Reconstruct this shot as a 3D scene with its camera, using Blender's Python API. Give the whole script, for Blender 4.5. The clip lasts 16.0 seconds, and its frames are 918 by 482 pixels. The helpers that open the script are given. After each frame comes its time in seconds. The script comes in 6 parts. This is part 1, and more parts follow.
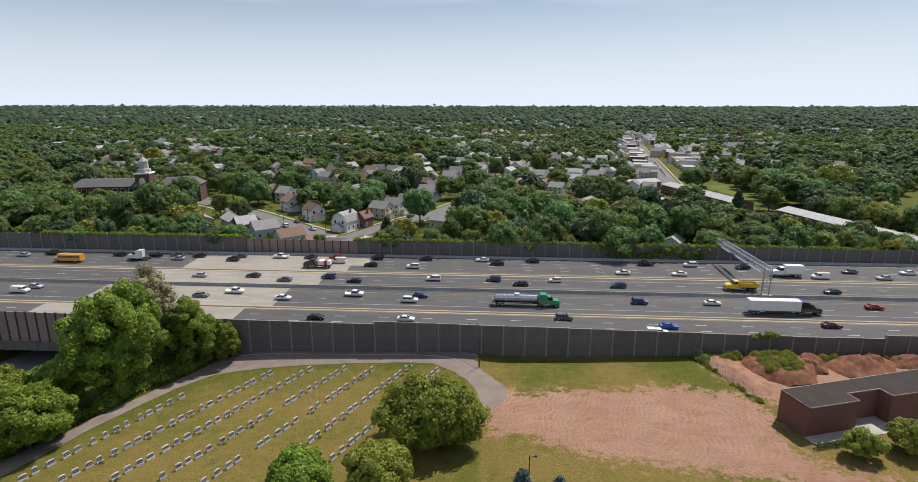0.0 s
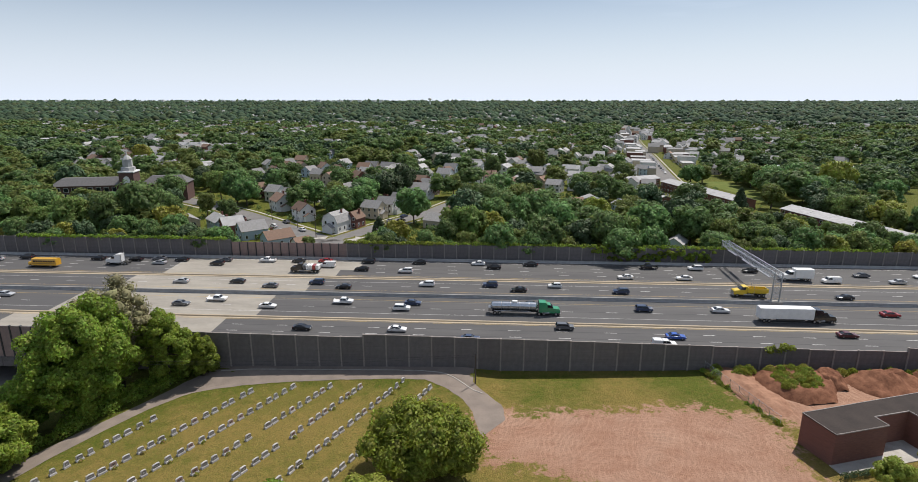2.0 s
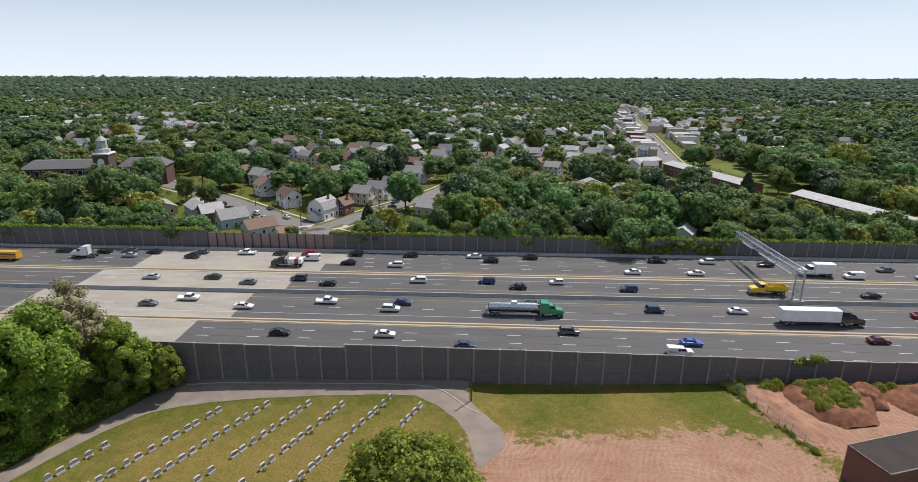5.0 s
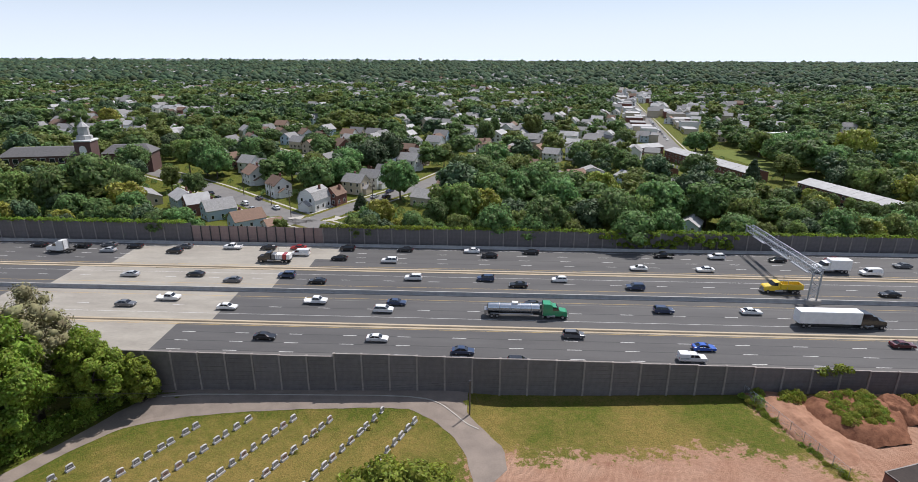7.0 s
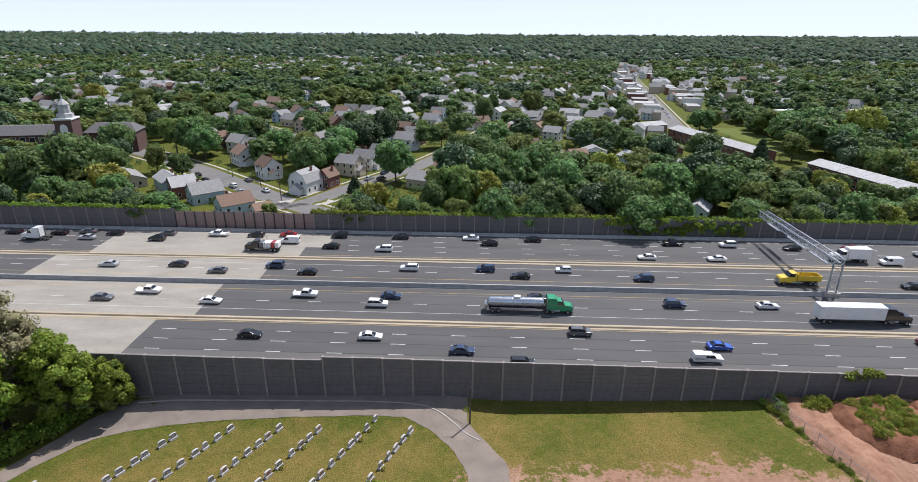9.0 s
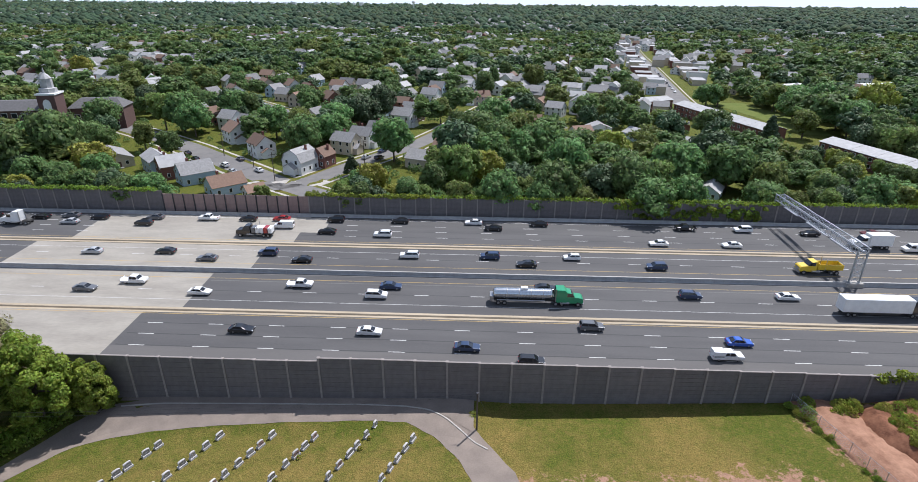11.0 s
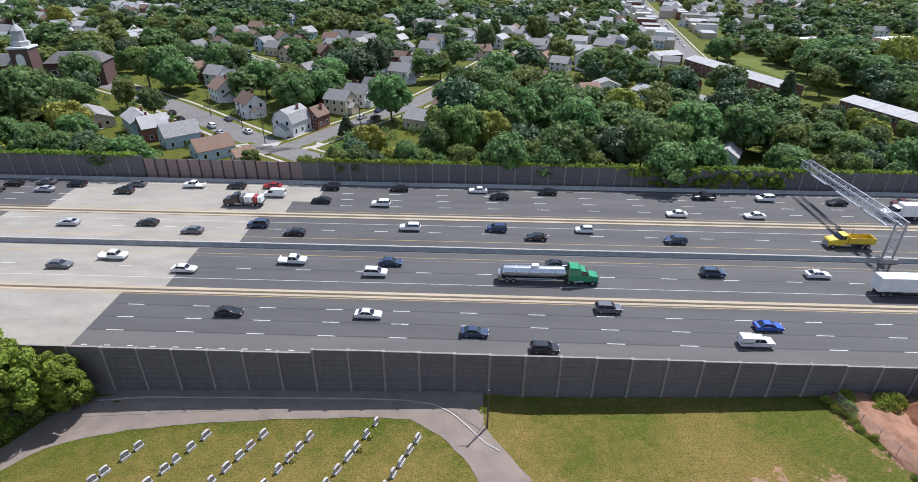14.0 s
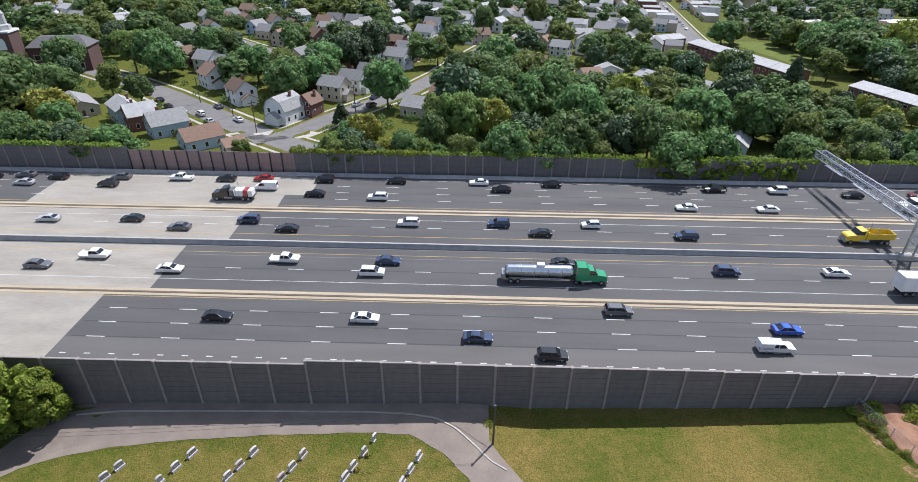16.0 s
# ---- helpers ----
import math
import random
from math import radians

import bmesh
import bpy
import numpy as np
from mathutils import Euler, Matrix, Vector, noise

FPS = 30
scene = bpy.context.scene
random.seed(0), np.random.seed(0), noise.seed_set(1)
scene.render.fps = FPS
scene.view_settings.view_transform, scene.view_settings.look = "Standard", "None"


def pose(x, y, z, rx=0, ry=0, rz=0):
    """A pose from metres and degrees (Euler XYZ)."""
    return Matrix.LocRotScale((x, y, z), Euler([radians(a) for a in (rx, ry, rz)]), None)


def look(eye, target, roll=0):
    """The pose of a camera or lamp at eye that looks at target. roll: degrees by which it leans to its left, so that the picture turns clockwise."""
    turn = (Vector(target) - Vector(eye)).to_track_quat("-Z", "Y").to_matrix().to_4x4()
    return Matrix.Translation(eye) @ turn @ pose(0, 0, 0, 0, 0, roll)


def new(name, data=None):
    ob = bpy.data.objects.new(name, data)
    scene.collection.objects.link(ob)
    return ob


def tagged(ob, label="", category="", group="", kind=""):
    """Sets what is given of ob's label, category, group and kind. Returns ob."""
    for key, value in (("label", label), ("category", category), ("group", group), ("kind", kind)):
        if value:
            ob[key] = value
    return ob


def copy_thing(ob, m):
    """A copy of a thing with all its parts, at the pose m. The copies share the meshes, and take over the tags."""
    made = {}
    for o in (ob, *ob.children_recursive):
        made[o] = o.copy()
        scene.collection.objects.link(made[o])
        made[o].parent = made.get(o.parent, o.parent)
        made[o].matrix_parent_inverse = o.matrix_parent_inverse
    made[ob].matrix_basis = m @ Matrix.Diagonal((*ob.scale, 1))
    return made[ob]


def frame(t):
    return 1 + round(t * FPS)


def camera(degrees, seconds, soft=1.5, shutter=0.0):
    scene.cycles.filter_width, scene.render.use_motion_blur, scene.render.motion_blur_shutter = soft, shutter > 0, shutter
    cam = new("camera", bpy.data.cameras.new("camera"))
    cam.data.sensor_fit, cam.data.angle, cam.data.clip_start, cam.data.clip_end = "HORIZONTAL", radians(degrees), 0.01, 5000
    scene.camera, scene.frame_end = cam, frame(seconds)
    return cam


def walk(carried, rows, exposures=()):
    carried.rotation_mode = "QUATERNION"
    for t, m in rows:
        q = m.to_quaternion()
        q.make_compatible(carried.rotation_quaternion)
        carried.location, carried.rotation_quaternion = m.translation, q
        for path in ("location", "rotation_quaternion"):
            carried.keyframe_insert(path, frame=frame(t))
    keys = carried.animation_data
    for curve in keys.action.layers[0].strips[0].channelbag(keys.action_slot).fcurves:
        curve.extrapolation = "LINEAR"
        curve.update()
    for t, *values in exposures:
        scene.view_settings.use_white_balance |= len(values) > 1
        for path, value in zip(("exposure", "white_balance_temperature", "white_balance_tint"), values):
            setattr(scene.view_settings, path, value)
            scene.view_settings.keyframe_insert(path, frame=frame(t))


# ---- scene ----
cam = camera(79.71, 16.0, soft=0.75)
ROWS = [
    (0, 67.29, -133.38, 57.47, 76.066, -0.064, 4.134),
    (0.5, 67.24, -131.26, 57.58, 76.046, 0.016, 4.023),
    (1, 67.15, -129.00, 57.75, 76.012, 0.005, 3.890),
    (1.5, 67.03, -126.69, 57.91, 75.864, -0.032, 3.786),
    (2, 67.01, -124.33, 58.04, 75.534, -0.034, 3.687),
    (2.5, 66.97, -121.93, 58.20, 75.193, -0.035, 3.615),
    (3, 66.82, -119.53, 58.35, 74.871, -0.096, 3.499),
    (3.5, 66.55, -117.14, 58.40, 74.508, -0.150, 3.415),
    (4, 66.41, -114.67, 58.43, 74.112, -0.156, 3.331),
    (6.5, 65.89, -103.07, 58.70, 72.085, -0.233, 2.925),
    (7, 65.60, -100.75, 58.85, 71.658, -0.256, 2.810),
    (7.5, 65.37, -98.38, 58.95, 71.109, -0.299, 2.721),
    (8, 65.19, -96.08, 59.01, 70.458, -0.323, 2.647),
    (8.5, 64.99, -93.82, 59.03, 69.844, -0.341, 2.572),
    (9, 64.79, -91.70, 58.93, 69.225, -0.345, 2.526),
    (11.5, 62.79, -82.14, 59.06, 65.820, -0.456, 2.242),
    (12, 62.54, -80.45, 58.86, 65.083, -0.433, 2.214),
    (12.5, 62.26, -78.76, 58.65, 64.329, -0.450, 2.202),
    (13, 61.88, -77.13, 58.51, 63.537, -0.492, 2.162),
    (13.5, 61.49, -75.58, 58.38, 62.780, -0.534, 2.102),
    (14, 61.16, -74.04, 58.26, 62.041, -0.580, 2.037),
    (14.5, 60.86, -72.47, 58.20, 61.264, -0.576, 2.002),
    (15, 60.56, -70.95, 58.02, 60.563, -0.620, 1.962),
    (15.5, 60.21, -69.29, 57.90, 60.413, -0.638, 1.902),
    (16, 60.05, -67.93, 57.73, 60.465, -0.631, 1.656),
]
EXPOSURES = [(0, 0.0, 6500, 12), (4, 0.06, 6430, 12), (7, 0.14, 6230, 14), (9, 0.2, 6080, 14), (12.5, 0.34, 5850, 14), (16, 0.36, 5880, 14)]
walk(cam, [(t, pose(x, y, z, rx, ry, rz)) for t, x, y, z, rx, ry, rz in ROWS], EXPOSURES)

# ---- light ----
SUN_AZ, SUN_EL = 39.0, 58.5          # degrees from +y towards +x, and above the horizon
world = bpy.data.worlds.new("sky")
scene.world = world
world.use_nodes = True
wn, wl = world.node_tree.nodes, world.node_tree.links
sky = wn.new("ShaderNodeTexSky")
sky.sky_type, sky.sun_disc = "NISHITA", False
sky.sun_elevation, sky.sun_rotation = radians(SUN_EL), radians(SUN_AZ)
sky.air_density, sky.dust_density, sky.ozone_density = 1.0, 0.7, 1.4
bg = wn["Background"]
bg.inputs["Strength"].default_value = 0.078
# thin high cloud over the blue
tc, mp = wn.new("ShaderNodeTexCoord"), wn.new("ShaderNodeMapping")
mp.inputs["Scale"].default_value = (0.9, 0.9, 7.0)
nz, rp, mx = wn.new("ShaderNodeTexNoise"), wn.new("ShaderNodeValToRGB"), wn.new("ShaderNodeMix")
nz.inputs["Scale"].default_value, nz.inputs["Detail"].default_value = 2.2, 5.0
rp.color_ramp.elements[0].position, rp.color_ramp.elements[1].position = 0.38, 0.75
rp.color_ramp.elements[0].color = (0.1, 0.1, 0.1, 1)
rp.color_ramp.elements[1].color = (0.62, 0.62, 0.62, 1)
mx.data_type = "RGBA"
mx.inputs[7].default_value = (10.5, 11.8, 13.6, 1)
wl.new(tc.outputs["Generated"], mp.inputs["Vector"])
wl.new(mp.outputs["Vector"], nz.inputs["Vector"])
wl.new(nz.outputs["Fac"], rp.inputs["Fac"])
sp, hz, am = wn.new("ShaderNodeSeparateXYZ"), wn.new("ShaderNodeMapRange"), wn.new("ShaderNodeMath")
hz.inputs["From Min"].default_value, hz.inputs["From Max"].default_value = 0.0, 0.22
hz.inputs["To Min"].default_value, hz.inputs["To Max"].default_value = 0.92, 0.0
am.operation = "MAXIMUM"
wl.new(tc.outputs["Generated"], sp.inputs[0])
wl.new(sp.outputs["Z"], hz.inputs["Value"])
wl.new(hz.outputs[0], am.inputs[0])
wl.new(rp.outputs["Color"], am.inputs[1])
wl.new(am.outputs[0], mx.inputs[0])
wl.new(sky.outputs["Color"], mx.inputs[6])
wl.new(mx.outputs[2], bg.inputs["Color"])
sun_data = bpy.data.lights.new("sun", "SUN")
sun_data.energy, sun_data.angle, sun_data.color = 5.0, radians(0.53), (1.0, 0.95, 0.87)
sun = new("sun", sun_data)
ce, se = math.cos(radians(SUN_EL)), math.sin(radians(SUN_EL))
TO_SUN = Vector((math.sin(radians(SUN_AZ)) * ce, math.cos(radians(SUN_AZ)) * ce, se))
sun.matrix_world = look(tuple(TO_SUN * 300), (0, 0, 0))


# ---- materials ----
def mat(name, c1, c2=None, rough=0.8, scale=1.0, bump=0.0, metal=0.0, fine=8.0, vary=0.0, island=0.0, stretch=(1, 1, 1), spec=None, through_light=0.0, coat=0.0):
    """Two colours mixed by noise at two scales, with bump; vary and island shift the value from object to object and piece to piece."""
    m = bpy.data.materials.new(name)
    m.use_nodes = True
    n, l = m.node_tree.nodes, m.node_tree.links
    b = n["Principled BSDF"]
    b.inputs["Roughness"].default_value, b.inputs["Metallic"].default_value = rough, metal
    if spec is not None:
        b.inputs["Specular IOR Level"].default_value = spec
    if coat:
        b.inputs["Coat Weight"].default_value = coat
        b.inputs["Coat Roughness"].default_value = 0.08
    c2 = c2 or tuple(v * 0.8 for v in c1)
    co, ma = n.new("ShaderNodeTexCoord"), n.new("ShaderNodeMapping")
    ma.inputs["Scale"].default_value = stretch
    l.new(co.outputs["Object"], ma.inputs["Vector"])
    a, f = n.new("ShaderNodeTexNoise"), n.new("ShaderNodeTexNoise")
    a.inputs["Scale"].default_value, a.inputs["Detail"].default_value = scale, 4
    f.inputs["Scale"].default_value, f.inputs["Detail"].default_value = scale * fine, 3
    l.new(ma.outputs["Vector"], a.inputs["Vector"])
    l.new(ma.outputs["Vector"], f.inputs["Vector"])
    add = n.new("ShaderNodeMath")
    add.operation = "MULTIPLY_ADD"
    add.inputs[1].default_value = 0.45
    l.new(f.outputs["Fac"], add.inputs[0])
    l.new(a.outputs["Fac"], add.inputs[2])
    ramp = n.new("ShaderNodeMapRange")
    ramp.inputs["From Min"].default_value, ramp.inputs["From Max"].default_value = 0.5, 0.95
    l.new(add.outputs[0], ramp.inputs["Value"])
    mixer = n.new("ShaderNodeMix")
    mixer.data_type = "RGBA"
    mixer.inputs[6].default_value, mixer.inputs[7].default_value = (*c1, 1), (*c2, 1)
    l.new(ramp.outputs[0], mixer.inputs[0])
    out = mixer.outputs[2]
    for amount, node, socket in ((vary, "ShaderNodeObjectInfo", "Random"), (island, "ShaderNodeNewGeometry", "Random Per Island")):
        if amount:
            src, mr, hs = n.new(node), n.new("ShaderNodeMapRange"), n.new("ShaderNodeHueSaturation")
            mr.inputs["To Min"].default_value, mr.inputs["To Max"].default_value = 1 - amount, 1 + amount
            l.new(src.outputs[socket], mr.inputs["Value"])
            l.new(mr.outputs[0], hs.inputs["Value"])
            if through_light:
                mh = n.new("ShaderNodeMapRange")
                mh.inputs["To Min"].default_value, mh.inputs["To Max"].default_value = 0.465, 0.507
                l.new(src.outputs[socket], mh.inputs["Value"])
                l.new(mh.outputs[0], hs.inputs["Hue"])
            l.new(out, hs.inputs["Color"])
            out = hs.outputs["Color"]
    l.new(out, b.inputs["Base Color"])
    if bump:
        bp = n.new("ShaderNodeBump")
        bp.inputs["Strength"].default_value, bp.inputs["Distance"].default_value = min(1, bump * 4), bump
        l.new(f.outputs["Fac"], bp.inputs["Height"])
        l.new(bp.outputs["Normal"], b.inputs["Normal"])
    if through_light:
        tr, ms = n.new("ShaderNodeBsdfTranslucent"), n.new("ShaderNodeMixShader")
        l.new(out, tr.inputs["Color"])
        ms.inputs[0].default_value = through_light
        l.new(b.outputs[0], ms.inputs[1])
        l.new(tr.outputs[0], ms.inputs[2])
        l.new(ms.outputs[0], n["Material Output"].inputs["Surface"])
    return m


def ground_material():
    """Grass, dry grass and bare red earth, laid out by the sheet's own attributes."""
    m = bpy.data.materials.new("ground")
    m.use_nodes = True
    n, l = m.node_tree.nodes, m.node_tree.links
    b = n["Principled BSDF"]
    b.inputs["Roughness"].default_value = 0.95
    b.inputs["Specular IOR Level"].default_value = 0.15
    co = n.new("ShaderNodeTexCoord")

    def noise_at(scale, detail=5, rough=0.6, stretch=(1, 1, 1), turn=0):
        ma, t = n.new("ShaderNodeMapping"), n.new("ShaderNodeTexNoise")
        ma.inputs["Scale"].default_value = stretch
        ma.inputs["Rotation"].default_value = (0, 0, turn)
        t.inputs["Scale"].default_value, t.inputs["Detail"].default_value, t.inputs["Roughness"].default_value = scale, detail, rough
        l.new(co.outputs["Object"], ma.inputs["Vector"])
        l.new(ma.outputs["Vector"], t.inputs["Vector"])
        return t.outputs["Fac"]

    def ramp(value, lo, hi):
        r = n.new("ShaderNodeMapRange")
        r.inputs["From Min"].default_value, r.inputs["From Max"].default_value = lo, hi
        l.new(value, r.inputs["Value"])
        return r.outputs[0]

    def blend(fac, a, c):
        x = n.new("ShaderNodeMix")
        x.data_type = "RGBA"
        l.new(fac, x.inputs[0])
        for i, v in ((6, a), (7, c)):
            if isinstance(v, tuple):
                x.inputs[i].default_value = (*v, 1)
            else:
                l.new(v, x.inputs[i])
        return x.outputs[2]

    def math_node(op, a, c):
        x = n.new("ShaderNodeMath")
        x.operation = op
        for i, v in ((0, a), (1, c)):
            if isinstance(v, float):
                x.inputs[i].default_value = v
            else:
                l.new(v, x.inputs[i])
        return x.outputs[0]

    def attribute(name):
        x = n.new("ShaderNodeAttribute")
        x.attribute_name = name
        return x.outputs["Fac"]

    big, mid, fine = noise_at(0.07, 4), noise_at(0.5, 5), noise_at(5.0, 4)
    dry = attribute("dry")
    grass = blend(ramp(fine, 0.3, 0.72), (0.040, 0.055, 0.007), (0.126, 0.144, 0.019))
    straw = blend(ramp(fine, 0.3, 0.72), (0.118, 0.086, 0.021), (0.270, 0.202, 0.060))
    dryness = math_node("ADD", math_node("ADD", math_node("MULTIPLY", ramp(big, 0.36, 0.66), 0.36), math_node("MULTIPLY", ramp(mid, 0.3, 0.7), 0.34)), dry)
    turf = blend(ramp(dryness, 0.26, 0.78), grass, straw)
    turf = blend(ramp(noise_at(1.3, 6, 0.75), 0.5, 0.72), turf, (0.165, 0.118, 0.036))
    turf = blend(ramp(noise_at(2.4, 6, 0.75), 0.52, 0.74), turf, (0.048, 0.070, 0.010))
    tracks = noise_at(0.5, 6, 0.68, (0.55, 1.2, 1), 0.1)
    earth = blend(ramp(tracks, 0.35, 0.68), (0.25, 0.132, 0.086), (0.32, 0.184, 0.123))
    earth = blend(ramp(noise_at(0.12, 5), 0.45, 0.75), earth, (0.30, 0.195, 0.14))
    earth = blend(ramp(noise_at(0.35, 6, 0.66, (0.6, 1.3, 1), 0.25), 0.42, 0.75), earth, (0.34, 0.207, 0.144))
    earth = blend(ramp(noise_at(1.5, 7, 0.72, (1.5, 0.45, 1), 0.8), 0.5, 0.85), earth, (0.245, 0.132, 0.086))
    # curving wheel tracks over the lot
    for at, size, amount in (((-96, 44, 0), 0.3, 0.34), ((-70, 28, 0), 0.25, 0.3), ((-121, 46, 0), 0.34, 0.34)):
        ma, wv = n.new("ShaderNodeMapping"), n.new("ShaderNodeTexWave")
        ma.inputs["Location"].default_value = at
        wv.wave_type, wv.rings_direction = "RINGS", "Z"
        wv.inputs["Scale"].default_value, wv.inputs["Distortion"].default_value, wv.inputs["Detail"].default_value, wv.inputs["Detail Scale"].default_value = size, 11.0, 4.0, 0.6
        l.new(co.outputs["Object"], ma.inputs["Vector"])
        l.new(ma.outputs["Vector"], wv.inputs["Vector"])
        broken = math_node("MULTIPLY", ramp(wv.outputs["Fac"], 0.45, 0.95), math_node("MULTIPLY", ramp(noise_at(0.09 + size * 0.1, 3), 0.42, 0.62), amount))
        earth = blend(broken, earth, (0.44, 0.27, 0.185))
    bare = math_node("ADD", attribute("bare"), math_node("MULTIPLY", math_node("SUBTRACT", math_node("ADD", mid, noise_at(1.7, 6, 0.7)), 1.0), 1.5))
    l.new(blend(ramp(bare, 0.42, 0.62), turf, earth), b.inputs["Base Color"])
    bp = n.new("ShaderNodeBump")
    bp.inputs["Strength"].default_value, bp.inputs["Distance"].default_value = 0.9, 0.25
    l.new(math_node("ADD", fine, mid), bp.inputs["Height"])
    l.new(bp.outputs["Normal"], b.inputs["Normal"])
    return m


def glass(name, colour=(0.02, 0.025, 0.03), rough=0.06):
    return mat(name, colour, colour, rough, 1, spec=0.8)


GROUND = ground_material()
ASPHALT = mat("asphalt", (0.062, 0.060, 0.060), (0.088, 0.085, 0.083), 0.85, 0.15, 0.01, fine=40, stretch=(0.25, 1.6, 1))
ASPHALT_OLD = mat("old_asphalt", (0.125, 0.12, 0.115), (0.17, 0.16, 0.15), 0.9, 0.3, 0.01, fine=20)
PATH = mat("path_asphalt", (0.165, 0.135, 0.113), (0.23, 0.188, 0.155), 0.92, 0.35, 0.01, fine=12)
CONCRETE_ROAD = mat("pale_concrete_deck", (0.315, 0.29, 0.245), (0.225, 0.205, 0.175), 0.88, 0.25, 0.005, fine=10, stretch=(0.35, 1.3, 1))
CONCRETE = mat("concrete", (0.42, 0.39, 0.35), (0.30, 0.28, 0.25), 0.85, 0.6, 0.006)
SHOULDER = mat("sandy_concrete", (0.42, 0.345, 0.245), (0.31, 0.255, 0.18), 0.9, 0.5, 0.006, stretch=(0.3, 1, 1))
BARRIER = mat("grey_concrete", (0.36, 0.36, 0.355), (0.26, 0.26, 0.26), 0.85, 0.7, 0.006)
PAINT_W = mat("white_line", (0.56, 0.55, 0.53), (0.36, 0.35, 0.34), 0.7, 2.0)
PAINT_Y = mat("yellow_line", (0.46, 0.31, 0.09), (0.34, 0.24, 0.09), 0.7, 2.0)
PANEL = mat("brown_grey_panel", (0.150, 0.136, 0.134), (0.112, 0.101, 0.10), 0.9, 0.9, 0.015, vary=0.10)
PANEL_PINK = mat("pinkish_panel", (0.29, 0.205, 0.18), (0.22, 0.16, 0.145), 0.9, 0.9, 0.015, vary=0.08)
POST = mat("wall_post", (0.29, 0.255, 0.235), (0.20, 0.18, 0.165), 0.9, 0.8, 0.005)
STEEL = mat("galvanised_steel", (0.42, 0.44, 0.46), (0.32, 0.34, 0.36), 0.45, 3.0, metal=0.8)
DARK_STEEL = mat("dark_steel", (0.06, 0.06, 0.065), (0.04, 0.04, 0.045), 0.5, 3.0, metal=0.5)
GRANITE = mat("grey_granite", (0.40, 0.385, 0.375), (0.29, 0.28, 0.275), 0.45, 5.0, fine=10, vary=0.22)
GRANITE_ROUGH = mat("rough_pale_granite", (0.47, 0.45, 0.44), (0.33, 0.32, 0.31), 0.75, 5.0, 0.01, fine=10, vary=0.15)
GRANITE_FACE = mat("polished_grey_granite", (0.215, 0.205, 0.205), (0.15, 0.143, 0.143), 0.3, 6.0, fine=10, vary=0.3)
GRANITE_DARK = mat("polished_dark_granite", (0.10, 0.095, 0.095), (0.07, 0.067, 0.067), 0.25, 6.0, vary=0.3)
LANE_SEAM = mat("dark_seam", (0.042, 0.041, 0.042), (0.055, 0.053, 0.053), 0.85, 0.4)
ASPHALT_MID = mat("greyed_asphalt", (0.088, 0.083, 0.079), (0.112, 0.105, 0.10), 0.88, 0.15, 0.01, fine=40, stretch=(0.25, 1.6, 1))
GRANITE_PINK = mat("rosy_granite", (0.30, 0.19, 0.165), (0.22, 0.14, 0.125), 0.4, 5.0, fine=10, vary=0.2)
SLATE = mat("dark_slate_roof", (0.125, 0.12, 0.12), (0.085, 0.082, 0.082), 0.85, 1.2, 0.01, fine=6)
BRICK = mat("red_brown_brick", (0.195, 0.083, 0.062), (0.135, 0.058, 0.045), 0.85, 1.2, 0.01, fine=12, stretch=(1, 1, 5))
BRICK_DARK = mat("dark_brick", (0.12, 0.065, 0.055), (0.085, 0.048, 0.042), 0.85, 1.5, 0.01, fine=12, stretch=(1, 1, 5))
ROOF_FLAT = mat("dark_flat_roof", (0.058, 0.047, 0.042), (0.040, 0.034, 0.031), 0.95, 0.4, 0.01, spec=0.15)
ROOF_GREY = mat("grey_shingles", (0.27, 0.265, 0.26), (0.185, 0.18, 0.175), 0.9, 1.5, 0.01, vary=0.3, fine=6)
ROOF_PALE = mat("pale_roofing", (0.40, 0.395, 0.39), (0.30, 0.295, 0.29), 0.85, 0.5, 0.01, vary=0.1)
ROOF_BROWN = mat("brown_shingles", (0.215, 0.135, 0.095), (0.155, 0.10, 0.072), 0.9, 1.5, 0.01, vary=0.25, fine=6)
SIDING = mat("white_siding", (0.74, 0.74, 0.72), (0.62, 0.62, 0.60), 0.7, 1.0, 0.004, vary=0.08, stretch=(0.3, 0.3, 6))
SIDING_BLUE = mat("pale_blue_siding", (0.42, 0.52, 0.60), (0.35, 0.44, 0.52), 0.7, 1.0, 0.004, vary=0.1, stretch=(0.3, 0.3, 6))
SIDING_TAN = mat("tan_siding", (0.50, 0.43, 0.33), (0.42, 0.36, 0.28), 0.7, 1.0, 0.004, vary=0.12, stretch=(0.3, 0.3, 6))
TRIM = mat("white_trim", (0.75, 0.75, 0.73), (0.66, 0.66, 0.64), 0.6, 2.0)
WINDOW = glass("window_glass")
EARTH = mat("red_earth", (0.115, 0.05, 0.03), (0.245, 0.118, 0.07), 0.95, 0.7, 0.12, fine=5, spec=0.1)
# paler copy of the red earth; the slope's sunlight is in its colour
EARTH_SUNLIT = mat("sunlit_earth_slope", (0.20, 0.105, 0.068), (0.34, 0.195, 0.13), 0.95, 0.6, 0.1, fine=6, spec=0.1)
BARK = mat("bark", (0.11, 0.085, 0.065), (0.07, 0.055, 0.045), 0.95, 1.5, 0.03, stretch=(1, 1, 0.25))
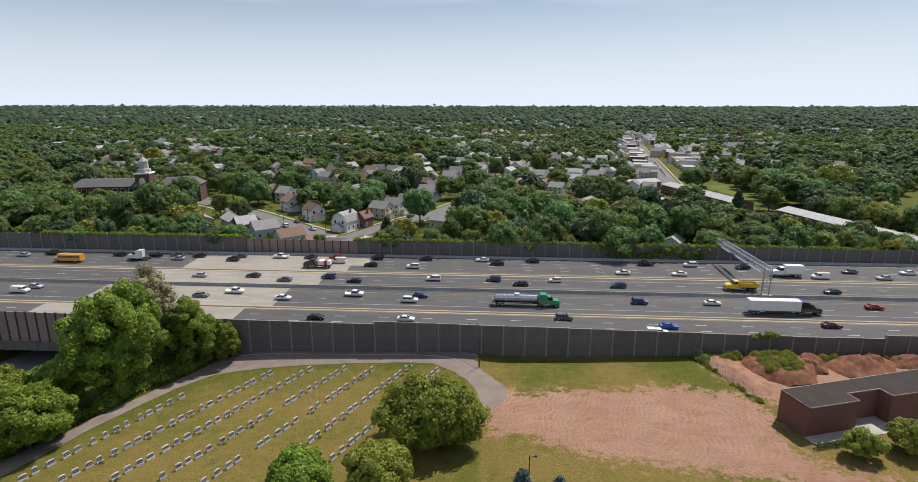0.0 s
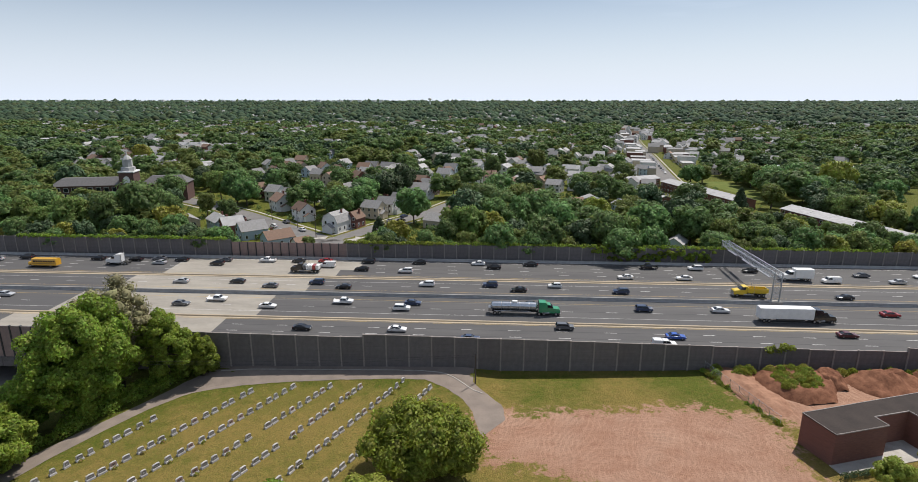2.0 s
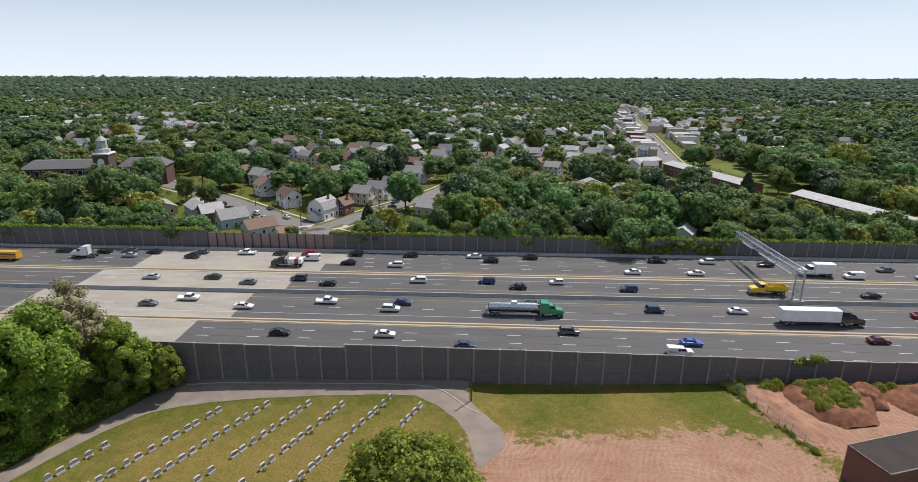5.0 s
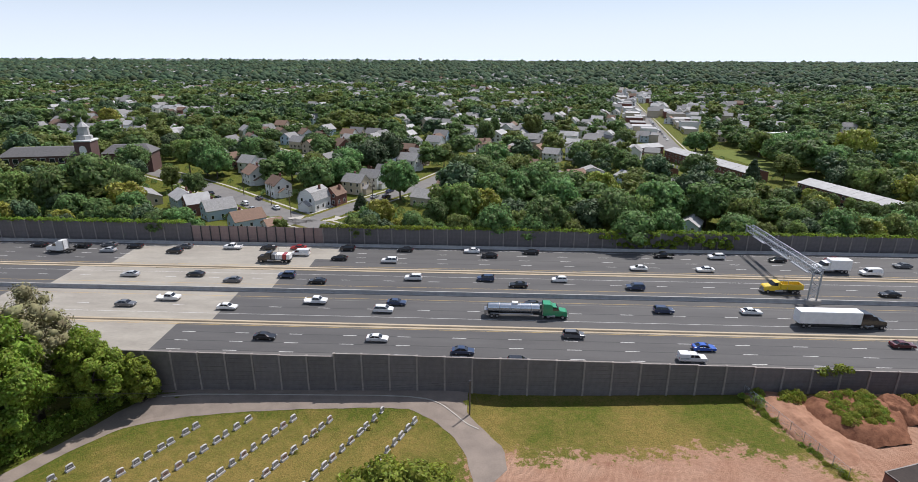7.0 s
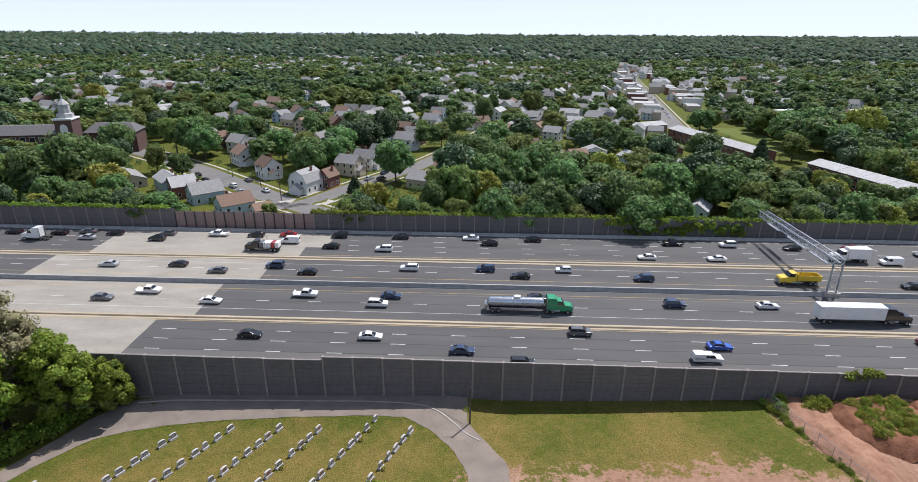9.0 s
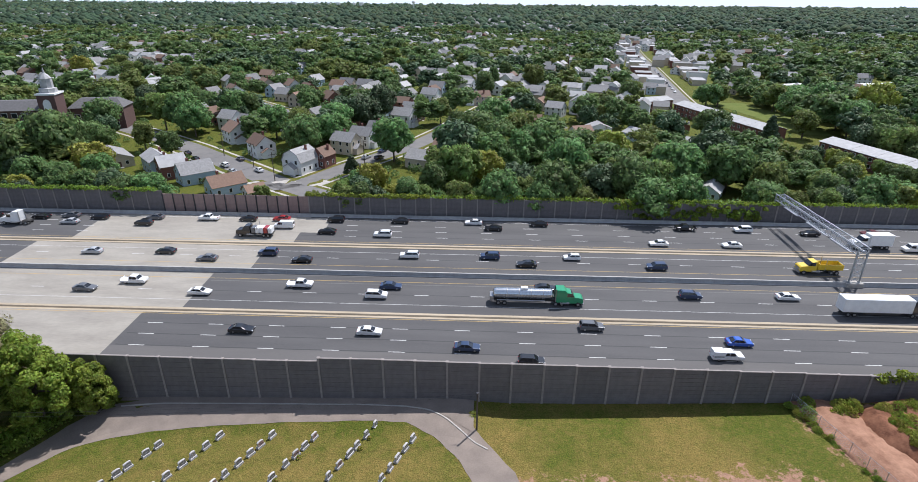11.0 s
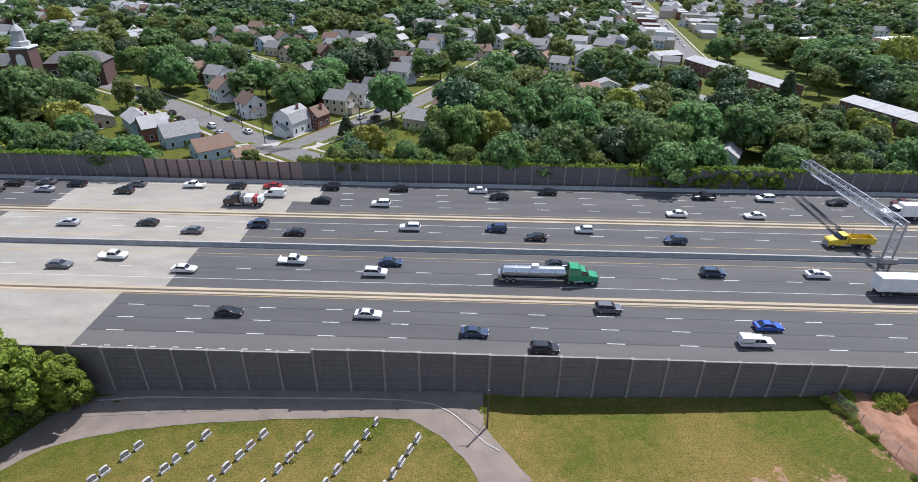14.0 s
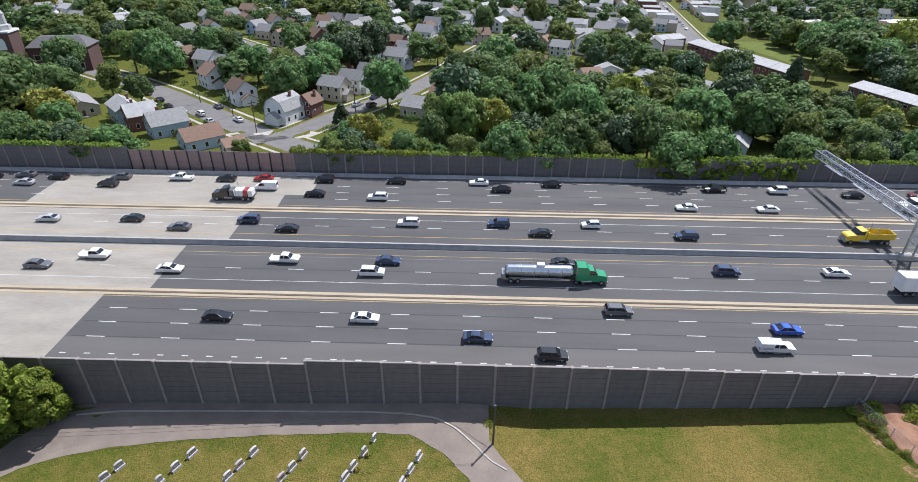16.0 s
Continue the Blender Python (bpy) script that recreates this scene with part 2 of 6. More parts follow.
# part of the blue in LEAF is haze over the town, put into the colour
LEAF = mat("leaves", (0.058, 0.124, 0.042), (0.168, 0.300, 0.100), 0.62, 0.4, vary=0.28, island=0.38, spec=0.2, through_light=0.45)
LEAF_GOLD = mat("warm_green_leaves", (0.080, 0.132, 0.034), (0.205, 0.300, 0.086), 0.62, 0.4, vary=0.2, island=0.36, spec=0.2, through_light=0.45)
LEAF_NEAR = mat("fresh_leaves", (0.078, 0.152, 0.020), (0.270, 0.410, 0.056), 0.6, 0.5, vary=0.12, island=0.38, spec=0.3, through_light=0.48)
LEAF_PALE = mat("yellow_green_leaves", (0.18, 0.235, 0.032), (0.27, 0.32, 0.06), 0.6, 0.3, vary=0.1, island=0.3, spec=0.25, through_light=0.3)
LEAF_DRY = mat("sparse_brownish_leaves", (0.19, 0.19, 0.09), (0.26, 0.245, 0.13), 0.7, 0.3, island=0.3, spec=0.2, through_light=0.2)
LEAF_DARK = mat("dark_leaves", (0.038, 0.076, 0.034), (0.068, 0.115, 0.050), 0.65, 0.3, vary=0.2, island=0.3, spec=0.25, through_light=0.15)
NEEDLE = mat("blue_needles", (0.055, 0.085, 0.085), (0.085, 0.12, 0.12), 0.7, 0.3, island=0.3, spec=0.2)
RUBBER = mat("tyre_rubber", (0.018, 0.018, 0.018), (0.028, 0.028, 0.028), 0.85, 5.0)
RIM = mat("alloy", (0.45, 0.45, 0.46), (0.35, 0.35, 0.36), 0.35, 5.0, metal=0.9)
CAR_GLASS = glass("car_glass", (0.012, 0.014, 0.018), 0.04)
LAMP_CLEAR = mat("headlight", (0.7, 0.7, 0.7), (0.6, 0.6, 0.6), 0.15, 5.0)
LAMP_RED = mat("tail_light", (0.35, 0.01, 0.01), (0.25, 0.01, 0.01), 0.2, 5.0)
TRAILER = mat("white_trailer_skin", (0.78, 0.78, 0.77), (0.68, 0.68, 0.67), 0.4, 1.0)
TANK = mat("polished_tank", (0.62, 0.64, 0.66), (0.52, 0.54, 0.56), 0.22, 1.0, metal=1.0)
CHASSIS = mat("chassis", (0.03, 0.03, 0.03), (0.05, 0.045, 0.04), 0.7, 4.0)
FLOWER = mat("flowers", (0.55, 0.30, 0.10), (0.5, 0.12, 0.15), 0.7, 6.0, island=0.3)
PAINTS = {}
for key, c, rough in (("black", (0.012, 0.013, 0.016), 0.25), ("grey", (0.11, 0.115, 0.125), 0.3), ("silver", (0.42, 0.43, 0.44), 0.3), ("white", (0.74, 0.74, 0.73), 0.35),
                      ("red", (0.33, 0.018, 0.02), 0.3), ("navy", (0.025, 0.045, 0.10), 0.28), ("maroon", (0.10, 0.012, 0.018), 0.3), ("blue", (0.02, 0.09, 0.42), 0.28),
                      ("yellow", (0.70, 0.48, 0.02), 0.4), ("green", (0.015, 0.26, 0.11), 0.3), ("school_yellow", (0.62, 0.33, 0.02), 0.4)):
    PAINTS[key] = mat(key + "_paint", c, tuple(v * 0.9 for v in c), rough, 2.0, coat=0.6)


# ---- builders ----
class Shape:
    """Collects vertices and faces for one mesh."""

    def __init__(self):
        self.v, self.f = [], []

    def add(self, verts, faces):
        k = len(self.v)
        self.v += [tuple(p) for p in verts]
        self.f += [tuple(i + k for i in q) for q in faces]
        return self

    def box(self, x0, x1, y0, y1, z0, z1, tx=0.0, ty=0.0, cut=0.0):
        """A box; tx and ty draw its top in; cut bevels the upright edges and the top."""
        if cut:
            ring = lambda d, z, c: [(x0 + d + c, y0 + d, z), (x1 - d - c, y0 + d, z), (x1 - d, y0 + d + c, z), (x1 - d, y1 - d - c, z),
                                    (x1 - d - c, y1 - d, z), (x0 + d + c, y1 - d, z), (x0 + d, y1 - d - c, z), (x0 + d, y0 + d + c, z)]
            return self.loft([ring(0, z0, cut), ring(0, z1 - cut, cut), ring(cut, z1, cut)])
        a = [(x0, y0, z0), (x1, y0, z0), (x1, y1, z0), (x0, y1, z0)]
        b = [(x0 + tx, y0 + ty, z1), (x1 - tx, y0 + ty, z1), (x1 - tx, y1 - ty, z1), (x0 + tx, y1 - ty, z1)]
        return self.loft([a, b])

    def loft(self, rings, close=True):
        n, k = len(rings[0]), len(self.v)
        for r in rings:
            self.v += [tuple(p) for p in r]
        for j in range(len(rings) - 1):
            for i in range(n):
                self.f.append((k + j * n + i, k + j * n + (i + 1) % n, k + (j + 1) * n + (i + 1) % n, k + (j + 1) * n + i))
        if close:
            self.f.append(tuple(k + i for i in reversed(range(n))))
            self.f.append(tuple(k + (len(rings) - 1) * n + i for i in range(n)))
        return self

    def prism(self, outline, z0, z1, top=None):
        """An upright prism over an outline (counter-clockwise)."""
        return self.loft([[(x, y, z0) for x, y in outline], [(x, y, z1) for x, y in (top or outline)]])

    def side(self, profile, x0, x1, tuck=0.0, narrow_from=None):
        """Extrudes a profile of (y, z) across x; parts over narrow_from lean in by tuck."""
        lean = lambda z: tuck if narrow_from is not None and z > narrow_from else 0.0
        return self.loft([[(x0 + lean(z), y, z) for y, z in profile], [(x1 - lean(z), y, z) for y, z in profile]])

    def rod(self, a, b, r, n=6, r2=None):
        a, b = Vector(a), Vector(b)
        d = (b - a).normalized()
        u = d.orthogonal().normalized()
        w = d.cross(u)
        r2 = r if r2 is None else r2
        ring = lambda c, s: [c + (u * math.cos(t) + w * math.sin(t)) * s for t in (2 * math.pi * i / n for i in range(n))]
        return self.loft([ring(a, r), ring(b, r2)])

    def mesh(self, name, material, smooth=False):
        m = bpy.data.meshes.new(name)
        m.from_pydata(self.v, [], self.f)
        m.materials.append(material)
        if smooth:
            m.polygons.foreach_set("use_smooth", [True] * len(m.polygons))
        m.update()
        return m


def thing(name, label, category, m=None, group="", kind=""):
    ob = tagged(new(name), label, category, group, kind)
    if m is not None:
        ob.matrix_basis = m
    return ob


def part(name, shape, material, parent, label="", smooth=False, at=None, kind=""):
    ob = new(name, shape if isinstance(shape, bpy.types.Mesh) else shape.mesh(name, material, smooth))
    ob.parent = parent
    if at is not None:
        ob.matrix_basis = at
    return tagged(ob, label, kind=kind)


def single(name, shape, material, label, category, kind="", group="", smooth=False, at=None):
    ob = new(name, shape if isinstance(shape, bpy.types.Mesh) else shape.mesh(name, material, smooth))
    if at is not None:
        ob.matrix_basis = at
    return tagged(ob, label, category, group, kind)


def lerp(x, xs, ys):
    return float(np.interp(x, xs, ys))


# ---- the lie of the land ----
def near_z(x):
    """The ground on the cemetery side: it falls towards the street under the bridge."""
    z = min(max(-2.9 + 0.033 * x, -4.0), 1.2)
    return z - lerp(x, [-52, -30, -18, -10], [3.2, 3.2, 1.2, 0.0])


def wall_side(x, y):
    """How far the ground by the near wall stands over or under the cemetery's slope."""
    return lerp(x, [-6, 4, 13, 39, 60, 69, 88, 108, 150], [0.0, 1.1, 1.25, 0.85, 0.6, -0.45, -0.6, -0.6, 0.0]) * lerp(y, [-19.8, -15.2], [0, 1])


def land_z(x, y):
    return near_z(x) + wall_side(x, y)


def town_z(x, y):
    """The town stands higher on one side than on the other, and the land rises far off."""
    a = lerp(y, [64, 100, 145, 230, 1000, 2500, 4700], [2, 0.3, 1.8, 2.5, -3, 5, 33])
    b = lerp(y, [64, 110, 150, 220, 1000, 2500, 4700], [2, -1.5, -4, -5.5, -5, 5, 33])
    k = min(max((x - 40) / 90, 0), 1)
    return a + (b - a) * k


def road_z(x, y):
    return 0.0025 * x + 0.0349 * y


def near_wall_y(x):
    return -12.7 + 0.0175 * (x - 8)


def near_wall_top(x):
    return 6.85 - 0.013 * x if x < 38.3 else max(7.1 - (x - 38) * 0.0145, 5.6) if x < 158 else 6.4


def under_bridge(x, y):
    """The cutting of the street that runs under the highway."""
    c = -34 + 0.5 * (y - 10)
    return -24 < x - c < 20


def ground_z(x, y):
    if y <= near_wall_y(x) + 0.5:
        return land_z(x, y) if y > -120 else near_z(x) * lerp(y, [-400, -120], [0.2, 1])
    if y < 64.6:
        return -7.4 if under_bridge(x, y) else road_z(x, y) - 0.6
    return town_z(x, y)


DIRT = [(64, -27), (70, -28.5), (74, -30), (81, -28.2), (93, -28.5), (102, -26.4), (115, -28.8), (120, -33.3), (119, -39.5), (117, -46.6), (120, -51.3),
        (132, -56), (128, -60), (101, -54), (83, -50.5), (73, -45.1), (66.5, -44.5), (64.4, -36)]
DIRT_TWO = [(115, -15), (119, -32), (124, -36), (150, -27), (200, -14), (200, -11), (118, -11)]
LAWN = [(-24, -75), (-16.5, -57.8), (-11.2, -47.1), (-6.2, -36.5), (-2.5, -29.5), (2.5, -23.2), (7, -21.0), (12.5, -19.6), (20, -18.6), (33, -17.6), (47, -17.0),
        (52.7, -17.2), (57.5, -20), (61, -24), (63.5, -29), (64.6, -34), (64.6, -44), (66, -75)]
PATH_OUT = [(-32, -75), (-24, -57), (-15.5, -43.5), (-8.5, -33.5), (-4, -25), (-0.8, -18.5), (3.5, -14.6), (9, -13.4), (30, -12.9), (46, -12.75), (57, -12.9), (61.2, -13.6),
            (63.6, -18.6), (66.5, -23), (69.5, -27), (69.8, -32), (68.8, -40), (68.8, -46)]


def signed(px, py, poly):
    """Distance to a polygon's edge for arrays of points, positive inside."""
    best, inside = np.full(px.shape, 1e9), np.zeros(px.shape, bool)
    for (ax, ay), (bx, by) in zip(poly, poly[1:] + poly[:1]):
        dx, dy = bx - ax, by - ay
        k = np.clip(((px - ax) * dx + (py - ay) * dy) / (dx * dx + dy * dy), 0, 1)
        best = np.minimum(best, np.hypot(px - ax - k * dx, py - ay - k * dy))
        if ay != by:
            inside ^= ((ay > py) != (by > py)) & (px < dx * (py - ay) / dy + ax)
    return np.where(inside, best, -best)


def build_ground():
    def steps(*runs):
        return sorted({round(v, 3) for a, b, n in runs for v in np.linspace(a, b, n)})
    xs = steps((-5000, -500, 16), (-500, -70, 30), (-70, 175, 180), (175, 500, 24), (500, 5000, 16))
    ys = steps((-3000, -120, 12), (-120, -70, 16), (-70, -10, 61), (-10, 64, 12), (65, 260, 50), (260, 1000, 40), (1000, 4900, 30))
    gx, gy = np.meshgrid(xs, ys)
    gz = np.array([[ground_z(x, y) for x in xs] for y in ys])
    nx, ny = len(xs), len(ys)
    idx = np.arange(nx * ny).reshape(ny, nx)
    faces = np.stack([idx[:-1, :-1], idx[:-1, 1:], idx[1:, 1:], idx[1:, :-1]], -1).reshape(-1, 4)
    m = bpy.data.meshes.new("ground")
    m.from_pydata(np.stack([gx, gy, gz], -1).reshape(-1, 3).tolist(), [], faces.tolist())
    m.materials.append(GROUND)
    near = gy < -9
    bare = np.where(near, np.clip(0.5 + np.maximum(signed(gx, gy, DIRT), signed(gx, gy, DIRT_TWO)) * 0.11, -0.2, 1.4), 0.0)
    lawn = signed(gx, gy, LAWN)
    dry = np.where(near, np.where(lawn > 0, np.clip(0.06 + lawn * 0.022, 0, 0.36), np.where(gx > 60, 0.06 + 0.2 * np.sin(gx * 0.21 + 0.6) * (gy < -13.5) + 0.016 * np.clip(-14 - gy, 0, 14) + 0.18 * (gy < -40) * (gx > 72), -0.3)), -0.22)
    for name, values in (("bare", bare), ("dry", dry)):
        m.attributes.new(name, "FLOAT", "POINT").data.foreach_set("value", values.ravel().astype(np.float32))
    m.polygons.foreach_set("use_smooth", [True] * len(m.polygons))
    tagged(new("ground", m), "grass and bare red earth with a cemetery lawn", "ground", kind="structure")


def strip(xs, y_of, z_of, w0, w1, lift):
    """A thin flat band along x."""
    s = Shape()
    k = [(x, y_of(x)) for x in xs]
    s.v = [(x, y + w, z_of(x, y + w) + lift) for x, y in k for w in (w0, w1)]
    s.f = [(2 * i, 2 * i + 2, 2 * i + 3, 2 * i + 1) for i in range(len(k) - 1)]
    return s


build_ground()

# the cemetery's drive: a band between the lawn and its outer edge
drive = Shape()


def resample(line, n):
    d = np.concatenate([[0], np.cumsum([math.dist(a, b) for a, b in zip(line, line[1:])])])
    at = np.linspace(0, d[-1], n)
    return list(zip(np.interp(at, d, [p[0] for p in line]), np.interp(at, d, [p[1] for p in line])))


inner, outer = resample(LAWN[1:16] + [(65.5, -37.5)], 70), resample(PATH_OUT[1:16], 70)
for k in range(70):
    for j in range(7):
        x, y = (inner[k][i] + (outer[k][i] - inner[k][i]) * j / 6 for i in (0, 1))
        w = (0.05 * math.sin(k * 2.1) + 0.04 * math.sin(k * 5.3)) * (j in (0, 6))
        drive.v.append((x + w, y + w, land_z(x + w, y + w) + 0.04))
drive.f = [(7 * k + j, 7 * k + j + 1, 7 * k + j + 8, 7 * k + j + 7) for k in range(69) for j in range(6)]
single("cemetery_drive", drive, PATH, "worn pale asphalt drive round the cemetery lawn", "path", "structure")
apron = Shape()
apron_line = [(x, -13.6 - lerp(x, [52, 58, 63], [0, 1.6, 5.4])) for x in np.linspace(5, 63.2, 30)]
for x, y in apron_line:
    for j in range(4):
        v = y + (near_wall_y(x) - 0.05 - y) * j / 3
        apron.v.append((x, v, land_z(x, v) + 0.09))
apron.f = [(4 * k + j, 4 * k + 4 + j, 4 * k + 5 + j, 4 * k + 1 + j) for k in range(29) for j in range(3)]
kerb_line = resample([(6, -14.9), (12, -14.3), (30, -13.9), (46, -13.7), (52, -13.9), (56.0, -14.6), (58.8, -16.2), (61.4, -18.7), (63.4, -21.0), (65.3, -22.3)], 60)
kerb = Shape()
for (ax, ay), (bx, by) in zip(kerb_line, kerb_line[1:]):
    d = math.hypot(bx - ax, by - ay)
    nx, ny = -(by - ay) / d * 0.11, (bx - ax) / d * 0.11
    kerb.loft([[(x - nx, y - ny, land_z(x, y) - 0.1), (x + nx, y + ny, land_z(x, y) - 0.1), (x + nx, y + ny, land_z(x, y) + 0.12), (x - nx, y - ny, land_z(x, y) + 0.12)] for x, y in ((ax, ay), (bx, by))])
single("kerb", kerb, CONCRETE, "pale concrete kerb along the outer edge of the drive", "kerb", "structure")
single("drive_apron", apron, PATH, "asphalt apron along the foot of the noise wall", "path", "structure")

# ---- highway ----
X0, X1 = -420.0, 520.0
LANES = {"one": (-16.5, 11.2, -66.0, -5.0), "two": (13.0, 27.7, -58.0, 2.2), "three": (30.2, 42.6, -51.0, 9.8), "four": (45.1, 62.4, -43.6, 15.4)}
for key, (a, b, left, right) in LANES.items():
    for kind, x0, x1, m in (("asphalt", X0, left, ASPHALT), ("concrete", left, right, CONCRETE_ROAD), ("asphalt", right, X1, ASPHALT)):
        s = Shape()
        s.v = [(x, y, road_z(x, y) + dz) for x, y in ((x0, a if key != "one" else near_wall_y(x0) + 0.06), (x1, a if key != "one" else near_wall_y(x1) + 0.06), (x1, b), (x0, b)) for dz in (0, -0.9)]
        s.f = [(0, 2, 4, 6), (1, 7, 5, 3), (0, 1, 3, 2), (2, 3, 5, 4), (4, 5, 7, 6), (6, 7, 1, 0)]
        single("road_" + key, s, m, "dark asphalt carriageway with lane lines" if kind == "asphalt" else "pale concrete bridge deck of the carriageway", "road", "structure")
# the dark patch that cuts into the concrete on the farthest carriageway
s = Shape()
s.v = [(x, y, road_z(x, y) + 0.005) for x, y in ((15.4, 51.2), (21.5, 51.2), (21.5, 61.2), (15.4, 61.2))]
s.f = [(0, 1, 2, 3)]
single("road_patch", s, CONCRETE_ROAD, "pale concrete end of the bridge deck", "road", "structure")
# worn darker wheel bands and seams
outer_lane = Shape()
outer_lane.v = [(x, y, road_z(x, y) + 0.004) for x, y in ((-4.9, near_wall_y(-4.9) + 0.08), (X1, near_wall_y(X1) + 0.08), (X1, -0.2), (-4.9, -0.2))]
outer_lane.f = [(0, 1, 2, 3)]
single("road_lane", outer_lane, ASPHALT_MID, "greyer asphalt of the outer lane", "road", "structure")
for y, w, x0, x1, m in ((0.0, 0.13, -4, 300, LANE_SEAM), (3.66, 0.13, -4, 300, LANE_SEAM), (7.32, 0.12, -4, 300, LANE_SEAM), (20.1, 0.12, 3, 300, LANE_SEAM), (24.5, 0.09, 3, 300, ASPHALT_OLD), (49.4, 0.1, 16, 300, LANE_SEAM), (52.9, 0.1, 22, 300, LANE_SEAM), (36.7, 0.1, 10, 300, LANE_SEAM)):
    single("road_seam", strip(np.linspace(x0, x1, 12), lambda x: y + 0.05 * math.sin(x), road_z, -w, w, 0.0055), m, "sealed seam in the asphalt", "road", "structure")


def dashes(y, phase, x0, x1, on=3.05, period=12.192, w=0.09):
    s = Shape()
    x = x0 + (phase - x0) % period
    while x < x1:
        k = len(s.v)
        s.v += [(u, v, road_z(u, v) + 0.008) for u, v in ((x, y - w), (x + on, y - w), (x + on, y + w), (x, y + w))]
        s.f.append((k, k + 1, k + 2, k + 3))
        x += period
    single("lane_line", s, PAINT_W, "broken white lane line", "road marking", "structure")


for y, phase, left in ((0.0, -1.5, -5), (3.66, -1.7, -5), (7.32, -1.85, -5), (20.1, 1.0, -58), (36.7, 2.0, -51), (49.4, 3.5, 16), (52.9, 3.0, 22), (56.4, 2.5, 22)):
    dashes(y, phase, left if left > -10 else left, 300)
    dashes(y, phase, -400, {-5: -66, -58: -60, -51: -52, 16: -44, 22: -44}[left])
dashes(-3.9, 0.5, -4, 300, 1.0, 3.85, 0.1)
for y, m, label in ((10.7, PAINT_Y, "solid yellow edge line"), (16.2, PAINT_W, "solid white edge line"), (25.6, PAINT_Y, "solid yellow edge line"),
                    (32.9, PAINT_Y, "solid yellow edge line"), (40.0, PAINT_W, "solid white edge line"), (45.9, PAINT_Y, "solid yellow edge line"), (60.2, PAINT_W, "solid white edge line")):
    single("edge_line", strip((X0, X1), lambda x: y, road_z, -0.06, 0.06, 0.009), m, label, "road marking", "structure")


def barrier(y, width, tall, m, name, label, shoulder=None):
    """A sloped concrete barrier on its strip of paving."""
    if shoulder:
        single("median_strip", strip((X0, X1), lambda x: y, road_z, -width, width, 0.012), SHOULDER, "sandy concrete strip between the carriageways", "median", "structure")
    x = X0
    step = 24.4
    prof = [(-0.32, 0.0), (-0.32, 0.08), (-0.17, 0.3), (-0.09, tall), (0.09, tall), (0.17, 0.3), (0.32, 0.08), (0.32, 0.0)]
    top = thing(name, label, "barrier", kind="structure")
    while x < X1:
        s = Shape()
        s.loft([[(u, y + p, road_z(u, y) + q) for p, q in prof] for u in (x, x + step - 0.04)])
        part("barrier_segment", s, m, top)
        x += step


barrier(12.1, 1.0, 0.32, SHOULDER, "median_barrier", "low sandy concrete barrier between carriageways", True)
barrier(43.9, 1.15, 0.32, SHOULDER, "median_barrier", "low sandy concrete barrier between carriageways", True)
single("median_strip", strip((X0, X1), lambda x: 28.95, road_z, -1.28, 1.28, 0.012), ASPHALT_OLD, "paved strip under the centre barrier", "median", "structure")
barrier(28.5, 0.6, 1.05, BARRIER, "centre_barrier", "pale grey concrete barrier along the centre of the highway")
barrier(62.0, 0.6, 0.95, BARRIER, "roadside_barrier", "grey concrete barrier at the foot of the far noise wall")
# rail along the centre barrier
single("barrier_cap", Shape().loft([[(x, 28.95 + p, road_z(x, 28.95) + q) for p, q in ((-0.12, 0), (-0.12, 0.9), (0.12, 0.9), (0.12, 0))] for x in (X0, 168)]), CONCRETE, "pale concrete wall along the centre strip", "barrier", "structure")

# bridge side, abutments and the street below
fascia = Shape()
for x in np.arange(-68, -2, 3.0):
    fascia.box(x, x + 2.96, near_wall_y(x) - 0.25, near_wall_y(x) + 0.45, -2.6, -0.2)
single("bridge_beam", fascia, PANEL, "weathered concrete side beam of the bridge", "bridge", "structure")
for xa in (-70, -5):
    s = Shape().prism([(xa, -13.2), (xa + 1.2, -13.2), (xa + 38, 62), (xa + 36.8, 62)], -8, -0.9)
    single("abutment", s, CONCRETE, "concrete bridge abutment wall", "bridge", "structure")
s = Shape()
s.v = [(x, y, z) for x, y, z in ((-66, -90, -6.95), (-38, -90, -6.95), (-29, -14, -6.95), (-22, 64, -7.1), (-34, 64, -7.1), (-60, -14, -6.95))]
s.f = [(0, 1, 2, 5), (5, 2, 3, 4)]
single("underpass_street", s, ASPHALT_OLD, "asphalt street that passes under the highway", "road", "structure")


# ---- noise walls ----
def panel_mesh(width, height, courses, m, thick=0.16):
    """A stack of precast planks with recessed joints."""
    s, h = Shape(), height / courses
    for k in range(courses):
        s.box(0.0, width, -thick / 2, thick / 2, k * h + 0.015, (k + 1) * h - 0.015)
    s.box(0.0, width, -thick / 2 + 0.03, thick / 2 - 0.03, 0, height)
    return s.mesh("panel", m)


def post_mesh(height, cap, m, half=0.17):
    s = Shape().box(-half, half, -half - 0.06, half + 0.06, 0, height, 0.01, 0.01)
    if cap:
        s.box(-half - 0.04, half + 0.04, -half - 0.1, half + 0.1, height, height + 0.1)
    return s.mesh("post", m)


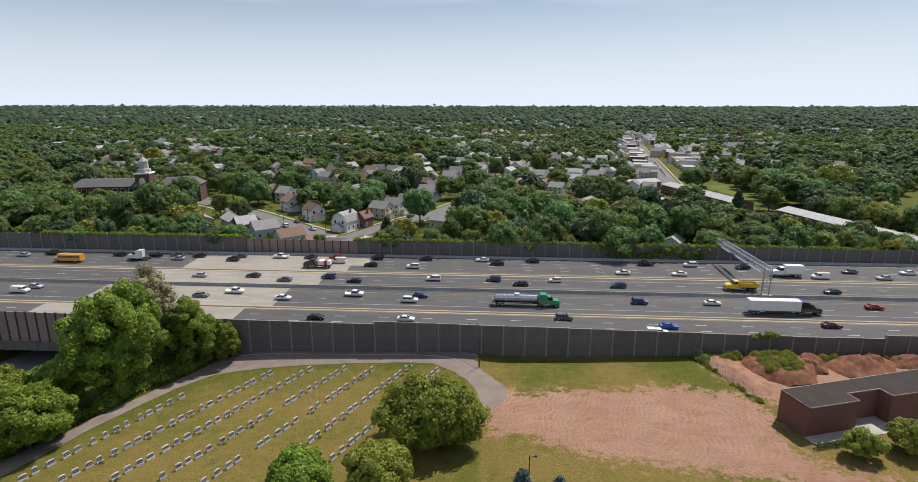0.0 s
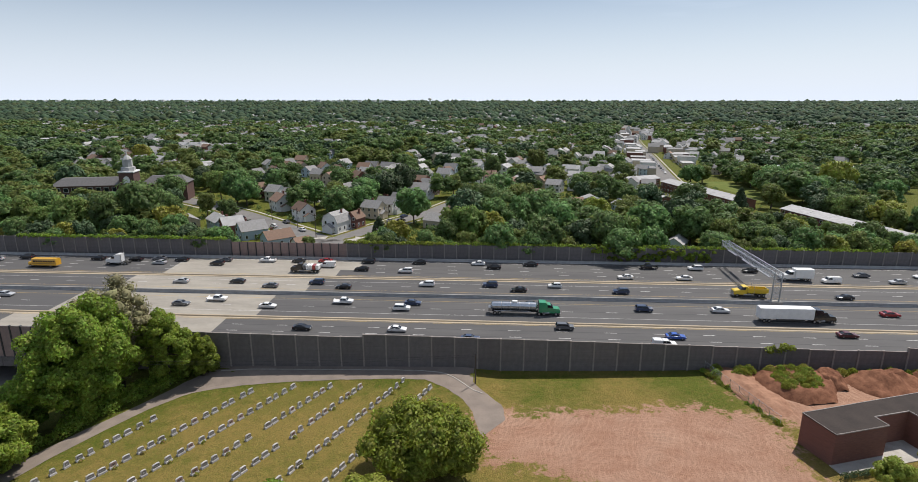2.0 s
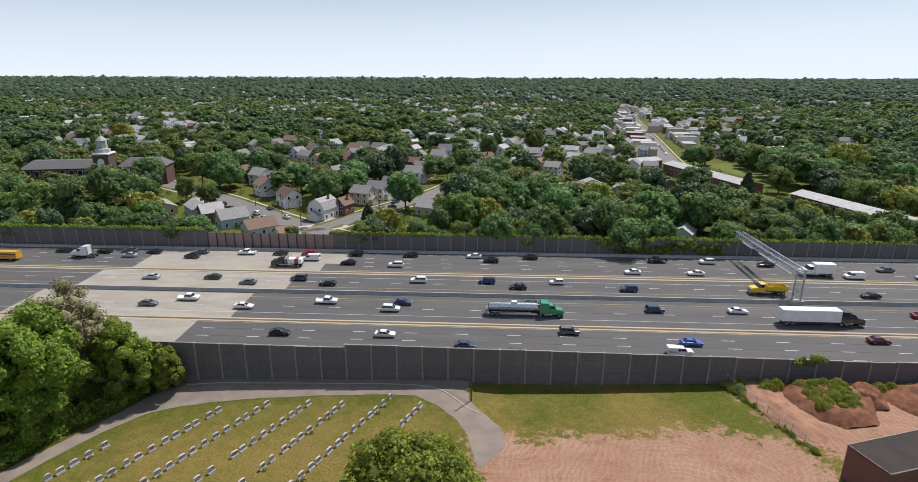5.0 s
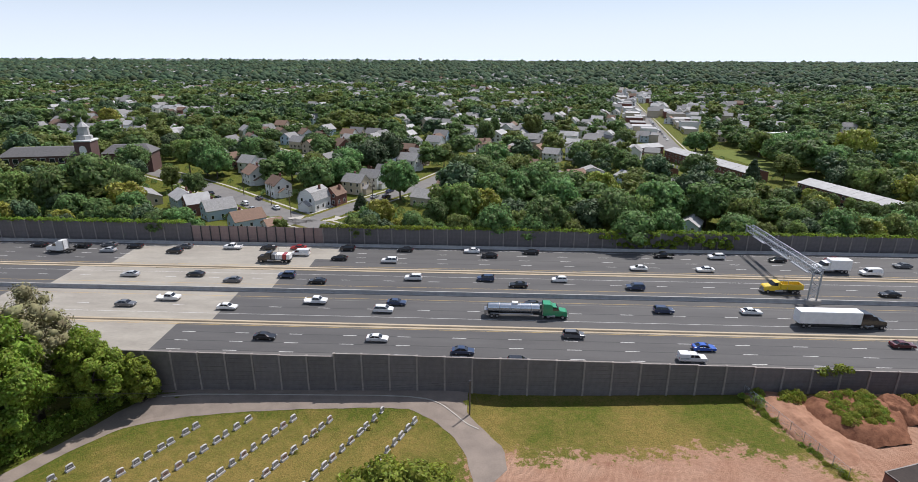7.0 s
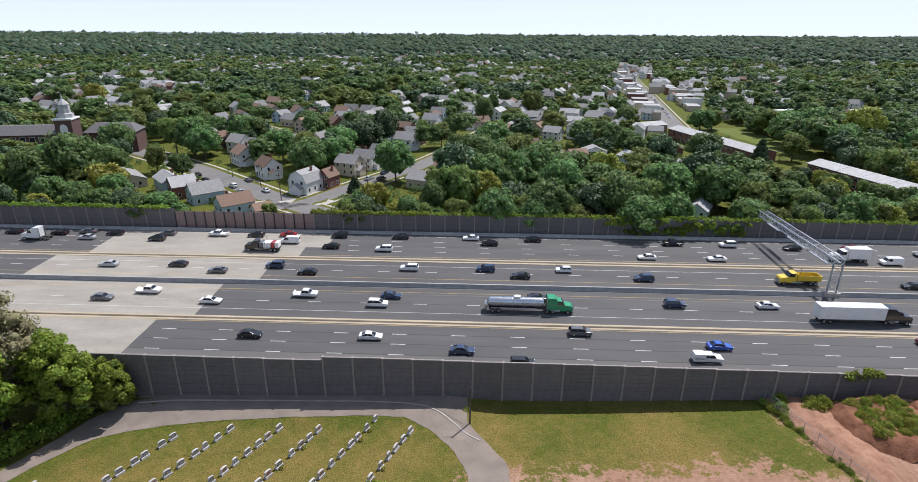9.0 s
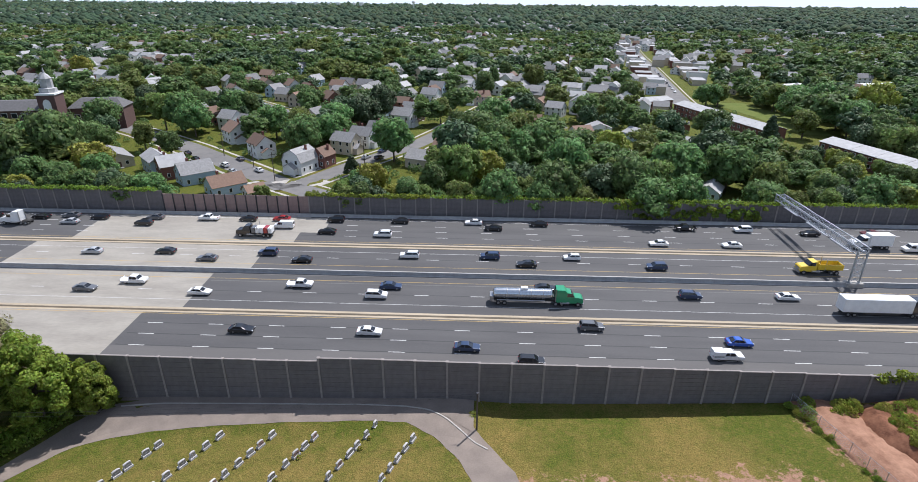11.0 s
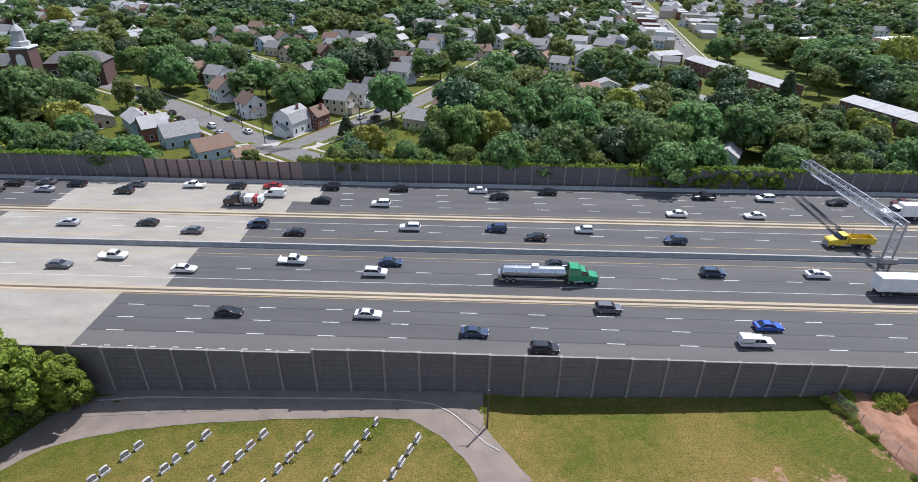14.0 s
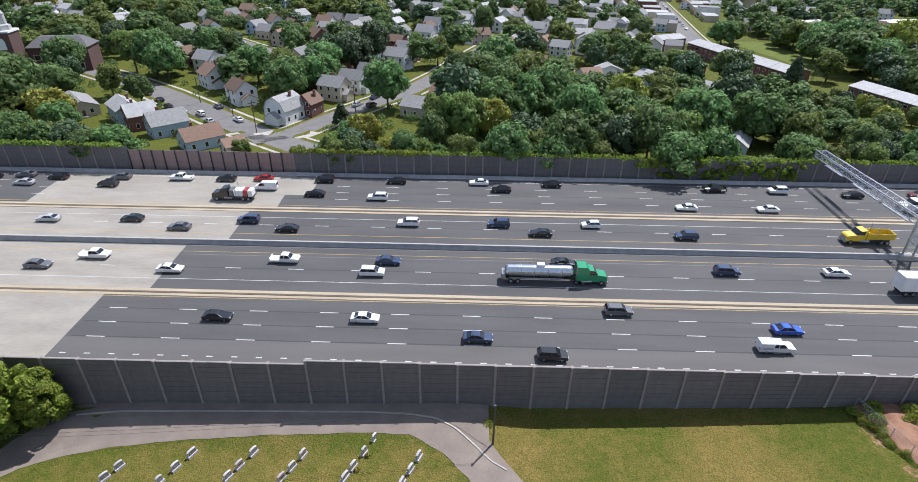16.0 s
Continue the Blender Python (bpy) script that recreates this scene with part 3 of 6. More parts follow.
def noise_wall(name, label, x0, x1, pitch, y_of, foot_of, top_of, panel_mat, post_mat, courses, cap, end_post=False):
    wall = thing(name, label, "wall", kind="structure")
    cache, coping = {}, Shape()
    n = int(round((x1 - x0) / pitch))
    for k in range(n + 1):
        x = x0 + k * pitch
        y, z, h = y_of(x), foot_of(x), round(top_of(x + pitch / 2) - foot_of(x), 1)
        if h not in cache:
            cache[h] = (panel_mesh(pitch, h, courses, panel_mat), post_mesh(h + 0.08, cap, post_mat))
        if k < n or end_post:
            part("post", cache[h][1], None, wall, at=Matrix.Translation((x, y, z)))
        if k < n:
            turn = math.atan2(y_of(x + pitch) - y, pitch)
            if cap:
                coping.loft([[(x + u * pitch, y_of(x + u * pitch) + p, z + h + q) for p, q in ((-0.14, 0.0), (-0.14, 0.09), (0.14, 0.09), (0.14, 0.0))] for u in (0.03, 0.97)])
            part("panel", cache[h][0], None, wall, at=Matrix.Translation((x, y, z)) @ Matrix.Rotation(turn, 4, "Z"))
    if cap:
        part("coping", coping, POST, wall, "pale concrete coping along the top")


near_foot = lambda x: land_z(x, -12.5) - 0.4 if x > -4.5 else -0.4
noise_wall("wall_bridge", "pinkish-brown precast parapet wall on the bridge", 38.3 - 5.13 * 22, 38.3 - 5.13 * 8, 2.565, near_wall_y, near_foot, near_wall_top, PANEL_PINK, DARK_STEEL, 9, True)
for name, x0, x1 in (("wall_near_left", 38.3 - 5.13 * 8, 38.3), ("wall_near_middle", 38.3, 38.3 + 5.13 * 23), ("wall_near_right", 38.3 + 5.13 * 23, 38.3 + 5.13 * 40)):
    noise_wall(name, "tall dark brown-grey precast noise wall with pale posts", x0, x1, 5.13, near_wall_y, near_foot,
               near_wall_top, PANEL, POST, 9, True)
far_y = lambda x: 63.7
far_foot = lambda x: road_z(x, 63) - 0.3
noise_wall("wall_far_left", "dark brown-grey precast noise wall with pale posts", -28.2 - 4.6 * 24, -28.2, 4.6, far_y, far_foot, lambda x: 8.6, PANEL, POST, 8, False)
noise_wall("wall_far_middle", "pinkish precast noise wall with narrow dark posts", -28.2, -28.2 + 3.05 * 14, 3.05, far_y, far_foot, lambda x: 7.75, PANEL_PINK, DARK_STEEL, 8, False)
noise_wall("wall_far_right", "dark brown-grey precast noise wall with pale posts", 14.5, 14.5 + 4.4 * 54, 4.4, far_y, far_foot, lambda x: 8.0, PANEL, POST, 8, False, True)

# ---- sign gantry ----
def gantry():
    g = thing("sign_gantry", "galvanised steel truss gantry over the far carriageways", "gantry")
    x0, x1, ya, yb, zt = 146.4, 148.6, 28.8, 66.0, 10.6
    for x in (x0, x1):
        for z in (zt, zt - 1.6):
            part("chord", Shape().rod((x, ya - 0.5, z), (x, yb, z), 0.13, 8), STEEL, g)
    for k in range(18):
        y, y2 = ya + k * (yb - ya) / 18, ya + (k + 1) * (yb - ya) / 18
        for x in (x0, x1):
            part("post", Shape().rod((x, y, zt), (x, y, zt - 1.6), 0.06), STEEL, g)
            part("diagonal", Shape().rod((x, y, zt - 1.6), (x, y2, zt), 0.055), STEEL, g)
        for p, q, r in (((x0, y, zt), (x1, y, zt), 0.055), ((x0, y, zt), (x1, y2, zt), 0.05), ((x0, y, zt - 1.6), (x1, y, zt - 1.6), 0.055)):
            part("cross_tie", Shape().rod(p, q, r), STEEL, g)
    for y, foot in ((ya, road_z(147, 28.8) + 0.9), (yb - 0.4, 2.0)):
        for x in (x0, x1):
            part("leg", Shape().rod((x, y, foot), (x, y, zt), 0.2, 10), STEEL, g)
        n = 5
        for k in range(n):
            a, b = foot + (zt - foot) * k / n, foot + (zt - foot) * (k + 1) / n
            for p, q in (((x0, y, a), (x1, y, b)), ((x1, y, a), (x0, y, b)), ((x0, y, b), (x1, y, b))):
                part("brace", Shape().rod(p, q, 0.06), STEEL, g)
    part("footing", Shape().box(145.6, 149.4, ya - 0.9, ya + 0.9, road_z(147, 28.8) - 0.2, road_z(147, 28.8) + 0.95, cut=0.1), CONCRETE, g)
    for k in range(14):
        part("sign_lamp", Shape().rod((x0 - 0.35, ya + 2 + k * 1.6, zt - 1.7), (x0 - 0.35, ya + 2.5 + k * 1.6, zt - 2.0), 0.09), DARK_STEEL, g)
    # walkway gratings under the lamps, and the empty sign brackets on the other side
    for y0, y1 in ((ya + 1.5, ya + 9.5), (ya + 11.0, ya + 20.0), (ya + 24.0, ya + 31.0)):
        part("walkway", Shape().box(x0 - 0.75, x0 - 0.1, y0, y1, zt - 1.72, zt - 1.64), STEEL, g)
        part("walkway_rail", Shape().rod((x0 - 0.75, y0, zt - 0.75), (x0 - 0.75, y1, zt - 0.75), 0.03), STEEL, g)
        part("sign_bracket", Shape().box(x1 + 0.1, x1 + 0.42, y0, y1, zt - 0.2, zt - 0.05), STEEL, g)
        part("sign_bracket", Shape().box(x1 + 0.1, x1 + 0.42, y0, y1, zt - 1.5, zt - 1.35), STEEL, g)



gantry()


# ---- vehicles ----
def wheel(parent, x, y, r=0.33, w=0.22):
    s = Shape()
    ring = lambda u, q: [(u, y + q * math.cos(t), r + q * math.sin(t)) for t in (2 * math.pi * i / 14 for i in range(14))]
    o = 1 if x > 0 else -1
    s.loft([ring(x - o * w, r * 0.9), ring(x - o * w * 0.9, r), ring(x - o * 0.02, r), ring(x, r * 0.9)])
    t = part("tyre", s, RUBBER, parent)
    part("rim", Shape().loft([ring(x - o * 0.03, r * 0.62), ring(x + o * 0.012, r * 0.55)]), RIM, t)


def lights(parent, yf, yr, z, half):
    for o in (-1, 1):
        a, b = sorted((o * half, o * (half - 0.32)))
        part("headlight", Shape().box(a, b, yf - 0.1, yf + 0.015, z, z + 0.13, cut=0.02), LAMP_CLEAR, parent)
        part("tail_light", Shape().box(a, b, yr - 0.015, yr + 0.1, z + 0.1, z + 0.27, cut=0.02), LAMP_RED, parent)


CAR_KINDS = {
    "sedan": dict(half=0.9, wheels=(1.42, -1.38), r=0.33, low=[(-2.32, 0.25), (2.25, 0.25), (2.4, 0.45), (2.36, 0.68), (2.1, 0.8), (1.05, 0.94), (-1.75, 1.0), (-2.3, 0.97), (-2.4, 0.75), (-2.4, 0.45)],
                  glass=[(1.05, 0.93), (0.25, 1.38), (-0.95, 1.41), (-1.8, 0.99)], roof=[(0.32, 1.36), (0.1, 1.45), (-0.85, 1.48), (-1.1, 1.38)], belt=0.95, tuck=0.2),
    "suv": dict(half=0.95, wheels=(1.42, -1.4), r=0.37, low=[(-2.28, 0.32), (2.2, 0.32), (2.34, 0.55), (2.3, 0.88), (2.1, 1.0), (1.15, 1.1), (-2.2, 1.14), (-2.36, 1.0), (-2.36, 0.5)],
                glass=[(1.2, 1.09), (0.5, 1.62), (-1.85, 1.64), (-2.25, 1.13)], roof=[(0.55, 1.58), (0.35, 1.69), (-1.75, 1.73), (-1.98, 1.6)], belt=1.1, tuck=0.16),
    "hatchback": dict(half=0.87, wheels=(1.25, -1.2), r=0.31, low=[(-1.95, 0.25), (1.95, 0.25), (2.06, 0.45), (2.0, 0.72), (1.7, 0.85), (1.0, 0.96), (-1.9, 1.02), (-2.05, 0.85), (-2.05, 0.45)],
                      glass=[(1.05, 0.95), (0.3, 1.42), (-1.4, 1.45), (-1.95, 1.02)], roof=[(0.36, 1.4), (0.15, 1.49), (-1.35, 1.52), (-1.6, 1.4)], belt=0.97, tuck=0.17),
    "van": dict(half=0.98, wheels=(1.65, -1.65), r=0.36, low=[(-2.7, 0.3), (2.6, 0.3), (2.72, 0.5), (2.65, 0.95), (1.75, 1.2), (-2.7, 1.2), (-2.74, 0.6)],
                glass=[(1.75, 1.19), (1.1, 1.88), (-2.6, 1.9), (-2.7, 1.19)], roof=[(1.2, 1.8), (0.95, 2.02), (-2.55, 2.06), (-2.66, 1.78)], belt=1.19, tuck=0.1),
    "pickup": dict(half=0.98, wheels=(1.75, -1.7), r=0.39, low=[(-2.8, 0.38), (2.65, 0.38), (2.8, 0.6), (2.76, 1.0), (2.5, 1.1), (1.45, 1.16), (-0.75, 1.16), (-0.8, 0.8), (-2.65, 0.8), (-2.66, 1.14), (-2.8, 1.14), (-2.84, 0.6)],
                   glass=[(1.45, 1.15), (0.85, 1.7), (-0.55, 1.72), (-0.75, 1.15)], roof=[(0.9, 1.68), (0.7, 1.79), (-0.48, 1.82), (-0.62, 1.68)], belt=1.16, tuck=0.15),
}
CAR_CACHE = {}


def car(kind, paint):
    """A car of one kind and colour; built once, then copied."""
    k, h = CAR_KINDS[kind], CAR_KINDS[kind]["half"]
    name = {"suv": "sport_utility_car"}.get(kind, kind + ("_truck" if kind == "pickup" else "" if kind == "van" else "_car"))
    c = thing(name, {"black": "black", "grey": "dark grey", "navy": "dark blue"}.get(paint, paint) + " " + {"suv": "sport utility car"}.get(kind, kind) + " with dark windows on the road", "car" if kind in ("sedan", "suv", "hatchback") else kind, group="traffic on the road")
    body = Shape()
    inset = [(y * 0.985, z + (0.03 if z < 0.5 else -0.02)) for y, z in k["low"]]
    body.loft([[(-h, y, z) for y, z in inset], [(-h + 0.06, y, z) for y, z in k["low"]], [(h - 0.06, y, z) for y, z in k["low"]], [(h, y, z) for y, z in inset]])
    part("body", body, PAINTS[paint], c)
    gl = Shape()
    lean = lambda z: k["tuck"] * max(0, (z - k["belt"])) / 0.5
    gl.loft([[(o * (h - 0.07 - lean(z)), y, z) for y, z in k["glass"]] for o in (-1, 1)])
    part("glasshouse", gl, CAR_GLASS, c)
    rf = Shape()
    rf.loft([[(o * (h - 0.07 - lean(z) + 0.006), y, z) for y, z in k["roof"]] for o in (-1, 1)])
    part("roof", rf, PAINTS[paint], c)
    gy, gz_ = k["glass"][0]
    ry, rz_ = k["roof"][0]
    pil = Shape()
    for o in (-1, 1):
        x = o * (h - 0.08)
        pil.rod((x, gy, gz_), (x - o * lean(rz_), ry, rz_ + 0.03), 0.045)
        ey, ez = k["glass"][-1]
        qy, qz = k["roof"][-1]
        pil.rod((x, ey, ez), (x - o * lean(qz), qy, qz), 0.07)
        my = (ry + qy) / 2
        pil.rod((x, my - 0.1, gz_), (x - o * lean(rz_), my, rz_), 0.045)
    part("pillar_frame", pil, PAINTS[paint], c)
    for o in ((-1, 1) if kind in ("pickup", "van") else ()):
        part("mirror", Shape().box(*sorted((o * h, o * (h + 0.16))), gy - 0.35, gy - 0.2, gz_ - 0.02, gz_ + 0.12, cut=0.03), PAINTS[paint], c)
    for y in k["wheels"]:
        for o in (-1, 1):
            wheel(c, o * (h - 0.01), y, k["r"])
    lights(c, k["low"][2][0], k["low"][-1][0], 0.62 if kind in ("sedan", "hatchback") else 0.8, h - 0.08)
    if kind == "van":
        part("rear_panels", Shape().loft([[(o * (h - 0.062 - lean(z)), y, z) for y, z in ((0.2, 1.22), (0.2, 1.78), (-2.55, 1.82), (-2.63, 1.22))] for o in (-1, 1)]), PAINTS[paint], c)
    return c


def drive_car(kind, paint, x, y, rz, z=None):
    m = pose(x, y, road_z(x, y) + 0.012 if z is None else z, 0, 0, rz)
    if (kind, paint) not in CAR_CACHE:
        c = CAR_CACHE[kind, paint] = car(kind, paint)
        c.matrix_basis = m
        return c
    return copy_thing(CAR_CACHE[kind, paint], m)


S, U, H, V, P = "sedan", "suv", "hatchback", "van", "pickup"
# towards -x on the far carriageways
for x, y, kind, paint in ((-60.7, 56.6, S, "black"), (-52.9, 58.0, S, "grey"), (-50.2, 53.5, S, "silver"), (-43.9, 57.0, S, "black"), (-29.2, 53.5, U, "black"), (-28.3, 57.8, S, "grey"),
                          (-12.8, 57.8, P, "white"), (-1.5, 57.7, S, "black"), (10.1, 53.4, V, "white"), (7.8, 58.3, S, "red"), (23.3, 58.2, U, "black"), (22.8, 50.3, S, "black"),
                          (38.0, 49.1, U, "white"), (41.4, 58.2, S, "black"), (62.0, 58.2, S, "white"), (67.4, 54.5, S, "black"), (80.0, 57.9, S, "black"), (119.7, 57.0, P, "black")):
    drive_car(kind, paint, x, y + 0.7, 90)
for x, y, kind, paint in ((135.1, 56.7, U, "white"), (152.2, 55.2, S, "black"), (168.6, 56.0, S, "maroon"), (109.8, 47.0, S, "white"), (128.3, 46.9, S, "white"),
                          (-32.3, 36.0, S, "silver"), (-14.1, 36.8, S, "black"), (-2.2, 33.6, S, "grey"), (11.5, 37.2, U, "navy"), (21.0, 33.8, S, "black"), (46.6, 37.2, U, "white"),
                          (66.3, 37.6, U, "navy"), (75.0, 34.0, S, "black"), (86.3, 38.0, H, "white"), (105.6, 34.0, U, "navy"), (169.5, 32.9, S, "black")):
    drive_car(kind, paint, x, y + 0.7, 90)
for x, y, kind, paint in ((173.4, 46.6, V, "white"), (186.0, 52.5, S, "grey"), (204.6, 52.4, S, "white"), (193.5, 46.8, S, "silver"), (-111.5, 54.3, S, "silver"), (-102.1, 56.8, U, "black"),
                          (-75.0, 56.8, S, "black"), (-130.0, 36.5, S, "white"), (218.0, 56.4, U, "black"), (230.0, 35.0, S, "red")):
    drive_car(kind, paint, x, y + 0.7, 90)
# towards +x on the near carriageways
for x, y, kind, paint in ((-22.4, 18.2, S, "grey"), (-13.5, 21.9, P, "white"), (3.4, 17.7, S, "white"), (24.1, 21.8, P, "white"), (44.3, 22.0, S, "navy"), (41.8, 18.0, U, "white"),
                          (78.3, 22.6, S, "black"), (109.1, 20.9, U, "navy"), (129.9, 21.3, S, "white"), (18.0, 4.2, S, "black"), (42.8, 4.6, S, "white"), (61.7, 0.4, S, "navy"),
                          (73.2, -3.3, U, "black"), (85.8, 8.1, U, "grey"), (112.6, 4.2, S, "blue"), (-81.0, 18.3, V, "white"), (-79.4, 22.2, S, "silver"),
                          (174.4, 20.9, S, "red"), (155.4, 7.4, S, "maroon")):
    drive_car(kind, paint, x, y + 0.9, -90)


def lorry_wheels(t, ys, half=1.22, r=0.5):
    for y in ys:
        for o in (-1, 1):
            wheel(t, o * half, y, r, 0.32)


def cab(t, y, paint, sleeper=True):
    """A long-nosed tractor cab with its front axle ahead of y."""
    p = [(y, 0.75), (y + 3.6, 0.75), (y + 3.75, 0.95), (y + 3.7, 1.7), (y + 3.4, 1.95), (y + 1.9, 2.15), (y + 1.2, 3.05), (y + 0.3, 3.2), (y - 0.1, 3.2), (y - 0.1, 0.9)]
    part("cab", Shape().loft([[(o * 1.12, a, b) for a, b in p] for o in (-1, 1)]), PAINTS[paint], t)
    g = [(y + 1.86, 2.2), (y + 1.24, 3.02), (y + 0.35, 3.02), (y + 0.35, 2.2)]
    part("cab_glass", Shape().loft([[(o * 1.135, a, b) for a, b in g] for o in (-1, 1)]), CAR_GLASS, t)
    part("windscreen", Shape().loft([[(o * 1.0, a, b) for a, b in ((y + 1.93, 2.2), (y + 1.28, 3.02), (y + 1.1, 3.0), (y + 1.7, 2.15))] for o in (-1, 1)]), CAR_GLASS, t)
    if sleeper:
        part("sleeper", Shape().loft([[(o * 1.2, a, b) for a, b in ((y - 1.9, 0.9), (y + 0.3, 0.9), (y + 0.35, 3.2), (y - 0.2, 3.75), (y - 1.9, 3.8))] for o in (-1, 1)]), PAINTS[paint], t)
    part("grille", Shape().box(-0.6, 0.6, y + 3.7, y + 3.79, 0.9, 1.6, cut=0.03), RIM, t)
    part("bumper", Shape().box(-1.2, 1.2, y + 3.55, y + 3.9, 0.45, 0.85, cut=0.08), RIM, t)
    for o in (-1, 1):
        part("fuel_tank", Shape().rod((o * 0.95, y - 1.0, 0.75), (o * 0.95, y + 0.9, 0.75), 0.32, 10), RIM, t)
        part("exhaust_stack", Shape().rod((o * 1.1, y - 2.0, 1.0), (o * 1.1, y - 2.0, 3.9), 0.08, 8), RIM, t)
        part("headlight", Shape().box(*sorted((o * 0.75, o * 1.1)), y + 3.6, y + 3.74, 1.15, 1.4, cut=0.03), LAMP_CLEAR, t)


def semi(label, paint, tank):
    t = thing("articulated_lorry", label, "lorry", group="traffic on the road")
    cab(t, 6.2, paint)
    part("chassis", Shape().box(-0.45, 0.45, -8.6, 9.6, 0.7, 1.05), CHASSIS, t)
    if tank:
        ring = lambda y, r: [(r * math.cos(a), y, 2.25 + r * math.sin(a)) for a in (2 * math.pi * i / 24 for i in range(24))]
        part("tank", Shape().loft([ring(-8.9, 0.5), ring(-8.6, 1.02), ring(-8.3, 1.15), ring(3.2, 1.15), ring(3.5, 1.02), ring(3.75, 0.5)]), TANK, t, "polished metal tank", smooth=False)
        for y in (-6, -3.5, -1, 1.5):
            part("tank_band", Shape().loft([ring(y, 1.17), ring(y + 0.15, 1.17)]), RIM, t)
        part("hatch_box", Shape().box(-0.5, 0.5, -3.0, -1.6, 3.3, 3.75, cut=0.06), TRAILER, t)
        part("rear_cabinet", Shape().box(-1.1, 1.1, -9.5, -8.7, 0.9, 2.0, cut=0.08), RIM, t)
        for o in (-1, 1):
            part("hose_tube", Shape().rod((o * 1.05, -8, 1.15), (o * 1.05, 2, 1.15), 0.12, 8), RIM, t)
        lorry_wheels(t, (-7.7, -6.4, 4.3, 5.6, 8.9))
    else:
        part("trailer_box", Shape().box(-1.28, 1.28, -9.6, 4.2, 1.15, 4.05, cut=0.05), TRAILER, t, "white ribbed trailer box")
        s = Shape()
        for k in range(23):
            for o in (-1, 1):
                s.box(*sorted((o * 1.28, o * 1.297)), -9.4 + k * 0.6, -9.36 + k * 0.6, 1.3, 3.9)
        part("trailer_ribs", s, TRAILER, t)
        part("side_skirt", Shape().box(-1.2, 1.2, -5, 2, 0.6, 1.14), CHASSIS, t)
        lorry_wheels(t, (-8.3, -7.0, 4.5, 5.8, 8.9))
    return t


semi("green tractor with a polished metal tank trailer", "green", True).matrix_basis = pose(75.5, 18.2, road_z(75, 18) + 0.012, 0, 0, -90)
semi("black tractor with a long white trailer", "black", False).matrix_basis = pose(147.0, 16.9, road_z(147, 17) + 0.012, 0, 0, -90)


def rigid(label, paint, load):
    """A rigid lorry with a box, a tipper body or crated load."""
    t = thing("rigid_lorry", label, "lorry", group="traffic on the road")
    cab(t, 1.2, paint, False)
    part("chassis", Shape().box(-0.45, 0.45, -4.6, 4.6, 0.65, 1.0), CHASSIS, t)
    if load == "box":
        part("box_body", Shape().box(-1.25, 1.25, -4.8, 1.0, 1.05, 3.9, cut=0.06), TRAILER, t, "white box body")
    elif load == "tipper":
        prof = [(-1.1, 1.2), (1.1, 1.2), (1.25, 2.6), (1.12, 2.6), (1.0, 1.4), (-1.0, 1.4), (-1.12, 2.6), (-1.25, 2.6)]
        s = Shape().loft([[(a, y, b) for a, b in prof] for y in (-4.8, 0.9)])
        s.box(-1.2, 1.2, 0.75, 0.95, 1.2, 2.9).box(-1.2, 1.2, -4.85, -4.7, 1.2, 2.5)
        part("tipper_body", s, PAINTS[paint], t, "open yellow tipper body")
    else:
        part("flat_bed", Shape().box(-1.25, 1.25, -4.8, 1.0, 1.0, 1.2), CHASSIS, t)
        for k, m in enumerate((TRAILER, PAINTS["red"], TRAILER, TRAILER, PAINTS["grey"])):
            part("crate", Shape().box(-1.15, 1.15, -4.6 + k * 1.1, -3.6 + k * 1.1, 1.2, 2.7, cut=0.1), m, t)
    lorry_wheels(t, (-3.6, -2.4, 3.9))
    return t


rigid("bright yellow tipper lorry with an open body", "yellow", "tipper").matrix_basis = pose(143.0, 34.8, road_z(143, 34) + 0.012, 0, 0, 90)
rigid("dark flat lorry with crates and drums on its bed", "black", "crates").matrix_basis = pose(4.4, 48.6, road_z(4, 48) + 0.012, 0, 0, 90)
rigid("white box lorry on the far carriageway", "white", "box").matrix_basis = pose(163.5, 49.0, road_z(163, 49) + 0.012, 0, 0, 90)
bob = thing("tractor_unit", "white tractor unit without a trailer", "lorry", pose(-64.8, 53.4, road_z(-64, 53) + 0.012, 0, 0, 90), "traffic on the road")
cab(bob, 0.0, "white")
part("chassis", Shape().box(-0.45, 0.45, -4.2, 3.0, 0.7, 1.05), CHASSIS, bob)
lorry_wheels(bob, (-3.4, -2.1, 2.7))


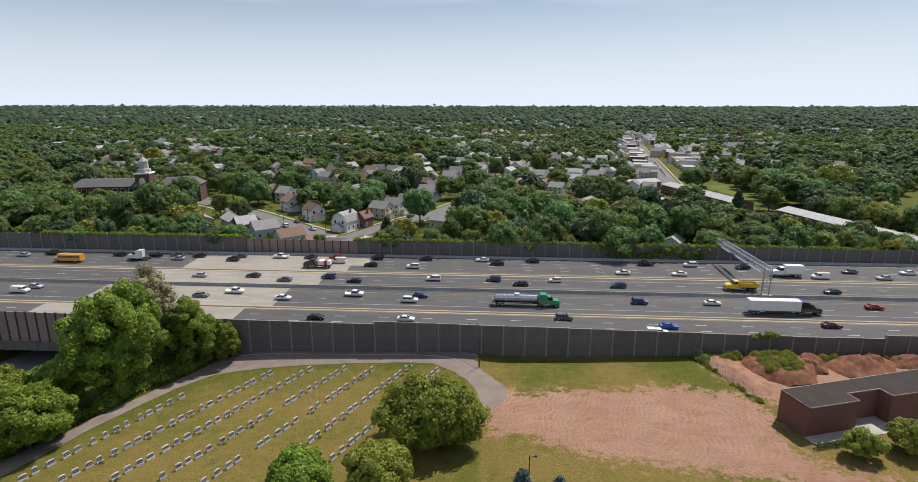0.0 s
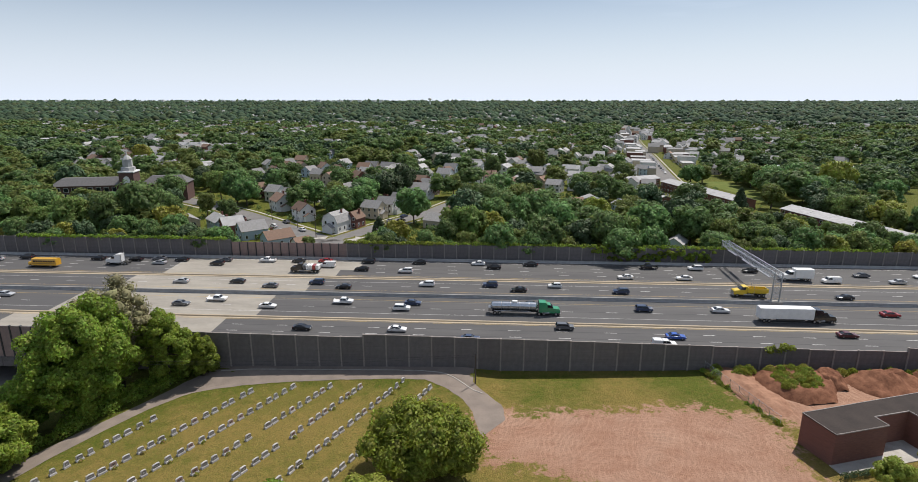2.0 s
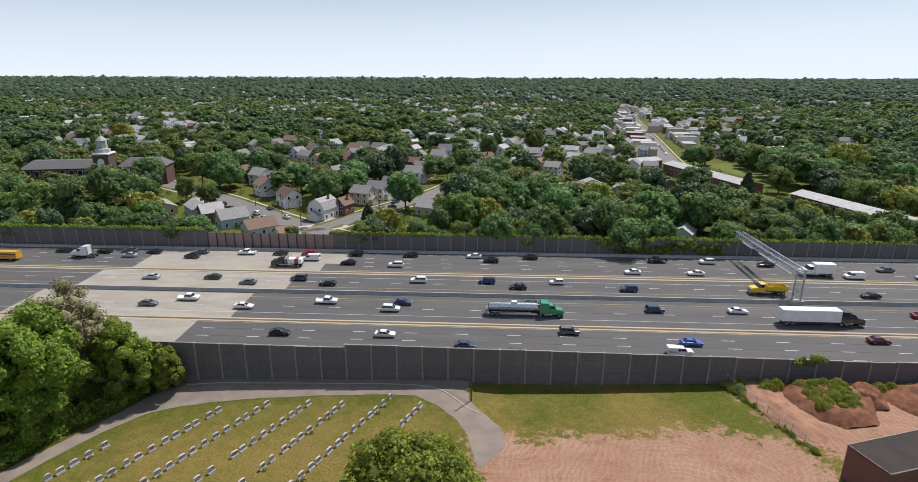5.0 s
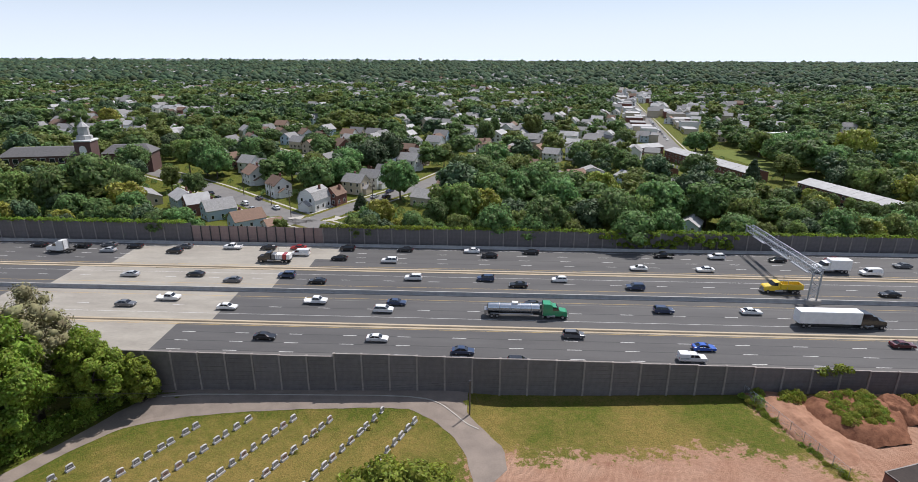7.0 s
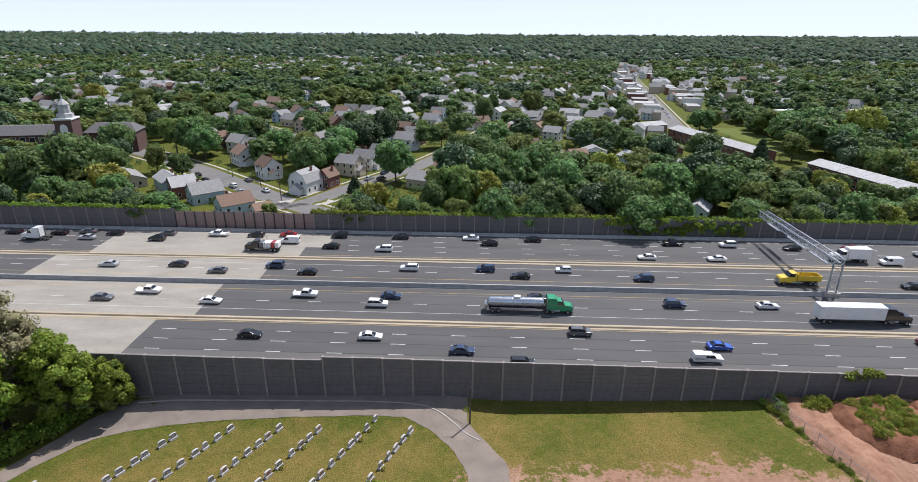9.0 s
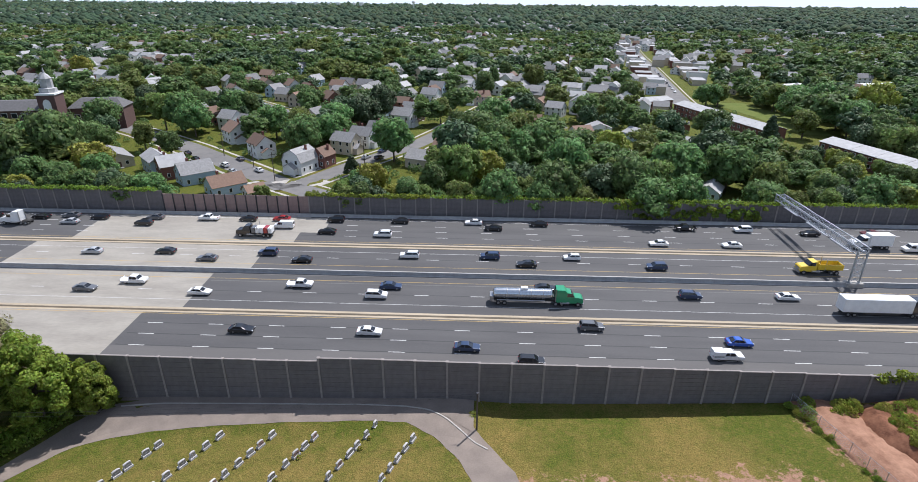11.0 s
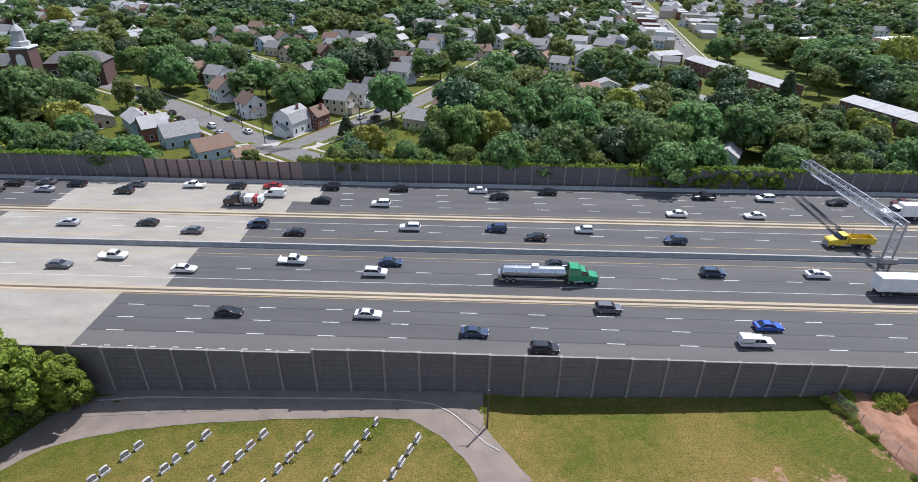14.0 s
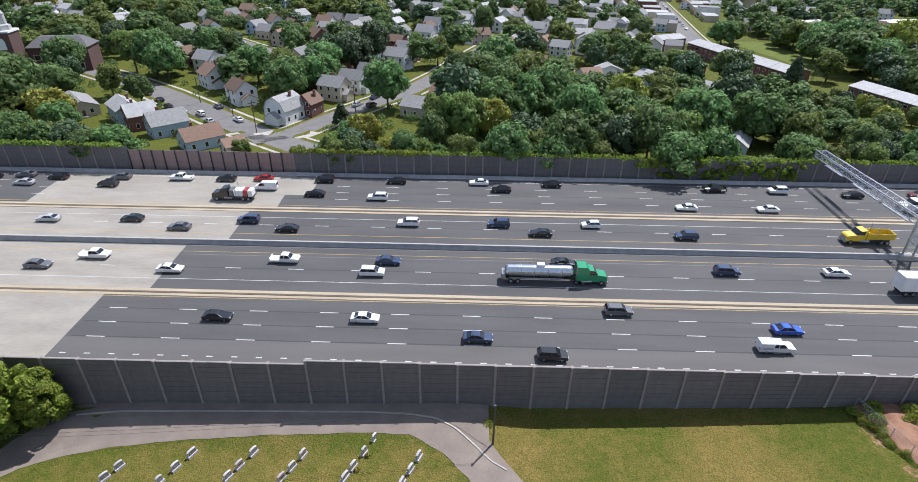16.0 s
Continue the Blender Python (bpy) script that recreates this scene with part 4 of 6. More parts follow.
def school_bus():
    t = thing("school_bus", "yellow school bus on the far carriageway", "bus", pose(-88.8, 49.5, road_z(-88, 49) + 0.012, 0, 0, 90), "traffic on the road")
    prof = [(-1.2, 0.7), (1.2, 0.7), (1.22, 2.4), (1.05, 2.95), (0.6, 3.1), (-0.6, 3.1), (-1.05, 2.95), (-1.22, 2.4)]
    part("body", Shape().loft([[(a, y, b) for a, b in prof] for y in (-5.2, 3.6)]), PAINTS["school_yellow"], t)
    part("bonnet", Shape().box(-1.05, 1.05, 3.6, 5.2, 0.7, 1.75, cut=0.15), PAINTS["school_yellow"], t)
    for k in range(9):
        part("window", Shape().box(-1.225, 1.225, -4.9 + k * 0.9, -4.2 + k * 0.9, 1.85, 2.45), CAR_GLASS, t)
    part("stripe", Shape().box(-1.228, 1.228, -5.1, 3.5, 1.35, 1.45), CHASSIS, t)
    lorry_wheels(t, (-3.0, 4.3), 1.15, 0.48)


school_bus()
cap_truck = drive_car("pickup", "white", 108.6, 0.7, -90)
part("bed_cover", Shape().box(-0.94, 0.94, -2.76, -0.72, 1.14, 1.9, 0.08, 0.05), PAINTS["white"], cap_truck, "white canopy over the bed")


# ---- cemetery ----
def headstone(m, wide, tall):
    h = thing("headstone", "polished granite headstone on a rough base" if m is GRANITE else "rosy granite headstone on a grey base", "headstone", group="rows of headstones")
    part("plinth", Shape().box(-wide / 2 - 0.13, wide / 2 + 0.13, -0.31, 0.31, -0.1, 0.3, 0.025, 0.025), GRANITE_ROUGH, h, "pale rough-hewn granite base")
    bow = [(-wide / 2, 0.3), (wide / 2, 0.3), (wide / 2 - 0.02, tall - 0.12), (wide * 0.3, tall - 0.03), (0, tall), (-wide * 0.3, tall - 0.03), (-wide / 2 + 0.02, tall - 0.12)]
    part("slab", Shape().loft([[(x, y, z) for x, z in bow] for y in (-0.15, 0.15)]), GRANITE_ROUGH, h)
    face = [(-wide / 2 + 0.07, 0.36), (wide / 2 - 0.07, 0.36), (wide / 2 - 0.09, tall - 0.17), (0, tall - 0.09), (-wide / 2 + 0.09, tall - 0.17)]
    part("polished_face", Shape().loft([[(x, y, z) for x, z in face] for y in (-0.156, 0.156)]), GRANITE_FACE if m is GRANITE else m, h)
    part("inscription_panel", Shape().box(-wide / 2 + 0.3, wide / 2 - 0.3, -0.16, 0.16, 0.58, tall - 0.4), GRANITE if m is GRANITE else GRANITE_DARK, h)
    return h


STONES = [headstone(GRANITE, 1.1, 1.12), headstone(GRANITE, 0.85, 1.2), headstone(GRANITE_PINK, 1.1, 1.12), headstone(GRANITE, 1.25, 1.05)]
used = set()
rnd = random.Random(4)
STONE_ROWS = (((1.2, -33.3), (-10.8, -59.6), 14), ((16.2, -22.6), (-3.8, -60.0), 21), ((24.6, -20.6), (4.8, -59.0), 21), ((32.8, -20.0), (13.1, -58.2), 21),
              ((39.4, -20.2), (20.8, -59.4), 21), ((48.0, -18.0), (30.5, -56.0), 20), ((54.3, -20.4), (40.0, -52.5), 17), ((59.5, -32.8), (53.0, -46.0), 6))
FLOWERS = []
for (ax, ay), (bx, by), n in STONE_ROWS:
    turn = math.degrees(math.atan2(by - ay, bx - ax))
    for k in range(n):
        if rnd.random() < 0.06 and k > 1:
            continue
        f = (k + rnd.uniform(-0.16, 0.16)) / (n - 1)
        x, y = ax + (bx - ax) * f, ay + (by - ay) * f
        i = rnd.choices(range(4), (5, 2, 1.6, 2))[0]
        m = pose(x, y, near_z(x) + 0.02, rnd.uniform(-1.5, 1.5), rnd.uniform(-1, 1), turn + rnd.uniform(-3, 3))
        if i not in used:
            used.add(i)
            STONES[i].matrix_basis = m
        else:
            copy_thing(STONES[i], m)
        if rnd.random() < 0.16:
            FLOWERS.append((x, y))


def tuft(seed, n, r, leaf, h):
    """A low mound of small leaf blades."""
    q, s = random.Random(seed), Shape()
    for _ in range(n):
        a, d = q.uniform(0, 6.28), r * math.sqrt(q.random())
        c = Vector((d * math.cos(a), d * math.sin(a), h * (1 - (d / r) ** 2) * q.uniform(0.3, 1.1)))
        u = Vector((q.uniform(-1, 1), q.uniform(-1, 1), q.uniform(-0.3, 0.8))).normalized() * leaf
        w = u.orthogonal().normalized() * leaf * 0.6
        s.add([c - u, c + w, c + u, c - w], [(0, 1, 2, 3)])
    return s


green_tuft, bright_tuft = tuft(3, 90, 0.45, 0.11, 0.6).mesh("foliage", LEAF_PALE), tuft(5, 30, 0.3, 0.07, 0.6).mesh("blooms", FLOWER)
for x, y in FLOWERS:
    p = thing("grave_plant", "small flowering plant beside a headstone", "plant", pose(x + 0.5, y - 0.35, near_z(x), 0, 0, x * 50), "grave plants")
    part("foliage", green_tuft, None, p)
    part("blooms", bright_tuft, None, p)

# wooden pole at the bend of the drive, with a stay wire and a bush
pole = thing("utility_pole", "dark wooden pole at the bend of the drive", "pole", pose(63.7, -18.3, near_z(63.7)))
part("shaft", Shape().rod((0, 0, -0.3), (0, 0, 6.9), 0.15, 10, 0.11), BARK, pole)
part("cap", Shape().rod((0, 0, 6.85), (0, 0, 7.0), 0.17, 10), DARK_STEEL, pole)
part("stay_wire", Shape().rod((0, 0, 6.7), (1.5, 3.9, 0.0), 0.02, 5), DARK_STEEL, pole)
for k, (a, b, sag) in enumerate((((63.6, -18.3, 6.0), (-60, -32, 10), 2.2), ((63.6, -18.3, 5.6), (-60, -32, 9.4), 2.4))):
    s = Shape()
    pts = [Vector(a).lerp(Vector(b), i / 14) - Vector((0, 0, sag * 4 * (i / 14) * (1 - i / 14))) for i in range(15)]
    s.loft([[p + Vector((0, u, w)) for u, w in ((0.018, 0), (0, 0.018), (-0.018, 0), (0, -0.018))] for p in pts])
    single("overhead_cable", s, DARK_STEEL, "thin dark overhead cable", "cable")
lamp = thing("lamp_pole", "dark pole with a small floodlight", "lamp", pose(72.6, -62.0, near_z(72.6)))
part("shaft", Shape().rod((0, 0, 0), (0, 0, 8.0), 0.09, 8), DARK_STEEL, lamp)
part("lamp_head", Shape().rod((0, 0, 7.5), (0.8, 0, 7.9), 0.05, 6).box(0.7, 1.1, -0.2, 0.2, 7.8, 8.05, cut=0.04), DARK_STEEL, lamp)

# ---- chain link fence, mounds and brick building ----
fence = thing("chain_link_fence", "rusty chain link fence overgrown at its foot", "fence")
ends = [(113.6, -11.6), (119.2, -33.0)]
N_POST = 9
for k in range(N_POST):
    x, y = (ends[0][i] + (ends[1][i] - ends[0][i]) * k / (N_POST - 1) for i in (0, 1))
    part("post", Shape().rod((x, y, near_z(x) - 0.2), (x, y, near_z(x) + 2.0), 0.04, 6), STEEL, fence)
mesh_wire = Shape()
a, b = Vector((*ends[0], near_z(113.6))), Vector((*ends[1], near_z(119)))
L = (b - a).length
for k in range(int(L / 0.35)):
    for o in (-1, 1):
        t0, t1 = k * 0.35 / L, (k * 0.35 + o * 1.8) / L
        if 0 <= t1 <= 1:
            mesh_wire.rod(a.lerp(b, t0) + Vector((0, 0, 0.05)), a.lerp(b, t1) + Vector((0, 0, 1.85)), 0.009, 3)
part("wire_mesh", mesh_wire, STEEL, fence)
part("top_rail", Shape().rod(a + Vector((0, 0, 1.9)), b + Vector((0, 0, 1.9)), 0.025, 6), STEEL, fence)


def mound(x, y, rx, ry, h, seed, m=EARTH, turn=0.0, steep=0.0):
    """A heap of earth with a broken surface."""
    n, s = 34, Shape()
    for j in range(n + 1):
        for i in range(n + 1):
            u, v = 2 * i / n - 1, 2 * j / n - 1
            d = math.hypot(u, v)
            p = Vector((u * rx, v * ry, 0))
            e = noise.noise(Vector((p.x * 0.28 + seed, p.y * 0.28, seed))) * 0.45 + noise.noise(Vector((p.x * 0.9 + seed, p.y * 0.9, 3))) * 0.3 + noise.noise(Vector((p.x * 2.4, p.y * 2.4, seed))) * 0.16
            f = max(0.0, 1 - d ** 2.6)
            if steep:
                w = d * (1 + 0.3 * noise.noise(Vector((u * 1.7 + seed, v * 1.7, 8.0))))
                f, e = min(1.0, max(0.0, (1 - w) * steep)), e * 0.6 + 0.1
            s.v.append((p.x, p.y, h * f * (0.85 + e) - 0.08 - 0.3 * (f == 0)))
    s.f = [(j * (n + 1) + i, j * (n + 1) + i + 1, (j + 1) * (n + 1) + i + 1, (j + 1) * (n + 1) + i) for j in range(n) for i in range(n)]
    return single("earth_mound", s, m, "steep heap of loose red-brown earth" if m is EARTH else "low slope of red earth in a paler sunlit tone", "earth mound", group="earth mounds", smooth=True, at=pose(x, y, near_z(x), 0, 0, turn))


MOUNDS = [(120.0, -20.5, 4.6, 10.5, 1.0, 1.3, 12, 0), (129.6, -18.0, 8.0, 7.6, 1.75, 5.1, 12, 3.8), (137.2, -16.0, 3.2, 4.2, 2.2, 9.2, 0, 2.2), (147.0, -16.4, 6.6, 6.0, 2.5, 12.7, 8, 1.3), (151.0, -14.5, 5.5, 4.0, 2.2, 15.2, 0, 1.3), (161.0, -13.5, 6.0, 4.0, 2.2, 18.9, 0, 1.3)]
for x, y, rx, ry, h, seed, turn, steep in MOUNDS:
    mound(x, y, rx, ry, h, seed, EARTH if steep else EARTH_SUNLIT, turn, steep)


def brick_block():
    """Low brick building with a flat roof and a recessed middle."""
    z0, z1 = 0.6, 6.75
    b = thing("brick_building", "low red-brown brick building with a dark flat roof", "building")
    out = [(121.5, -44.4), (131.6, -41.2), (130.9, -38.7), (137.9, -36.5), (138.6, -39.0), (172.0, -28.6), (169.8, -21.4), (119.6, -38.2)]
    part("wall", Shape().prism(out, z0, z1), BRICK, b)
    cx, cy = 143.0, -33.0
    grow = lambda d: [(x + (x - cx) * d, y + (y - cy) * d * 2) for x, y in out]
    part("roof", Shape().prism(grow(0.004), z1, z1 + 0.12), ROOF_FLAT, b)
    edge = Shape()
    for p, q in zip(out, out[1:] + out[:1]):
        edge.rod((*p, z1 + 0.1), (*q, z1 + 0.1), 0.11, 4)
    part("roof_edge", edge, POST, b, "pale metal roof edge")
    for p, q in ((out[0], out[1]), (out[7], out[0]), (out[4], out[5])):
        s = Shape()
        for k in range(14):
            z = z0 + 0.5 + k * 0.45
            s.rod((*p, z), (*q, z), 0.014, 3)
        part("brick_course", s, BRICK_DARK, b)
    return b


brick_block()
plaza = Shape().prism([(121.4, -44.2), (121.9, -46.5), (133, -43.3), (139.8, -41.2), (160, -34.9), (159.5, -32.0), (138.6, -38.8), (137.9, -36.3), (130.8, -38.5), (131.6, -41.0)][::1], 0.9, 1.32)
single("paving", plaza, CONCRETE, "pale concrete terrace in front of the brick building", "pavement", "structure")


# ---- town streets ----
def band(points, half, m, name, label, lift=0.06, kind="structure"):
    """A paved band along a line of points, laid on the land."""
    line = resample(points, max(4, int(sum(math.dist(a, b) for a, b in zip(points, points[1:])) / 5)))
    s = Shape()
    for k, (x, y) in enumerate(line):
        (ax, ay), (bx, by) = line[max(0, k - 1)], line[min(len(line) - 1, k + 1)]
        d = math.hypot(bx - ax, by - ay)
        nx, ny = -(by - ay) / d, (bx - ax) / d
        for o in (-half, 0, half):
            s.v.append((x + nx * o, y + ny * o, town_z(x + nx * o, y + ny * o) + lift))
    s.f = [(3 * k + j, 3 * k + j + 3, 3 * k + j + 4, 3 * k + j + 1) for k in range(len(line) - 1) for j in (0, 1)]
    return single(name, s, m, label, "road" if "street" in name else "pavement", kind)


STREETS = {"a": ([(12, 84), (-8.5, 99.9), (-34.4, 120.6), (-58.6, 140.2), (-85, 160), (-130, 190)], 5.0), "b": ([(-8, 92), (2.6, 100.5), (12, 117), (23.5, 134.2), (34.8, 150.5), (46, 179.6), (60, 230), (78, 300)], 4.4),
           "c": ([(-150, 305), (-124.9, 287.1), (-84.6, 262), (-53.5, 229.4), (-30, 205)], 4.5), "d": ([(108, 192), (124.6, 178), (133, 158)], 6.0), "e": ([(205, 310), (212.2, 353.3), (244.9, 534.3), (270.9, 689), (363.4, 1185.4), (440, 1500)], 7.0),
           "f": ([(46, 215), (75, 212), (110, 225)], 5.0)}
for key, (line, half) in STREETS.items():
    band(line, half + 3.0, CONCRETE, "pavement_" + key, "pale concrete pavement beside a town street", 0.05)
    band(line, half + 1.9, GROUND, "verge_" + key, "grass verge along a town street", 0.07)
    band(line, half, ASPHALT_OLD, "street_" + key, "grey asphalt town street", 0.10)


def street_clear(x, y, extra=0.0):
    p, q = np.array([x]), np.array([y])
    for line, half in STREETS.values():
        for (ax, ay), (bx, by) in zip(line, line[1:]):
            k = min(max(((x - ax) * (bx - ax) + (y - ay) * (by - ay)) / ((bx - ax) ** 2 + (by - ay) ** 2), 0), 1)
            if math.hypot(x - ax - k * (bx - ax), y - ay - k * (by - ay)) < half + extra:
                return False
    return True


# ---- houses ----
HOUSES = []


def house(x, y, face, w, d, h, rise, wall, roof, label, shed=0, chimney=True, gambrel=False, rows=2, name="house", fine=True):
    """A gabled house: gable ends face along its local y, front towards -y."""
    z = town_z(x, y)
    HOUSES.append((x, y, max(w, d) * 0.62))
    b = thing(name, label, "house" if name == "house" else "building", pose(x, y, z, 0, 0, face + 90), "houses of the town")
    if gambrel:
        gable = [(-w / 2, -0.3), (w / 2, -0.3), (w / 2, h), (w * 0.33, h + rise * 0.65), (0, h + rise), (-w * 0.33, h + rise * 0.65), (-w / 2, h)]
    else:
        gable = [(-w / 2, -0.3), (w / 2, -0.3), (w / 2, h), (0, h + rise), (-w / 2, h)]
    part("wall", Shape().loft([[(a, o, c) for a, c in gable] for o in (-d / 2, d / 2)]), wall, b)
    s, over, t = Shape(), 0.35, 0.16
    edge = gable[2:]
    for (a0, c0), (a1, c1) in zip(edge, edge[1:]):
        n = Vector((c0 - c1, a1 - a0)).normalized() * -t
        if n.y < 0:
            n = -n
        ex = 0.35 if abs(a0) >= w / 2 - 1e-6 else 0.0
        ey = 0.35 if abs(a1) >= w / 2 - 1e-6 else 0.0
        u = Vector((a1 - a0, c1 - c0)).normalized()
        p0, p1 = Vector((a0, c0)) - u * ex, Vector((a1, c1)) + u * ey
        s.loft([[(p0.x, o, p0.y), (p1.x, o, p1.y), (p1.x + n.x, o, p1.y + n.y), (p0.x + n.x, o, p0.y + n.y)] for o in (-d / 2 - over, d / 2 + over)])
    part("roof", s, roof, b)
    tiers = [1.0 + 2.7 * k for k in range(rows)]
    for o in (-1, 1):
        for zz in tiers:
            for c in ((-w * 0.25, w * 0.25) if w < 11 else (-w * 0.33, 0, w * 0.33)):
                if zz + 1.4 < h + rise * 0.5:
                    if not fine:
                        part("window", Shape().box(c - 0.55, c + 0.55, *sorted((o * (d / 2 - 0.05), o * (d / 2 + 0.05))), zz, zz + 1.35), WINDOW, b)
                        continue
                    win = part("window", Shape().box(c - 0.62, c + 0.62, *sorted((o * (d / 2 - 0.05), o * (d / 2 + 0.05))), zz - 0.1, zz + 1.4), TRIM, b)
                    part("pane", Shape().box(c - 0.5, c + 0.5, *sorted((o * (d / 2 - 0.05), o * (d / 2 + 0.07))), zz, zz + 1.3), WINDOW, win)
        n = max(2, int(d / 3.2))
        for zz in tiers:
            for k in range(n):
                c = -d / 2 + (k + 0.5) * d / n
                if zz + 1.4 < h + 0.2:
                    if not fine:
                        part("window", Shape().box(*sorted((o * (w / 2 - 0.05), o * (w / 2 + 0.05))), c - 0.5, c + 0.5, zz, zz + 1.35), WINDOW, b)
                        continue
                    win = part("window", Shape().box(*sorted((o * (w / 2 - 0.05), o * (w / 2 + 0.05))), c - 0.55, c + 0.55, zz - 0.1, zz + 1.4), TRIM, b)
                    part("pane", Shape().box(*sorted((o * (w / 2 - 0.05), o * (w / 2 + 0.07))), c - 0.43, c + 0.43, zz, zz + 1.3), WINDOW, win)
    if not fine:
        return b
    part("door", Shape().box(-0.5, 0.5, -d / 2 - 0.06, -d / 2 + 0.1, 0, 2.1), BRICK_DARK, b)
    part("step", Shape().box(-1.0, 1.0, -d / 2 - 1.2, -d / 2, -0.2, 0.18), CONCRETE, b)
    if shed:
        prof = [(-w * 0.3, 0), (w * 0.3, 0), (w * 0.3, 2.5), (0, 2.5 + shed * 0.8), (-w * 0.3, 2.5)]
        part("porch", Shape().loft([[(a, o, c) for a, c in prof] for o in (-d / 2 - shed, -d / 2 + 0.1)]), wall, b)
        part("porch_roof", Shape().loft([[(-w * 0.34, o, 2.42), (0, o, 2.6 + shed * 0.8), (w * 0.34, o, 2.42), (w * 0.34, o, 2.56), (0, o, 2.76 + shed * 0.8), (-w * 0.34, o, 2.56)] for o in (-d / 2 - shed - 0.25, -d / 2 + 0.05)]), roof, b)
    if chimney:
        part("chimney", Shape().box(w * 0.18, w * 0.18 + 0.7, d * 0.1, d * 0.1 + 0.7, h, h + rise + 0.8).box(w * 0.18 - 0.08, w * 0.18 + 0.78, d * 0.1 - 0.08, d * 0.1 + 0.78, h + rise + 0.6, h + rise + 0.75), BRICK, b)
    return b


G, BR, PA = ROOF_GREY, ROOF_BROWN, ROOF_PALE
W, BL, TN = SIDING, SIDING_BLUE, SIDING_TAN
LBW, LBB, LBT = "two-storey white house with a grey shingle roof", "pale blue sided house with a grey roof", "tan sided house with a shingle roof"
for row in ((-3.5, 113.5, -112, 8.5, 10, 4.6, 4.2, W, G, "white house with a grey gambrel roof on the corner", 2.0, True, True), (3.5, 120, -112, 6, 7, 4.5, 3.0, BRICK, BR, "small brick house with a brown roof"),
            (-25, 132, -46, 8, 9.5, 5.3, 3.2, W, BR, "white house with a brown shingle roof", 1.6), (-44, 153, -46, 9, 10, 5.3, 3.4, W, BR, "white house with a brown gabled roof", 1.6),
            (-55.5, 109.5, -46, 8, 13, 5.2, 2.4, BL, PA, "pale blue house with a pale roof"), (-47.5, 104.0, 44, 7.5, 9, 4.8, 3.2, BRICK, PA, "brick gabled house with a pale roof"),
            (-36, 98.0, 44, 8, 11, 4.2, 3.4, BL, G, LBB), (-20, 86.0, 44, 8.5, 11, 3.4, 2.8, BL, BR, "pale blue house with a brown roof"), (-8.5, 81.0, 44, 5.5, 6, 2.6, 1.8, W, BR, "small white garage with a brown roof", 0, False)):
    house(*row)
for row in ((7.9, 138.5, -22, 7.5, 10, 5.4, 3.0, TN, G, LBT, 1.8), (13.2, 148.5, -22, 7.5, 10, 5.4, 3.0, W, G, LBW, 1.8), (18.6, 159, -22, 7.5, 10, 5.6, 3.0, BL, G, LBB, 1.8),
            (25, 190.5, -22, 8, 11, 5.8, 3.2, W, G, LBW, 1.5), (28, 205, -22, 8, 10, 5.6, 3.6, BRICK_DARK, G, "dark brick house with a steep grey roof"), (33, 255, -22, 8, 10, 6.2, 3.4, W, G, LBW),
            (43.5, 121, 158, 9, 15, 3.8, 2.8, TN, G, "low tan house with a long grey roof", 0, True, False, 1), (50.5, 135.5, 158, 8.5, 11, 4.6, 2.8, BRICK, BR, "brick house with a brown roof"),
            (67, 213, 200, 9, 11, 4.6, 2.8, TN, G, LBT)):
    house(*row)
for row in ((124.5, 203.5, -90, 12, 8.5, 5.4, 2.2, W, G, LBW, 0), (143.5, 201, -60, 11, 9, 3.6, 2.4, BL, PA, LBB, 0, False, False, 1), (117, 148.5, 60, 8.5, 10, 4.6, 2.8, BL, PA, LBB),
            (123.5, 146.5, 60, 8, 9, 3.8, 2.6, BRICK_DARK, G, "low dark brick house with a grey roof"), (114.5, 198, 20, 8, 10, 3.6, 2.4, W, BR, "low white house with a brown roof", 0, False, False, 1),
            (156.5, 189, 120, 9, 14, 3.4, 2.6, TN, PA, "low house with a pale hipped roof", 0, False, False, 1), (164, 177.5, 120, 8, 12, 3.4, 2.4, TN, PA, "low house with a pale roof", 0, False, False, 1),
            (102, 115, 80, 6, 7, 2.8, 1.6, TN, PA, "small shed among the trees", 0, False, False, 1), (140.5, 95, 60, 7, 9, 3.0, 2.2, BL, PA, "small pale house among the trees", 0, False, False, 1)):
    house(*row)
